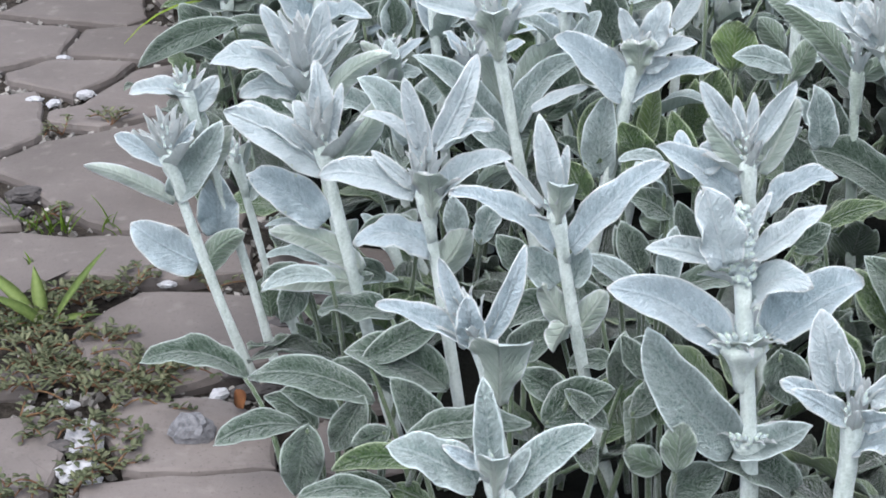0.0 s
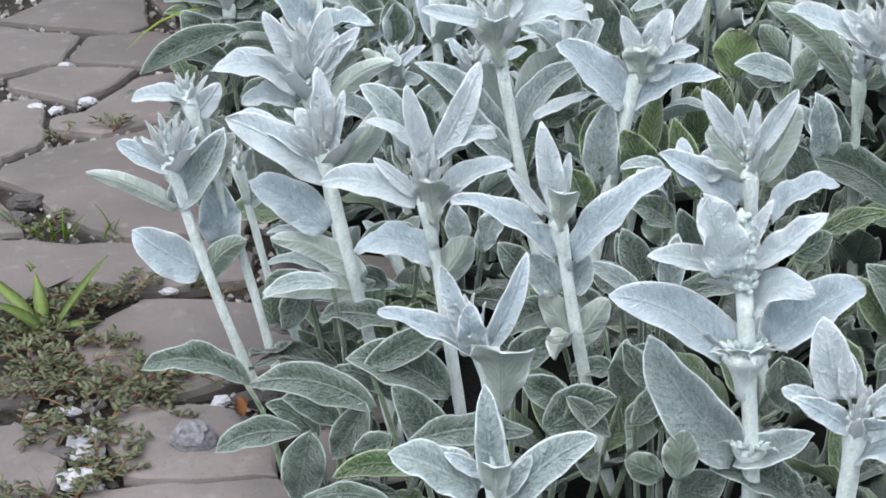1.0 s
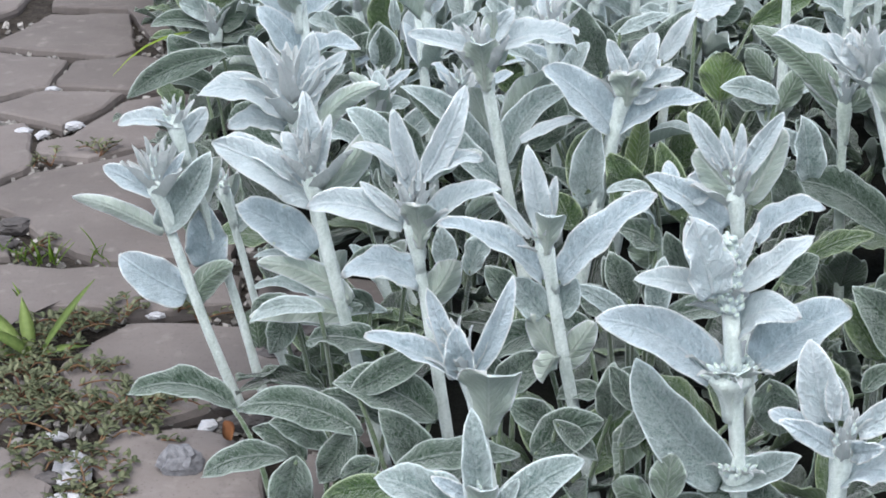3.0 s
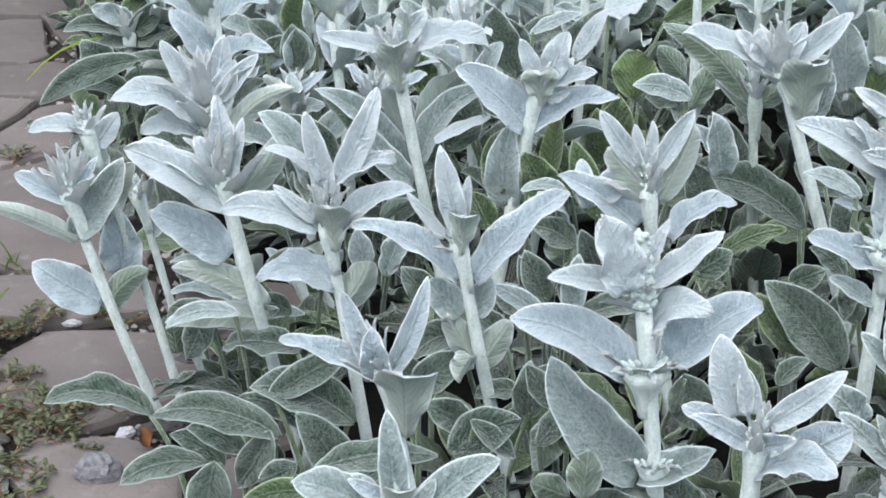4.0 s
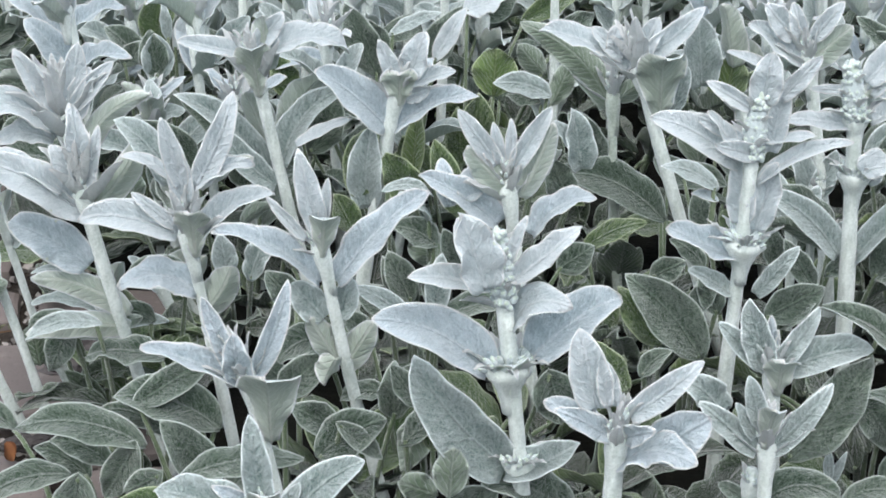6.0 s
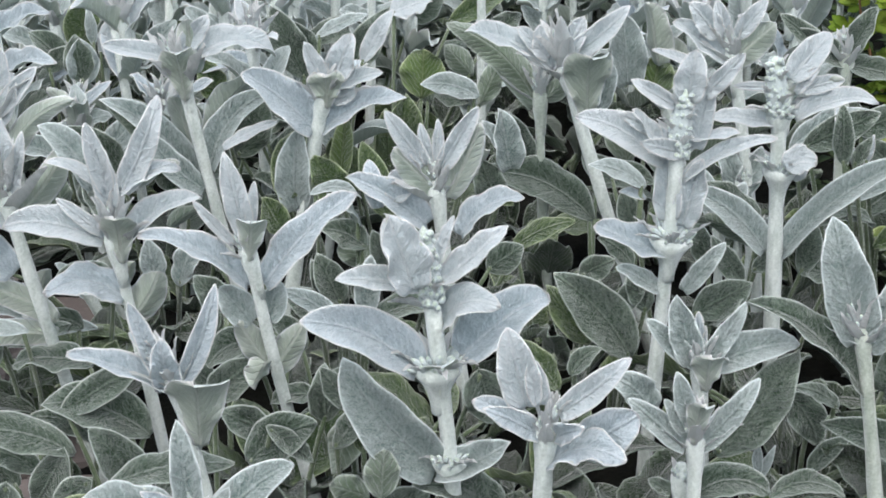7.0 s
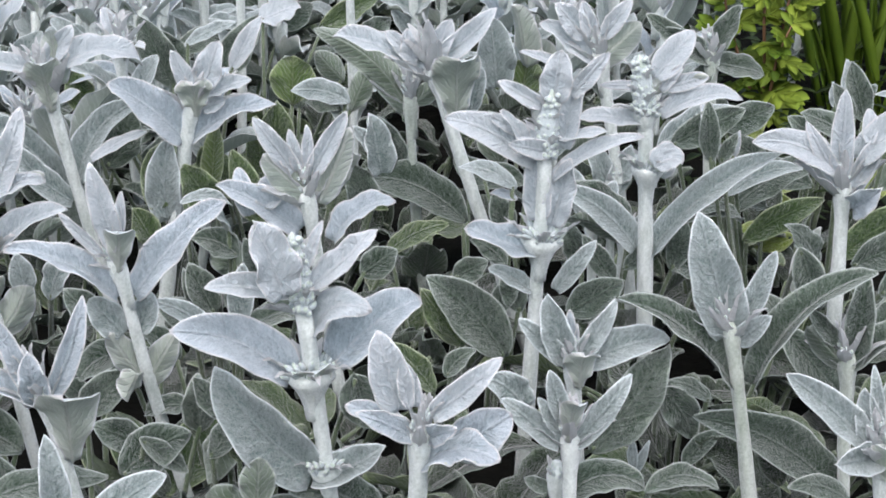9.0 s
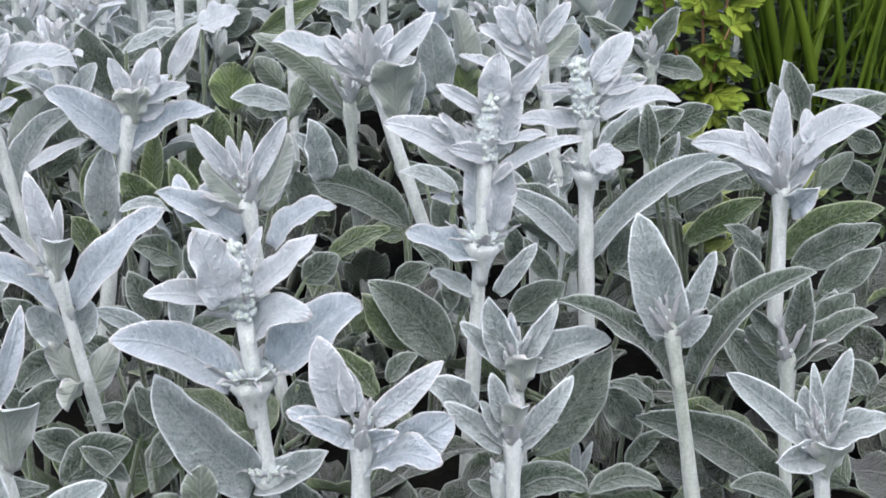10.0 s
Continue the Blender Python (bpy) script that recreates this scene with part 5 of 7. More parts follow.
p = tuft(0.590, 1.564)
leaf(p, -1.5, 9.2, 5.0, -10, 15, 5.8, 2.6, 28, 0.7, -0.8, "lime")
leaf(p, -6.5, -2.4, 5.0, -10, 25, 4.2, 2.3, 46, -0.0, 0.0, "lime")
leaf(p, 2.4, 5.1, 5.0, 170, 21, 4.7, 2.2, -54, -0.0, 0.0, "lime")
leaf(p, 3.9, 26.2, 5.0, -10, 61, 4.2, 1.8, 35, 0.0, -0.0, "lime")
leaf(p, -0.8, 18.3, 5.0, -10, 13, 2.8, 1.6, 20, -0.0, -0.0, "lime")
leaf(p, -1.1, -4.9, 6.2, 170, -17, 3.9, 2.1, -46, 0.0, 0.0, "lime")
leaf(p, 10.5, 7.3, 5.0, -10, 49, 4.1, 2.8, 38, -0.0, -0.0, "lime")

p = stalk("", -0.480, 2.101, 0.2, 0.0, 10.0, 0.53)
rosette(p, 0.2, 0.0, 10.0, -0.9, -0.1, 4.4, 4.3)
leaf(p, 0.1, 0.0, 10.6, -176, 3, 8.0, 2.5, -30, 1.1, 1.3)
leaf(p, 0.4, 0.0, 10.3, -176, 11, 5.3, 2.2, -28, 0.8, 0.9)
leaf(p, 0.8, 0.1, 10.7, 4, 45, 5.2, 3.0, 59, 0.0, -0.0)
leaf(p, 0.5, 0.0, 12.2, -176, 19, 4.9, 2.7, -53, -0.0, -0.0)
leaf(p, 1.1, 0.1, 9.6, 4, 16, 4.0, 2.9, 37, 0.0, 0.0)

p = tuft(-0.414, 1.833)
leaf(p, -0.3, 3.9, 14.1, -176, -24, 12.6, 3.1, -42, 0.9, 1.8)
leaf(p, 3.9, 8.0, 10.3, -176, -10, 7.9, 3.0, -35, 1.7, 2.4)
leaf(p, -5.7, 14.6, 9.0, -176, 48, 5.4, 3.9, -44, 0.0, -0.0)
leaf(p, -2.1, 7.1, 9.0, -176, 12, 6.5, 2.6, -31, 0.8, 1.0)
leaf(p, 7.1, 9.9, 9.0, -176, 22, 5.5, 2.6, -31, -0.0, 0.0)
leaf(p, 1.8, 33.6, 9.0, -176, 26, 5.3, 3.1, -42, -0.0, 0.0)
leaf(p, 4.5, 35.2, 9.0, 4, 23, 5.1, 2.9, 37, 0.5, -0.7)
leaf(p, 1.6, 18.6, 9.0, -176, 13, 6.1, 2.3, -53, -0.0, -0.0)

p = tuft(-0.207, 1.658)
leaf(p, -1.4, 4.7, 18.0, -176, 84, 4.7, 3.0, -8, 0.0, 0.0)
leaf(p, -0.6, 11.7, 18.0, 4, 68, 6.6, 2.5, 44, -0.0, 0.0)
leaf(p, -0.8, 12.9, 18.0, 4, 47, 6.1, 1.9, 54, 0.0, -0.0)
leaf(p, -0.8, 10.8, 18.0, 4, 5, 5.4, 1.7, 25, -0.0, 0.0)
leaf(p, -5.4, 8.8, 18.0, 4, 49, 3.2, 2.2, 55, -0.0, -0.0)
leaf(p, -3.6, 11.0, 18.0, -176, 47, 5.0, 3.0, -29, -0.0, 0.0)
leaf(p, -2.9, 15.0, 18.0, 0, 81, 6.7, 3.8, 19, 0.0, 0.0, "green")
leaf(p, -1.2, 5.0, 17.7, 180, 86, 4.7, 3.4, -1, 0.0, 0.0, "soft")
leaf(p, -0.2, 10.0, 19.2, 0, 67, 5.3, 1.7, 30, 0.0, 0.0, "young")
leaf(p, -0.7, 10.0, 20.2, 180, 85, 4.0, 1.2, -4, 0.0, 0.0, "soft")
leaf(p, -5.5, 10.0, 16.7, 0, 36, 3.7, 1.6, 36, 0.0, 0.0, "young")
leaf(p, -4.7, 10.0, 16.1, 0, 75, 3.1, 1.1, 25, 0.0, 0.0, "young")

p = tuft(-0.014, 1.700)
leaf(p, 1.2, 6.8, 16.0, -176, 67, 8.3, 3.7, -44, 0.0, -0.0)
leaf(p, 2.4, 11.0, 16.0, -176, 55, 6.5, 3.7, -52, -0.0, -0.0)
leaf(p, 0.6, 20.4, 16.0, 4, 17, 10.7, 2.9, 34, 0.0, -0.0)
leaf(p, 5.9, 9.2, 16.0, 4, 57, 7.7, 3.5, 44, -0.0, -0.0)
leaf(p, 12.9, 32.3, 16.0, -176, 39, 4.9, 3.2, -58, -0.0, 0.0)
leaf(p, 13.0, 28.8, 16.0, 4, 31, 4.8, 3.1, 51, 0.0, -0.0)
leaf(p, 17.7, 27.7, 16.0, 4, 27, 7.9, 2.7, 51, 0.0, 0.0, "green")
leaf(p, 21.6, 21.9, 16.0, 4, 32, 4.4, 2.8, 49, 0.0, -0.0)
leaf(p, 18.5, 6.5, 16.0, -176, 50, 4.5, 2.6, 123, -0.0, -0.0)
leaf(p, 18.3, -3.7, 16.0, 4, 67, 5.4, 2.4, -147, 0.0, -0.0)
leaf(p, 5.5, -5.5, 16.0, -176, 70, 5.4, 3.1, -41, -0.0, -0.0, "green")
leaf(p, -8.0, 5.0, 14.3, 180, 81, 4.6, 3.1, -11, 0.0, 0.0, "green")
leaf(p, 2.4, 0.0, 22.3, 0, 24, 5.6, 1.4, 34, 0.2, -0.4, "soft")
leaf(p, 6.8, 0.0, 19.5, 0, 61, 6.2, 2.0, 28, 0.0, 0.0, "young")
leaf(p, -9.3, 5.0, 17.4, 0, 7, 6.1, 2.1, 20, 0.9, -1.3, "young")

p = tuft(-0.139, 1.514)
leaf(p, 3.1, 4.2, 14.0, -176, 43, 10.3, 3.7, -50, 0.4, 1.5, "mid")
leaf(p, -2.7, 1.8, 14.0, -176, 44, 7.3, 3.6, -48, 0.2, 0.8)
leaf(p, 7.8, 11.4, 14.0, 4, 33, 4.0, 1.5, 31, 0.0, 0.0)
leaf(p, 6.5, 3.2, 14.0, -176, 63, 8.0, 3.0, -43, 0.0, 0.0)
leaf(p, -6.2, 8.7, 14.0, -176, 9, 3.8, 2.7, -51, -0.0, 0.0)
leaf(p, 2.2, -1.6, 14.0, -176, 62, 4.3, 2.4, -42, -0.0, -0.0)
leaf(p, -0.8, -20.0, 11.3, 180, 14, 6.3, 2.0, -28, 0.6, 1.9, "soft")
leaf(p, -4.0, -15.0, 7.0, 180, -12, 6.5, 1.4, -30, 0.5, 1.5, "soft")
leaf(p, -0.6, -14.0, 4.6, 180, 7, 6.1, 2.8, 33, 1.3, 0.3, "green")
leaf(p, -12.9, -2.0, 6.5, 180, 35, 8.0, 2.8, -27, 0.5, 1.6, "soft")
leaf(p, -13.1, -2.0, 5.9, 180, 4, 4.9, 1.2, -17, 0.3, 0.5, "soft")
leaf(p, -7.2, -10.0, 15.4, 0, 83, 3.4, 2.3, -140, 0.0, 0.0, "mid")
leaf(p, 0.9, -12.0, 9.7, 180, 81, 4.0, 2.2, -9, 0.0, 0.0, "soft")
leaf(p, 2.7, -12.0, 9.3, 0, 64, 5.0, 2.3, 28, 0.2, -0.6, "soft")

p = stalk("", 0.379, 1.451, 0.3, -0.1, 15.0, 0.41)
rosette(p, 0.3, -0.1, 15.0, 0.3, -0.1, 2.1, 1.5)
leaf(p, 0.2, -0.0, 14.5, 170, 66, 4.6, 2.2, -48, -0.0, -0.0)
leaf(p, 0.4, -0.1, 14.2, -10, 72, 4.6, 2.2, 25, -0.0, -0.0)
leaf(p, 0.1, -0.0, 10.1, -10, 56, 3.3, 1.9, 41, 0.0, -0.0)
leaf(p, -0.1, 0.0, 9.6, 170, 45, 3.1, 1.9, -52, -0.0, 0.0)

p = stalk("", 0.362, 1.421, -0.5, 0.1, 13.0, 0.40)
rosette(p, -0.5, 0.1, 13.0, -0.0, 0.0, 2.4, 2.0)
leaf(p, -0.5, 0.1, 12.7, 170, 67, 5.5, 2.2, -47, -0.0, -0.0)
leaf(p, -0.4, 0.1, 12.5, -10, 63, 4.2, 2.2, 37, 0.0, 0.0)

p = stalk("", 0.382, 1.402, 0.1, -0.0, 12.0, 0.40)
rosette(p, 0.1, -0.0, 12.0, 0.0, 0.0, 2.4, 2.0)
leaf(p, 0.0, -0.0, 11.7, 170, 63, 4.5, 1.9, -49, 0.0, -0.0)
leaf(p, 0.2, -0.0, 11.5, -10, 56, 3.2, 1.9, 40, 0.0, 0.0)

p = tuft(0.334, 1.285)
leaf(p, 2.4, 2.0, 13.0, -10, 41, 4.5, 1.9, 24, 0.0, -0.0)
leaf(p, 1.0, -0.7, 13.0, 170, 57, 4.7, 1.9, -50, 0.0, 0.0)
leaf(p, -5.2, 24.0, 13.0, 170, 36, 3.8, 2.5, -51, -0.0, -0.0)
leaf(p, -5.4, 11.1, 13.0, 170, 68, 3.9, 2.3, -43, -0.0, 0.0)
leaf(p, -0.8, 2.6, 13.0, 170, 70, 4.2, 2.2, -44, 0.0, -0.0)
leaf(p, 6.3, 1.3, 13.0, -10, 76, 4.1, 2.0, 17, 0.0, -0.0)
leaf(p, 9.2, 0.7, 13.0, 170, 9, 3.3, 2.1, -29, -0.0, 0.0)
leaf(p, 3.4, 3.0, 14.4, 180, 29, 6.8, 1.8, 100, 0.3, -0.7, "mid")
leaf(p, 4.6, 8.0, 13.3, 180, 42, 7.7, 3.0, -36, 0.5, 1.3, "mid")
leaf(p, -2.0, -2.0, 10.2, 0, 47, 4.8, 2.7, 23, 0.2, -0.7, "mid")

p = stalk("dull", 0.527, 1.614, -0.9, 0.2, 21.0, 0.62)
rosette(p, -0.9, 0.2, 21.0, -0.3, 0.0, 4.1, 2.8)
leaf(p, -0.9, 0.2, 21.0, 170, 31, 6.2, 2.5, -43, -0.0, 0.0)
leaf(p, -1.0, 0.2, 21.7, -10, 62, 5.5, 2.4, 36, -0.0, 0.0)
leaf(p, -1.3, 0.2, 21.2, 170, 36, 7.6, 2.1, -59, -0.0, -0.0)
leaf(p, -0.4, 0.1, 20.8, -10, -11, 4.9, 2.6, 31, 0.0, 0.0)
leaf(p, -1.0, 0.2, 20.5, 170, -54, 3.6, 2.1, -42, -0.0, -0.0)

p = tuft(0.611, 1.627)
leaf(p, 6.0, -20.9, 14.0, 170, 41, 4.2, 2.8, -60, 0.0, 0.0)
leaf(p, 0.8, -20.0, 14.0, -10, 47, 4.9, 2.2, -141, -0.0, 0.0)
leaf(p, 8.1, -9.6, 15.3, -10, -21, 3.6, 2.5, 57, 0.0, -0.0)
leaf(p, 0.3, -6.1, 14.0, 170, 39, 3.7, 2.3, -59, 0.0, 0.0)
leaf(p, 5.8, 0.0, 14.8, 180, 82, 5.3, 1.9, -26, 0.0, 0.0, "soft")
leaf(p, 4.2, 0.0, 15.2, 180, 81, 2.7, 1.3, -27, 0.0, 0.0, "soft")
leaf(p, 6.0, 0.0, 15.1, 0, 70, 3.0, 0.7, 12, 0.0, 0.0, "soft")
leaf(p, 4.9, 0.0, 13.8, 180, 14, 3.1, 1.5, -20, 0.0, 0.0, "soft")

p = tuft(-0.203, 1.172)
leaf(p, 4.9, 15.8, 12.7, -176, -7, 5.7, 2.2, -28, 1.5, 1.6, "mid")
leaf(p, -4.1, 11.9, 10.7, -176, -23, 4.3, 2.0, -29, 0.9, 1.0, "mid")
leaf(p, -3.6, 7.7, 12.5, -176, -66, 4.9, 2.3, -46, -0.0, 0.0, "mid")
leaf(p, -5.6, 10.0, 10.7, 4, -20, 4.8, 1.8, 14, 0.8, -0.6)
leaf(p, -2.6, 12.6, 9.0, 4, 23, 3.9, 1.7, 28, -0.0, -0.0)
leaf(p, -0.2, 12.4, 6.0, -176, -14, 4.3, 1.9, -26, 0.7, 0.7)
leaf(p, 1.9, 14.9, 9.0, -176, 18, 3.4, 1.9, -25, 0.6, 0.6, "mid")
leaf(p, -1.8, 10.2, 4.0, -176, 45, 4.3, 1.7, -40, -0.0, -0.0)
leaf(p, -0.2, 2.0, 14.8, 180, -11, 5.9, 1.5, -30, 0.5, 1.4, "soft")
leaf(p, -0.1, 14.0, 4.4, 180, 29, 2.9, 1.8, -26, 0.2, 0.7, "mid")
leaf(p, 3.0, 12.0, 4.5, 180, 35, 3.4, 1.7, -26, 0.2, 0.7, "mid")

p = stalk("", -0.200, 1.330, -2.9, 0.0, 10.5, 0.61)
rosette(p, -2.9, 0.0, 10.5, -0.1, 0.0, 2.4, 2.0)
leaf(p, -2.6, 0.0, 9.4, 180, 9, 6.0, 1.6, -16, 0.6, 1.2, "soft")
leaf(p, -2.5, 0.0, 9.7, 0, 73, 4.8, 2.0, -116, 0.0, 0.0, "soft")

p = stalk("", -0.163, 1.420, -3.1, 0.0, 8.3, 0.50)
rosette(p, -3.1, 0.0, 8.3, -0.2, 0.0, 2.4, 2.0)
leaf(p, -3.0, 0.0, 7.5, 180, 52, 4.0, 1.7, -25, 0.0, 0.0, "soft")
leaf(p, -3.0, 0.0, 7.5, 0, 59, 4.5, 1.9, -106, 0.0, 0.0, "soft")

p = stalk("", -0.148, 1.440, -2.5, 0.0, 6.9, 0.50)
rosette(p, -2.5, 0.0, 6.9, -0.1, 0.0, 2.4, 2.0)
leaf(p, -2.3, 0.0, 6.1, 0, 67, 4.2, 1.9, -112, 0.0, 0.0, "soft")
leaf(p, -2.4, 0.0, 6.1, 180, 61, 3.7, 1.6, -23, 0.0, 0.0, "soft")

p = stalk("", -0.223, 1.660, 0.2, 0.0, 17.0, 0.45)
rosette(p, 0.2, 0.0, 17.0, 0.1, 0.0, 3.2, 2.2)
leaf(p, 0.2, 0.0, 16.8, 0, 39, 4.2, 1.2, 35, 0.0, 0.0, "young")
leaf(p, 0.2, 0.0, 16.4, 180, 41, 3.8, 1.5, 108, 0.0, 0.0, "young")
leaf(p, 0.2, 0.0, 14.6, 0, 24, 3.4, 1.8, 20, 0.5, -0.7, "soft")
leaf(p, 0.3, 0.0, 14.0, 180, 10, 3.0, 1.7, -18, 0.5, 0.8, "soft")

p = stalk("", -0.262, 1.370, -1.7, 0.0, 3.7, 0.34)
rosette(p, -1.7, 0.0, 3.7, -0.1, 0.0, 2.4, 2.0)
leaf(p, -1.7, 0.0, 2.9, 180, 52, 2.7, 1.5, -23, 0.0, 0.0, "mid")

p = stalk("", -0.300, 1.450, -3.3, 0.0, 14.0, 0.40)
rosette(p, -3.3, 0.0, 14.0, -0.2, 0.0, 2.4, 2.0)
leaf(p, -3.3, 0.0, 13.2, 180, 73, 3.3, 1.6, 143, 0.0, 0.0, "soft")
leaf(p, -3.0, 0.0, 13.3, 0, 72, 2.8, 1.4, -109, 0.0, 0.0, "soft")
leaf(p, -2.4, 0.0, 10.6, 0, 59, 3.2, 1.8, 34, 0.0, 0.0, "soft")

p = stalk("", -0.119, 1.950, 1.7, 0.0, 24.3, 0.57)
rosette(p, 1.7, 0.0, 24.3, 0.1, 0.0, 3.4, 2.0)
leaf(p, 1.2, 0.0, 15.9, -0, 30, 4.4, 2.1, 20, 0.6, -0.8, "soft")
leaf(p, 1.1, 0.0, 15.6, 180, 31, 4.0, 2.0, -19, 0.6, 0.9, "soft")
leaf(p, 0.9, 0.0, 13.6, 0, 62, 4.4, 2.1, -106, 0.0, 0.0, "soft")
leaf(p, 0.9, 0.0, 12.9, -180, 59, 3.9, 2.0, -28, 0.0, 0.0, "soft")

p = stalk("", -0.101, 1.900, 1.7, 0.0, 25.4, 0.62)
rosette(p, 1.7, 0.0, 25.4, 0.1, 0.0, 3.4, 2.0)
leaf(p, 1.2, 0.0, 17.3, 0, 30, 4.2, 2.0, 20, 0.6, -0.8, "soft")
leaf(p, 1.1, 0.0, 16.9, 180, 31, 3.9, 2.0, -19, 0.6, 0.8, "soft")
leaf(p, 1.0, 0.0, 15.0, 0, 62, 4.3, 2.1, -107, 0.0, 0.0, "soft")
leaf(p, 1.0, 0.0, 14.4, 180, 58, 3.8, 2.0, -28, 0.0, 0.0, "soft")

p = stalk("", 0.022, 1.950, 1.1, 0.0, 24.0, 0.64)
rosette(p, 1.1, 0.0, 24.0, 0.1, 0.0, 3.4, 2.0)
leaf(p, 0.9, 0.0, 17.3, 0, 31, 4.3, 2.0, 20, 0.6, -0.8, "soft")
leaf(p, 0.8, 0.0, 16.9, 180, 30, 4.0, 2.0, -20, 0.6, 0.8, "soft")
leaf(p, 0.7, 0.0, 15.0, 0, 63, 4.4, 2.1, -111, 0.0, 0.0, "soft")
leaf(p, 0.7, -0.0, 14.3, 180, 57, 4.0, 2.0, -31, 0.0, 0.0, "soft")

p = stalk("", 0.064, 1.900, 0.9, 0.0, 25.1, 0.56)
rosette(p, 0.9, 0.0, 25.1, 0.0, 0.0, 3.4, 2.0)
leaf(p, 0.7, 0.0, 17.9, 0, 31, 4.2, 2.0, 19, 0.6, -0.8, "soft")
leaf(p, 0.7, 0.0, 17.6, 180, 30, 4.0, 2.0, -20, 0.6, 0.8, "soft")
leaf(p, 0.6, 0.0, 15.6, 0, 63, 4.3, 2.1, -113, 0.0, 0.0, "soft")
leaf(p, 0.6, 0.0, 15.0, 180, 57, 3.9, 2.0, -31, 0.0, 0.0, "soft")

p = stalk("", 0.092, 2.000, 0.8, 0.0, 22.7, 0.59)
rosette(p, 0.8, 0.0, 22.7, 0.0, 0.0, 3.4, 2.0)
leaf(p, 0.6, 0.0, 15.8, 0, 31, 4.4, 2.1, 19, 0.6, -0.9, "soft")
leaf(p, 0.6, 0.0, 15.4, 180, 30, 4.2, 2.1, -20, 0.6, 0.9, "soft")
leaf(p, 0.5, 0.0, 13.4, 0, 63, 4.5, 2.2, -114, 0.0, 0.0, "soft")
leaf(p, 0.5, 0.0, 12.7, 180, 57, 4.1, 2.1, -32, 0.0, 0.0, "soft")

p = stalk("", 0.176, 1.750, 0.1, 0.0, 28.5, 0.52)
rosette(p, 0.1, 0.0, 28.5, 0.0, 0.0, 3.4, 2.0)
leaf(p, 0.1, 0.0, 13.9, 0, 31, 4.0, 1.8, 18, 0.5, -0.8, "soft")
leaf(p, 0.1, 0.0, 13.6, 180, 30, 3.8, 1.9, -20, 0.5, 0.8, "soft")
leaf(p, 0.0, 0.0, 11.8, 0, 65, 4.0, 1.9, -120, 0.0, 0.0, "soft")
leaf(p, 0.0, 0.0, 11.2, 180, 56, 3.7, 1.9, -32, 0.0, 0.0, "soft")

p = stalk("", -0.344, 2.000, 2.6, 0.0, 23.5, 0.53)
rosette(p, 2.6, 0.0, 23.5, 0.1, 0.0, 3.4, 2.0)
leaf(p, 1.9, 0.0, 16.0, 0, 30, 4.5, 2.2, 21, 0.7, -0.8, "soft")
leaf(p, 1.8, 0.0, 15.6, 180, 31, 3.9, 2.0, -18, 0.6, 0.9, "soft")
leaf(p, 1.5, 0.0, 13.6, 0, 60, 4.5, 2.2, -99, 0.0, 0.0, "soft")
leaf(p, 1.5, 0.0, 13.0, 180, 60, 3.9, 2.1, -24, 0.0, 0.0, "soft")

p = stalk("", -0.328, 2.050, 2.4, 0.0, 22.3, 0.54)
rosette(p, 2.4, 0.0, 22.3, 0.1, 0.0, 3.4, 2.0)
leaf(p, 1.7, 0.0, 15.2, 0, 30, 4.6, 2.3, 21, 0.7, -0.9, "soft")
leaf(p, 1.6, 0.0, 14.9, 180, 31, 4.0, 2.1, -18, 0.6, 0.9, "soft")
leaf(p, 1.4, 0.0, 12.9, 0, 60, 4.6, 2.3, -100, 0.0, 0.0, "soft")
leaf(p, 1.3, 0.0, 12.2, 180, 60, 4.0, 2.1, -25, 0.0, 0.0, "soft")

p = stalk("", 0.273, 2.000, 0.1, 0.0, 22.4, 0.59)
rosette(p, 0.1, 0.0, 22.4, 0.0, 0.0, 3.4, 2.0)
leaf(p, 0.2, 0.0, 16.8, 0, 31, 4.4, 2.1, 19, 0.6, -0.9, "soft")
leaf(p, 0.1, 0.0, 16.4, 180, 29, 4.3, 2.2, -21, 0.6, 0.8, "soft")
leaf(p, 0.1, 0.0, 14.4, 0, 65, 4.4, 2.2, -121, 0.0, 0.0, "soft")
leaf(p, 0.1, 0.0, 13.7, 180, 55, 4.2, 2.1, -35, 0.0, 0.0, "soft")


# ---- the rest of the bed: crowns and stems between and behind ----
def crown_model(seed):
    rng = random.Random(seed)
    p = tuft(0, 0)
    for k in range(rng.randint(7, 9)):
        az = k * 360 / 8 + rng.uniform(-25, 25)
        rise = rng.choice((5, 18, 32, 48)) + rng.uniform(-8, 8)
        ln = rng.uniform(6.0, 9.5)
        r = rng.uniform(0.8, 3.0)
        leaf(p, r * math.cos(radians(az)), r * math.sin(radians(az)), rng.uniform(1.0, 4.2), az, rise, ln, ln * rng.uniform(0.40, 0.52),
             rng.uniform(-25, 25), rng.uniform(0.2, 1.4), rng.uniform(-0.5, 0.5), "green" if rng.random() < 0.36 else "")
    return p


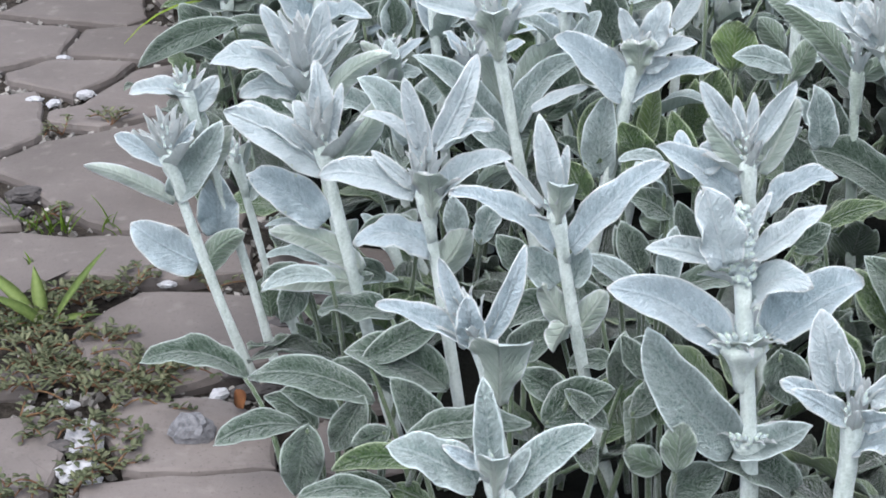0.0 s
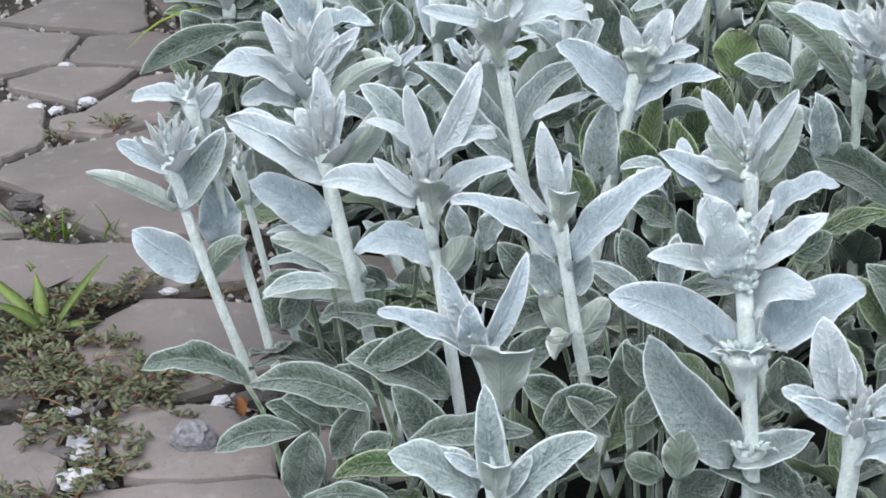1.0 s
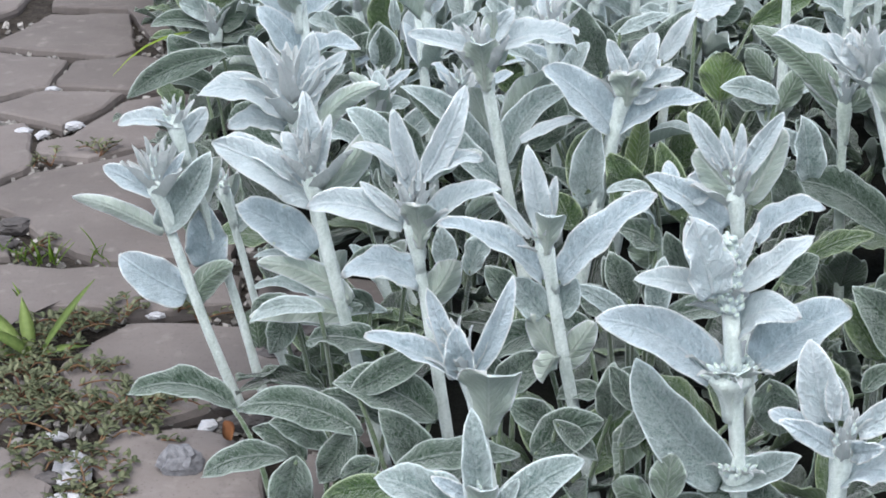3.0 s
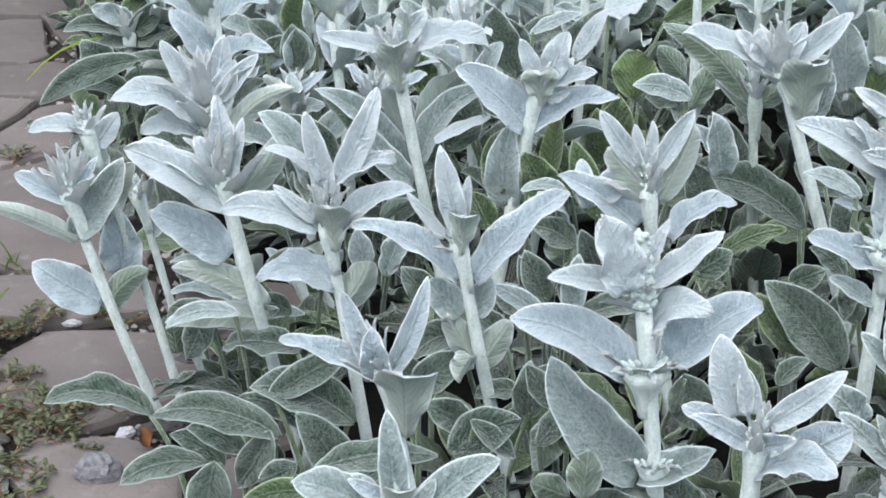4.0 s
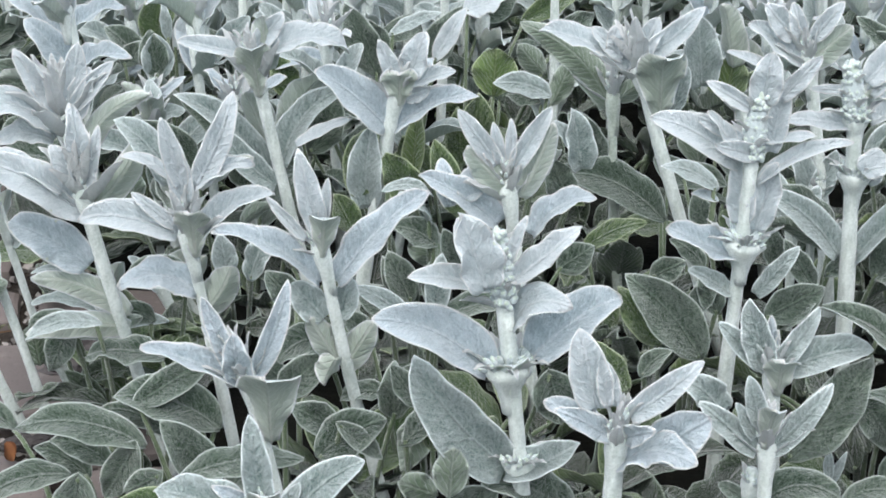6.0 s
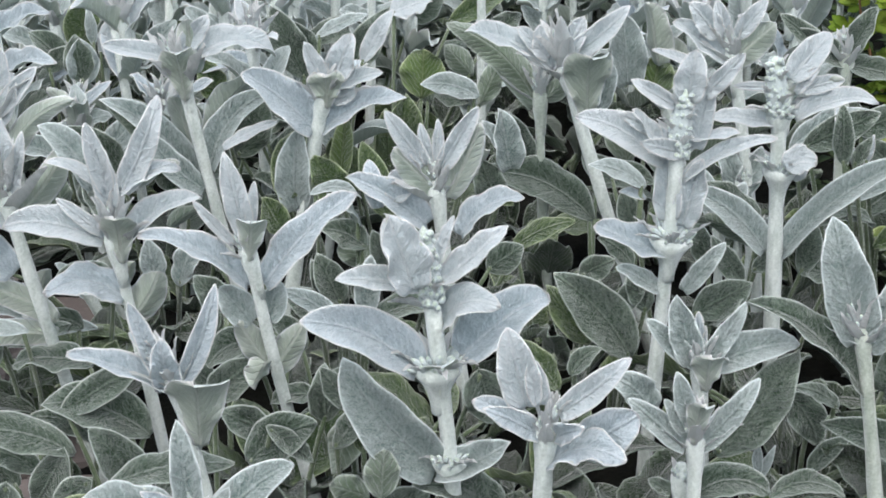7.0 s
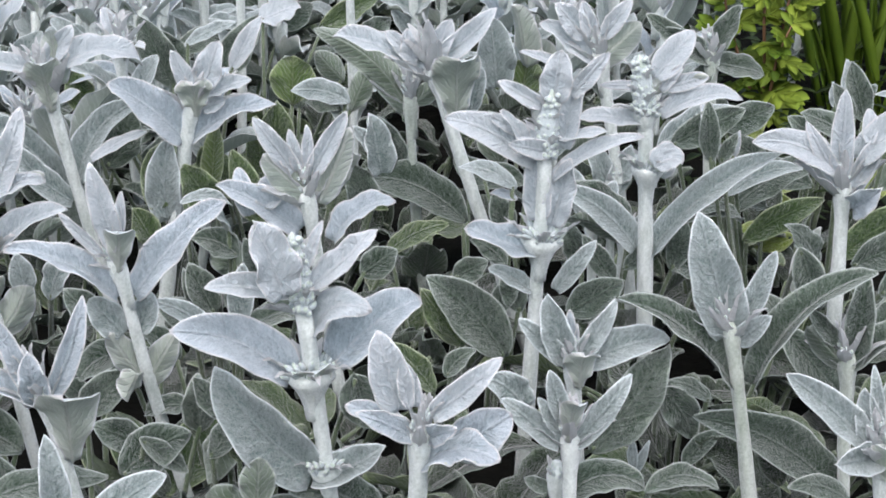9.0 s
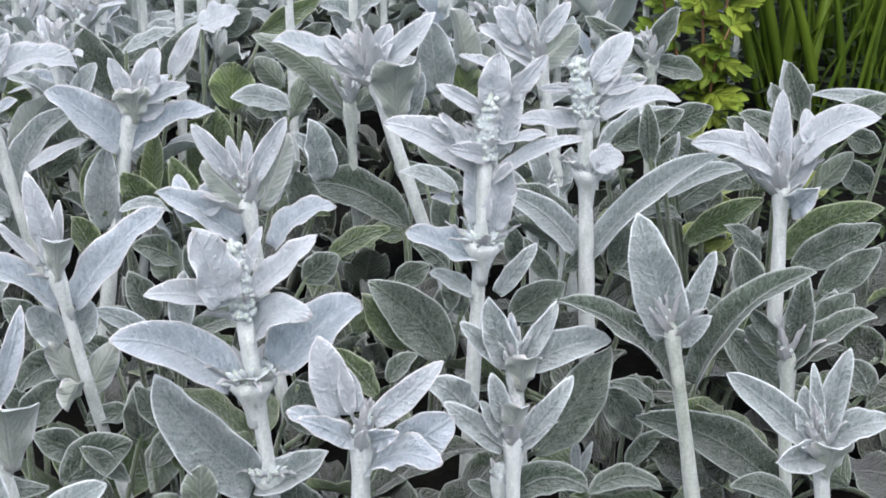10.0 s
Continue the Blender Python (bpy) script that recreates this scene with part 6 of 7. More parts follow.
def stem_model(seed, tall):
    rng = random.Random(seed)
    lean = rng.uniform(-3.5, 3.5)
    p = stalk("", 0, 0, lean, rng.uniform(-1, 1), tall, rng.uniform(0.46, 0.58))
    spin = rng.uniform(0, 90)
    levels = 4
    for k in range(levels):
        z = tall * (0.34 + 0.20 * k)
        for s in (0, 1):
            az = spin + 90 * k + 180 * s + rng.uniform(-14, 14)
            ln = (8.8 - 0.9 * k) * rng.uniform(0.85, 1.12)
            leaf(p, lean * z / tall, 0, z, az, rng.uniform(8, 34) + 8 * k, ln, ln * rng.uniform(0.34, 0.44), rng.uniform(-20, 20), rng.uniform(0.1, 1.1), rng.uniform(-0.4, 0.4))
    rosette(p, lean, 0, tall, lean * 0.08, 0, rng.uniform(3.5, 4.6), rng.uniform(2.2, 3.0))
    return p


FILL = random.Random(23)
crowns = [crown_model(100 + k) for k in range(7)]
stems = [stem_model(200 + k, h) for k, h in enumerate((17, 19, 21, 22.5, 24, 25.5))]


def settle(models, k, x, y, used):
    m = pose(x, y, 0, FILL.uniform(-5, 5), FILL.uniform(-5, 5), FILL.uniform(0, 360))
    model = models[k % len(models)]
    if model not in used:
        used.append(model)
        model.matrix_basis = m
        return model
    return copy_thing(model, m)


FAR = []


def keep_clear(x, y):
    """The gap at the bed's far end where other plants grow."""
    return x > 0.50 + 0.10 * (y - 1.6) and y > 1.62


used, k = [], 0
# the nearest crowns stay unseen, added to block low frontal light
y = 0.54
while y < 3.1:
    x = bed_edge(y) + (0.05 if 0.9 < y < 1.5 else 0.02)
    right = 0.75 + 0.30 * max(0.0, y - 1.0)
    while x < right:
        px, py = x + FILL.uniform(-0.03, 0.03), y + FILL.uniform(-0.03, 0.03)
        if not keep_clear(px, py) and FILL.random() < (0.62 if px < -0.12 or y > 1.5 or px > 0.20 else 0.50):
            if y < 1.75:
                settle(crowns, k, px, py, used)
            else:
                FAR.append((crowns[k % 7], pose(px, py, 0, 0, 0, FILL.uniform(0, 360))))
        k += 1
        x += 0.105
    y += 0.10
# stems standing behind the fitted ones
used, k = [], 0
y = 1.60
while y < 3.0:
    x = bed_edge(y) + 0.10
    while x < 0.50 + 0.10 * (y - 1.6):
        px, py = x + FILL.uniform(-0.03, 0.03), y + FILL.uniform(-0.03, 0.03)
        if 0.03 < px < 0.36 and y < 2.05 and FILL.random() < 0.8:
            pass
        elif y < 2.15:
            settle(stems, FILL.randint(0, 5) if k > 6 else k, px, py, used)
        else:
            FAR.append((stems[FILL.randint(0, 5)], pose(px, py, 0, 0, 0, FILL.uniform(0, 360))))
        k += 1
        x += 0.105
    y += 0.105

# and unseen stems before them, added to shade the bed's low front
for i in range(7):
    settle(stems, i % 2, -0.16 + 0.11 * i + FILL.uniform(-0.02, 0.02), 0.63 + FILL.uniform(-0.03, 0.03), used)


def join_far(name, placed, label):
    """One mesh of the plants too far back to be told apart."""
    verts, faces, slots, attr, mats, cache = [], [], [], [], [], {}
    for model, m in placed:
        if model not in cache:
            rows_ = []
            for ob in model.children_recursive:
                me = ob.data
                co = np.empty(len(me.vertices) * 3)
                me.vertices.foreach_get("co", co)
                at = np.zeros(len(me.vertices) * 3, dtype=np.float32)
                if "blade" in me.attributes:
                    me.attributes["blade"].data.foreach_get("vector", at)
                ids = []
                for mat in me.materials:
                    if mat not in mats:
                        mats.append(mat)
                    ids.append(mats.index(mat))
                rows_.append((co.reshape(-1, 3), at.reshape(-1, 3), [tuple(f.vertices) for f in me.polygons], [ids[f.material_index] for f in me.polygons]))
            cache[model] = rows_
        r3, tr = np.array(m.to_3x3()), np.array(m.translation)
        for co, at, fs, sl in cache[model]:
            o = len(verts)
            verts.extend(map(tuple, co @ r3.T + tr))
            attr.extend(map(tuple, at))
            faces.extend(tuple(i + o for i in f) for f in fs)
            slots.extend(sl)
    tagged(new(name, mesh_of(name, verts, faces, mats, slots, attr)), label, "plants", kind="stuff")


join_far("far_lambs_ears", FAR, "dense silver-grey lamb's ears filling the back of the bed")


# ---- small things ----
dark_stone = grain_material("dark_stone", (0.03, 0.028, 0.027), (0.11, 0.10, 0.10), 0.9, 4)
SMALL = random.Random(77)


def flat_leaf(p, way, normal, length, width, bend=0.2, steps=4):
    """Vertices and faces of a small thin leaf with a fold."""
    a, n = Vector(way).normalized(), Vector(normal)
    n = (n - a * n.dot(a)).normalized()
    s = a.cross(n)
    verts, faces = [], []
    for i in range(steps + 1):
        u = i / steps
        h = width * 0.5 * max(math.sin(math.pi * (0.06 + 0.93 * u)), 0.03)
        c = Vector(p) + a * (length * u) - n * (bend * length * u * u)
        verts += [c - s * h + n * h * 0.3, c, c + s * h + n * h * 0.3, c - n * 0.0006]
    for i in range(steps):
        o = i * 4
        faces += [(o, o + 1, o + 5, o + 4), (o + 1, o + 2, o + 6, o + 5), (o + 2, o + 3, o + 7, o + 6), (o + 3, o, o + 4, o + 7)]
    return verts, faces


def gather(name, pieces, material, parent, label="", kind="stuff"):
    verts, faces = [], []
    for v, f in pieces:
        o = len(verts)
        verts += v
        faces += [tuple(i + o for i in q) for q in f]
    return tagged(part(name, mesh_of(name, verts, faces, [material]), parent, label), kind=kind)


def weed(x, y, size):
    """A creeping joint weed: red-brown runners with many small oval leaves."""
    w = tagged(new("joint_weed"), "low green creeping weed with reddish runners in a joint", "weed", "weeds in the paving joints")
    w.location = (x, y, -0.004)
    leaves, runners = [], []
    for k in range(SMALL.randint(3, 5)):
        q = SMALL.uniform(0, 6.3)
        reach = size * SMALL.uniform(0.6, 1.5)
        rise = SMALL.uniform(0.006, 0.016)
        pts = []
        for i in range(6):
            u = i / 5
            pts.append(Vector((math.cos(q + 0.5 * u) * reach * u, math.sin(q + 0.5 * u) * reach * u, rise * math.sin(u * 2.4) + 0.001)))
        runners.append(tube(pts, [0.0008] * 5 + [0.0005], 5))
        for i in range(1, 6):
            for s in (-1, 1):
                az = q + 0.5 + s * SMALL.uniform(0.2, 1.7)
                way = Vector((math.cos(az), math.sin(az), SMALL.uniform(0.0, 1.3)))
                leaves.append(flat_leaf(pts[i] + Vector((0, 0, SMALL.uniform(0, 0.004))), way, (0, 0, 1), SMALL.uniform(0.004, 0.0095), SMALL.uniform(0.003, 0.006), 0.25, 3))
    gather("runner", runners, weed_red, w, "red-brown runners")
    gather("foliage", leaves, weed_green, w)


def strap(p, az, rise, length, width, droop):
    """A grass blade as an arched strap."""
    way = Vector((math.cos(az), math.sin(az), 0))
    side = Vector((-math.sin(az), math.cos(az), 0))
    verts, faces = [], []
    k = 9
    c, r = Vector(p), rise
    for i in range(k + 1):
        u = i / k
        h = width * 0.5 * (0.65 + 0.35 * min(1, 4 * u)) * (1 - u ** 2.6) + 0.0001
        n = (Vector((0, 0, 1)) * math.cos(r) - way * math.sin(r))
        verts += [c - side * h + n * h * 0.22, c, c + side * h + n * h * 0.22, c - n * 0.0005]
        c = c + (way * math.cos(r) + Vector((0, 0, 1)) * math.sin(r)) * (length / k)
        r -= droop / k
    for i in range(k):
        o = i * 4
        faces += [(o, o + 1, o + 5, o + 4), (o + 1, o + 2, o + 6, o + 5), (o + 2, o + 3, o + 7, o + 6), (o + 3, o, o + 4, o + 7)]
    return verts, faces


def grass_tuft(x, y, count, h):
    w = tagged(new("grass_tuft"), "small tuft of green grass in a joint", "grass", "grass tufts in the paving joints")
    w.location = (x, y, -0.004)
    for k in range(count):
        v, f = strap((SMALL.uniform(-0.006, 0.006), SMALL.uniform(-0.006, 0.006), 0), SMALL.uniform(0, 6.3), SMALL.uniform(0.9, 1.5), h * SMALL.uniform(0.6, 1.3), 0.0026, SMALL.uniform(0.2, 0.9))
        part("blade", mesh_of("blade", v, f, [blade_green]), w)


def broad_seedling(x, y):
    w = tagged(new("seedling"), "bright green strap-leaved seedling growing from the paving joint", "weed")
    w.location = (x, y, -0.004)
    for az, rise, ln, wd, bend in ((2.9, 0.95, 0.080, 0.013, 0.55), (2.2, 1.3, 0.052, 0.013, 0.45), (0.55, 0.95, 0.086, 0.009, 0.12), (0.1, 0.6, 0.042, 0.009, 0.5), (4.5, 1.1, 0.052, 0.013, 0.75), (3.5, 0.5, 0.040, 0.010, 0.4)):
        way = (math.cos(az) * math.cos(rise), math.sin(az) * math.cos(rise), math.sin(rise))
        v, f = flat_leaf((0.004 * math.cos(az), 0.004 * math.sin(az), 0), way, (-0.2 * math.cos(az), -0.5, 1), ln, wd, bend, 10)
        part("leaf", mesh_of("leaf", v, f, [seedling_green]), w)


def rock(x, y, size, spin, material, label, flatness):
    bm = bmesh.new()
    bmesh.ops.create_icosphere(bm, subdivisions=3, radius=1)
    off = Vector((x * 50, y * 50, size * 900))
    for v in bm.verts:
        d = v.co.normalized()
        r = 1.08 + 0.45 * noise.noise(d * 1.3 + off) + 0.30 * noise.noise(d * 3.1 + off)
        # split faces
        for axis in (Vector((0.7, 0.3, 0.6)), Vector((-0.5, 0.7, 0.5)), Vector((0.1, -0.8, 0.6)), Vector((-0.8, -0.4, 0.3)), Vector((0.8, -0.6, 0.2)), Vector((0.2, 0.2, 1.0)), Vector((-0.3, -0.9, -0.1))):
            k = d.dot(axis.normalized()) * r
            if k > 0.72:
                r *= 0.72 / k
        v.co = d * r
    for v in bm.verts:
        v.co += v.co.normalized() * (0.15 * noise.noise(v.co * 4 + off) + 0.12 * noise.noise(v.co * 9 + off))
    me = bpy.data.meshes.new("rock")
    bm.to_mesh(me)
    bm.free()
    me.materials.append(material)
    ob = new("stone_chip" if flatness else "rock", me)
    ob.location = (x, y, size * (0.28 if flatness else 0.70))
    ob.rotation_euler = (0, 0, spin)
    ob.scale = (size * 1.15, size * 0.8, size * (0.45 if flatness else 0.95))
    if flatness:
        ob.location.z -= 0.004
        tagged(ob, label, "stone", "loose chips on the paving")
    else:
        tagged(ob, label, "rock")


def fallen_leaf(x, y):
    v, f = flat_leaf((0, 0, 0.012), (0.35, -0.25, -0.25), (-0.4, -0.7, 0.5), 0.021, 0.014, -0.7, 8)
    ob = new("fallen_leaf", mesh_of("fallen_leaf", v, f, [dead_leaf]))
    ob.location = (x - 0.006, y + 0.006, 0.004)
    tagged(ob, "curled rust-brown dead leaf lying by the bed", "leaf")


def long_blade(x, y, tx, ty):
    w = tagged(new("grass_plant"), "long arching yellow-green grass blade over the bed's edge", "grass")
    w.location = (x, y, 0)
    reach = math.hypot(tx - x, ty - y)
    v, f = strap((0, 0, 0), math.atan2(ty - y, tx - x), 0.95, reach * 1.25, 0.011, 1.75)
    part("blade", mesh_of("blade", v, f, [lime_green]), w)


def lobed_leaf(p, way, size):
    """A soft leaf cut into three to five blunt lobes."""
    a = Vector(way).normalized()
    n = Vector((SMALL.uniform(-0.7, 0.7), SMALL.uniform(-1.4, 0.1), 1))
    n = (n - a * n.dot(a)).normalized()
    s = a.cross(n)
    pieces = []
    for ang, ln, at in ((0, 1.0, 0.25), (0.75, 0.72, 0.2), (-0.75, 0.72, 0.2), (1.35, 0.5, 0.08), (-1.35, 0.5, 0.08), (0.4, 0.6, 0.55), (-0.4, 0.6, 0.55)):
        d = a * math.cos(ang) + s * math.sin(ang)
        pieces.append(flat_leaf(Vector(p) + a * (size * at), d, n, size * ln * 0.70, size * 0.33, 0.05, 4))
    verts, faces = [], []
    for v, f in pieces:
        o = len(verts)
        verts += v
        faces += [tuple(i + o for i in q) for q in f]
    return verts, faces


def lobed_plant(x, y):
    w = tagged(new("lobed_herb"), "yellow-green herb with lobed leaves on thin upright stems", "plant")
    w.location = (x, y, 0)
    rng = random.Random(41)
    for sx, sy, h in ((0.0, 0.0, 0.28), (0.05, 0.02, 0.22), (-0.05, 0.03, 0.19), (0.02, -0.03, 0.14)):
        pts = [Vector((sx * u + 0.004 * math.sin(u * 7), sy * u, h * u)) for u in (0, 0.25, 0.5, 0.75, 1.0)]
        v, f = tube(pts, [0.0022, 0.002, 0.0018, 0.0015, 0.001], 6)
        part("stem", mesh_of("stem", v, f, [weed_red]), w, "thin brown stem")
        for i in range(9):
            u = 0.2 + 0.8 * i / 8
            az = i * 2.4 + rng.uniform(-0.4, 0.4)
            p = Vector((sx * u, sy * u, h * u))
            v, f = lobed_leaf(p, (math.cos(az), math.sin(az), rng.uniform(-0.4, 0.6)), rng.uniform(0.040, 0.066))
            part("leaf", mesh_of("leaf", v, f, [lime_green]), w)


def sword_clump(x, y):
    w = tagged(new("sword_leaf_clump"), "clump of long upright green sword-shaped leaves", "plant", "sword-leaved clumps behind the bed")
    w.location = (x, y, 0)
    for k in range(7):
        v, f = strap((SMALL.uniform(-0.03, 0.03), SMALL.uniform(-0.03, 0.03), 0), SMALL.choice((0, 3.14)) + SMALL.uniform(-0.9, 0.9), SMALL.uniform(1.25, 1.55), SMALL.uniform(0.20, 0.46), SMALL.uniform(0.013, 0.025), SMALL.uniform(0.0, 0.5) * SMALL.choice((1, 1, 2.8)))
        part("blade", mesh_of("blade", v, f, [blade_green]), w)


def gravel(name, count, label):
    """Grit in the joints."""
    rng = random.Random(9)
    cube = ((-1, -1, -1), (1, -1, -1), (1, 1, -1), (-1, 1, -1), (-1, -1, 1), (1, -1, 1), (1, 1, 1), (-1, 1, 1))
    quads = ((0, 3, 2, 1), (4, 5, 6, 7), (0, 1, 5, 4), (1, 2, 6, 5), (2, 3, 7, 6), (3, 0, 4, 7))
    verts, faces = [], []
    for i in range(count):
        y = rng.uniform(1.05, 2.5)
        c = Vector((bed_edge(y) + 0.06 - rng.random() ** 1.3 * 0.45, y, -0.009 + rng.uniform(-0.002, 0.003)))
        s = rng.uniform(0.0012, 0.0042)
        m = Euler((rng.uniform(0, 6), rng.uniform(0, 6), rng.uniform(0, 6))).to_matrix()
        o = len(verts)
        verts += [c + m @ Vector([s * a * rng.uniform(0.5, 1.2) for a in v]) for v in cube]
        faces += [tuple(i2 + o for i2 in q) for q in quads]
    tagged(new(name, mesh_of(name, verts, faces, [gravel_mat], smooth=False)), label, "gravel", kind="stuff")


gravel("grit", 2600, "pale and dark grit in the joints of the paving")

cover = []
for i in range(5200):
    cx, cy = SMALL.uniform(0.40, 1.5), SMALL.uniform(1.55, 3.3)
    if cx < 0.49 + 0.10 * (cy - 1.6):
        continue
    az = SMALL.uniform(0, 6.3)
    cover.append(flat_leaf((cx, cy, SMALL.uniform(0.0, 0.055)), (math.cos(az), math.sin(az), SMALL.uniform(-0.1, 0.8)), (0, 0, 1), SMALL.uniform(0.015, 0.032), SMALL.uniform(0.008, 0.016), 0.3, 3))
verts_, faces_ = [], []
for v, f in cover:
    o = len(verts_)
    verts_ += v
    faces_ += [tuple(i + o for i in q) for q in f]
tagged(new("ground_cover", mesh_of("ground_cover", verts_, faces_, [cover_green])), "low dark green ground cover behind the bed", "plants", kind="stuff")

# unseen plain walls, added to close the garden and set the low sky light
wall_paint = grain_material("added_wall_pale", (0.42, 0.42, 0.40), (0.55, 0.54, 0.51), 0.9, 8)
for wall_name, (wx, wy, sx, sy) in {"wall_north": (0, 9, 16.2, 0.2), "wall_south": (0, -5, 16.2, 0.2), "wall_west": (-8, 2, 0.2, 13.8), "wall_east": (8, 2, 0.2, 13.8)}.items():
    bm = bmesh.new()
    bmesh.ops.create_cube(bm, size=1)
    bmesh.ops.scale(bm, vec=(sx, sy, 1.1), verts=bm.verts)
    me = bpy.data.meshes.new(wall_name)
    bm.to_mesh(me)
    bm.free()
    me.materials.append(wall_paint)
    ob = new(wall_name, me)
    ob.location = (wx, wy, 0.52)
    tagged(ob, "unseen low pale wall added to shape the low sky light", "wall", kind="structure")

weed(-0.537, 1.406, 0.021)
weed(-0.504, 1.368, 0.026)
weed(-0.492, 1.404, 0.023)
weed(-0.482, 1.441, 0.026)
weed(-0.458, 1.462, 0.027)
weed(-0.511, 1.340, 0.019)
weed(-0.473, 1.322, 0.018)
weed(-0.450, 1.340, 0.030)
weed(-0.437, 1.363, 0.022)
weed(-0.449, 1.283, 0.021)
weed(-0.474, 1.271, 0.032)
weed(-0.428, 1.285, 0.025)
weed(-0.403, 1.313, 0.030)
weed(-0.373, 1.310, 0.025)
weed(-0.407, 1.292, 0.027)
weed(-0.379, 1.279, 0.020)
weed(-0.358, 1.250, 0.027)
weed(-0.471, 1.218, 0.030)
weed(-0.410, 1.205, 0.025)
weed(-0.393, 1.171, 0.028)
weed(-0.378, 1.147, 0.027)
weed(-0.450, 1.195, 0.019)
weed(-0.414, 1.118, 0.029)
weed(-0.439, 1.104, 0.026)
weed(-0.401, 1.224, 0.022)
weed(-0.395, 1.503, 0.018)
weed(-0.441, 1.488, 0.030)
weed(-0.371, 1.482, 0.025)
weed(-0.632, 1.887, 0.028)
weed(-0.585, 1.924, 0.030)
weed(-0.579, 1.628, 0.028)
weed(-0.493, 1.269, 0.031)
weed(-0.531, 1.372, 0.024)
weed(-0.473, 1.366, 0.029)
weed(-0.486, 1.310, 0.024)
weed(-0.390, 1.278, 0.031)
weed(-0.360, 1.317, 0.030)
weed(-0.396, 1.116, 0.019)
weed(-0.535, 1.407, 0.021)
weed(-0.519, 1.432, 0.019)
weed(-0.511, 1.454, 0.020)
weed(-0.489, 1.316, 0.022)
weed(-0.444, 1.368, 0.023)
weed(-0.465, 1.476, 0.025)
weed(-0.475, 1.463, 0.023)
weed(-0.475, 1.393, 0.023)
weed(-0.457, 1.304, 0.025)
weed(-0.430, 1.303, 0.025)
weed(-0.382, 1.284, 0.021)
weed(-0.396, 1.299, 0.025)
weed(-0.413, 1.271, 0.019)
weed(-0.373, 1.296, 0.021)
weed(-0.488, 1.348, 0.022)
weed(-0.521, 1.378, 0.023)
weed(-0.394, 1.170, 0.023)
weed(-0.380, 1.194, 0.026)
weed(-0.378, 1.156, 0.025)
weed(-0.444, 1.475, 0.023)
grass_tuft(-0.563, 1.603, 7, 0.030)
grass_tuft(-0.547, 1.609, 6, 0.035)
grass_tuft(-0.505, 1.617, 4, 0.035)
grass_tuft(-0.580, 1.613, 4, 0.022)
grass_tuft(-0.602, 1.626, 4, 0.030)
grass_tuft(-0.494, 1.606, 3, 0.020)
grass_tuft(-0.553, 1.517, 3, 0.020)
broad_seedling(-0.502, 1.395)
rock(-0.323, 1.198, 0.017, 0.3, rock_grey, "rough grey broken rock lying on the paving", 0)
rock(-0.408, 1.203, 0.019, 2.2, chalk_white, "pale chalky chip lying between the flagstones", 1)
rock(-0.406, 1.183, 0.011, 1.3, chalk_white, "pale chalky chip lying between the flagstones", 1)
rock(-0.414, 1.182, 0.008, 0.2, chalk_white, "pale chalky chip lying between the flagstones", 1)
rock(-0.401, 1.147, 0.017, 0.4, chalk_white, "pale chalky chip lying between the flagstones", 1)
rock(-0.386, 1.135, 0.008, 0.8, chalk_white, "pale chalky chip lying between the flagstones", 1)
rock(-0.404, 1.136, 0.009, 0.1, chalk_white, "pale chalky chip lying between the flagstones", 1)
rock(-0.405, 1.196, 0.007, 0.3, chalk_white, "pale chalky chip lying between the flagstones", 1)
rock(-0.440, 1.252, 0.008, 0.0, chalk_white, "pale chalky chip lying between the flagstones", 1)
rock(-0.319, 1.280, 0.010, 1.2, chalk_white, "pale chalky chip lying between the flagstones", 1)
rock(-0.414, 1.491, 0.008, 0.3, chalk_white, "pale chalky chip lying between the flagstones", 1)
rock(-0.752, 2.246, 0.010, 0.4, chalk_white, "pale chalky chip lying between the flagstones", 1)
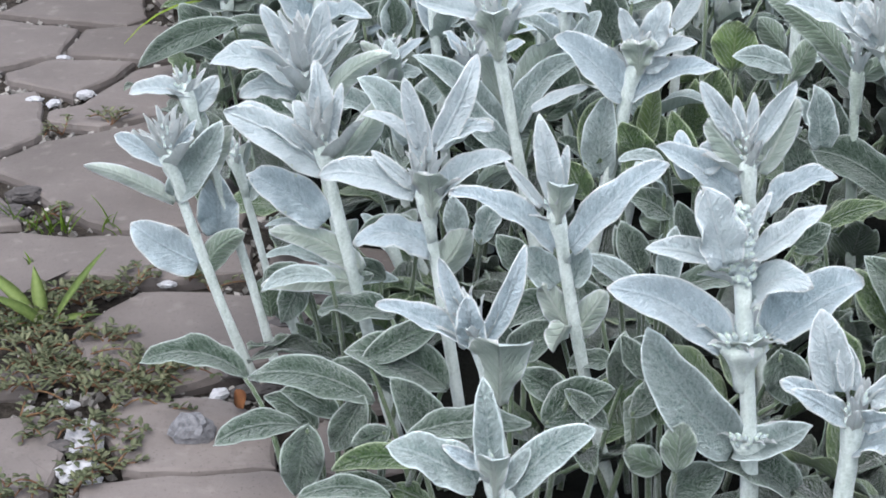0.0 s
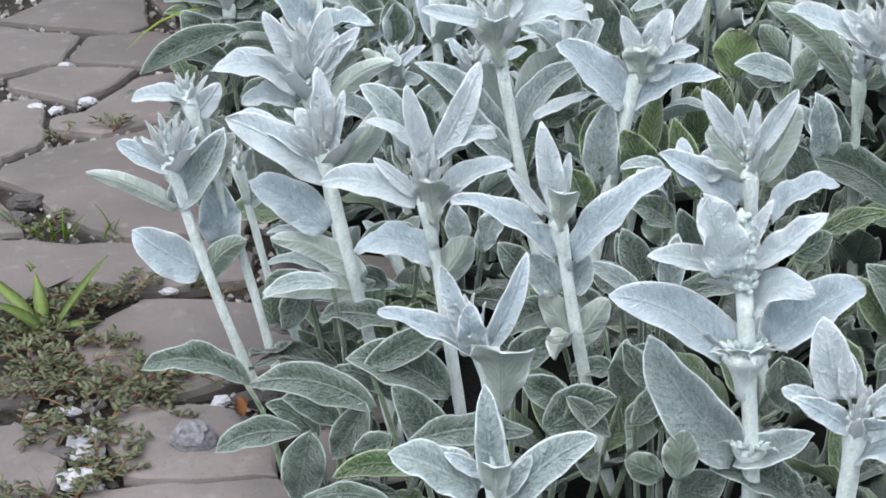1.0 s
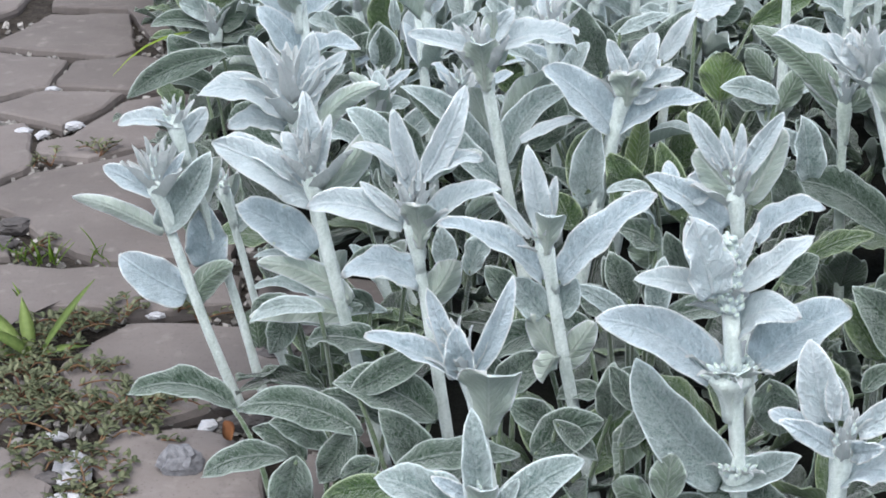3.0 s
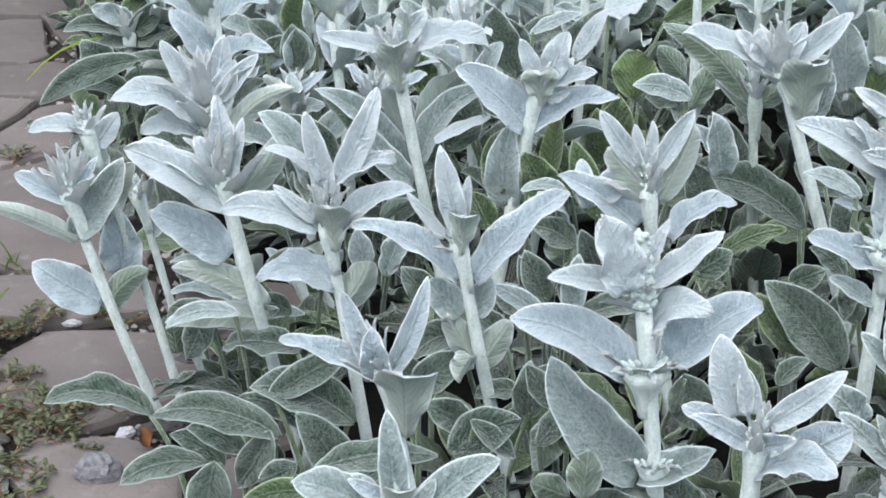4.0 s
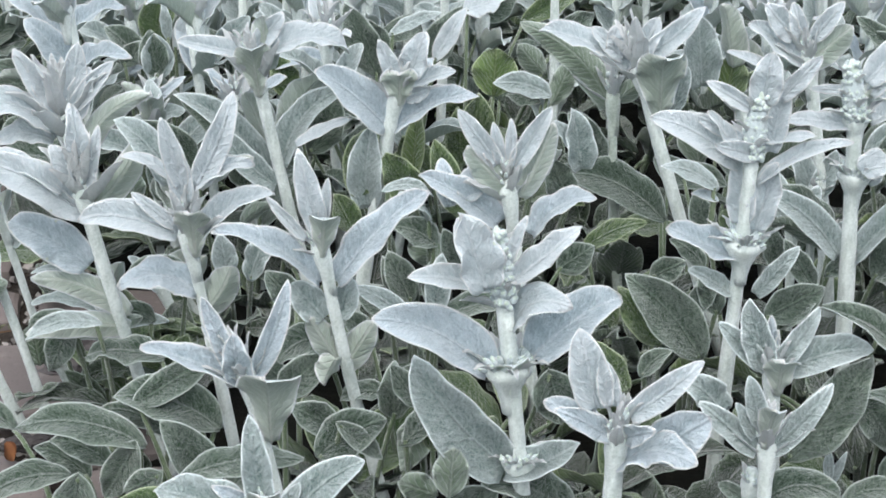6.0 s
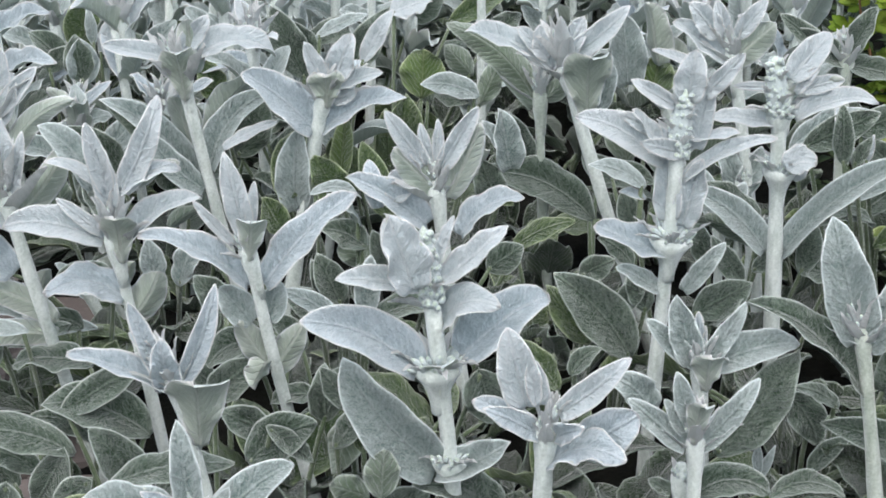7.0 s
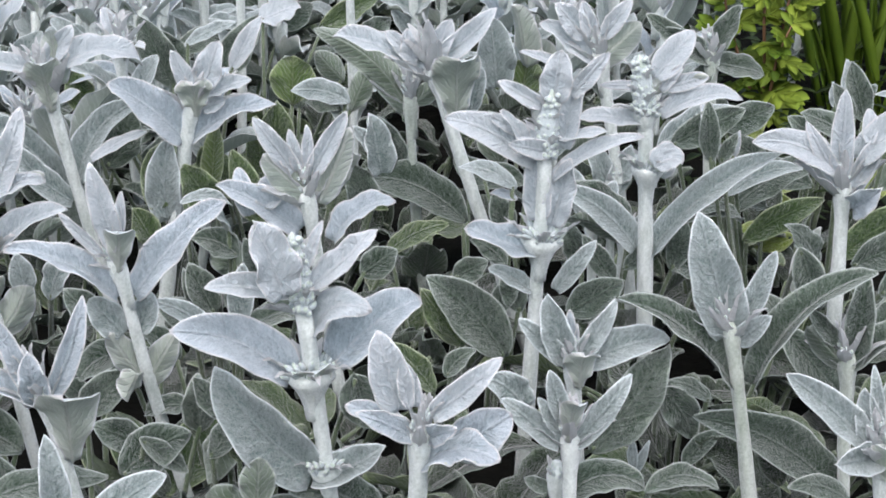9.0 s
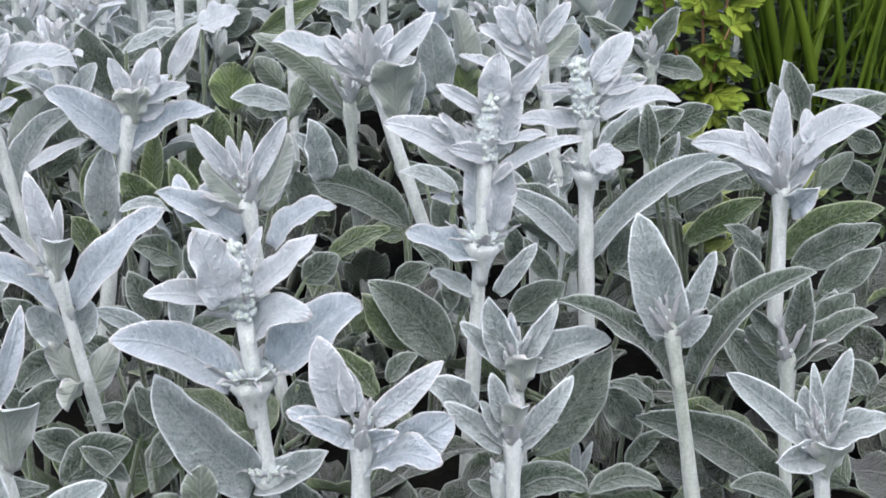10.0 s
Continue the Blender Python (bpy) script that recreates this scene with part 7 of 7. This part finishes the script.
rock(-0.715, 2.173, 0.009, 0.4, chalk_white, "pale chalky chip lying between the flagstones", 1)
rock(-0.387, 1.456, 0.006, 0.1, chalk_white, "pale chalky chip lying between the flagstones", 1)
rock(-0.645, 2.029, 0.012, 0.3, chalk_white, "pale chalky chip lying between the flagstones", 1)
rock(-0.674, 1.994, 0.010, 1.0, chalk_white, "pale chalky chip lying between the flagstones", 1)
rock(-0.701, 2.002, 0.011, 0.6, chalk_white, "pale chalky chip lying between the flagstones", 1)
rock(-0.296, 1.287, 0.014, 0.4, dark_stone, "dark broken stone in the joint", 1)
rock(-0.313, 1.321, 0.013, 0.4, dark_stone, "dark broken stone in the joint", 1)
rock(-0.615, 1.695, 0.020, 0.4, dark_stone, "dark broken stone in the joint", 1)
rock(-0.615, 1.647, 0.018, 0.4, dark_stone, "dark broken stone in the joint", 1)
rock(-0.426, 1.181, 0.012, 0.4, dark_stone, "dark broken stone in the joint", 1)
rock(-0.282, 1.288, 0.013, 0.4, dark_stone, "dark broken stone in the joint", 1)
rock(-0.478, 1.285, 0.014, 0.4, dark_stone, "dark broken stone in the joint", 1)
rock(-0.268, 1.455, 0.030, 0.4, dark_stone, "dark broken stone in the joint", 1)
rock(-0.281, 1.418, 0.020, 0.4, dark_stone, "dark broken stone in the joint", 1)
fallen_leaf(-0.294, 1.250)
long_blade(-0.455, 2.270, -0.602, 2.120)
lobed_plant(0.702, 2.006)
sword_clump(0.817, 2.104)
sword_clump(0.861, 2.108)
sword_clump(0.887, 2.054)
sword_clump(0.937, 2.045)
sword_clump(0.982, 2.061)
sword_clump(0.894, 2.262)
sword_clump(0.958, 2.279)
sword_clump(1.002, 2.242)
sword_clump(1.059, 2.260)
sword_clump(1.068, 2.148)
sword_clump(1.046, 2.415)
sword_clump(1.145, 2.397)
copy_thing(stems[1], pose(0.666, 2.119, 0, 0, 0, 60))
copy_thing(stems[0], pose(0.789, 2.147, 0, 0, 0, 210))
copy_thing(stems[2], pose(0.815, 2.458, 0, 0, 0, 120))
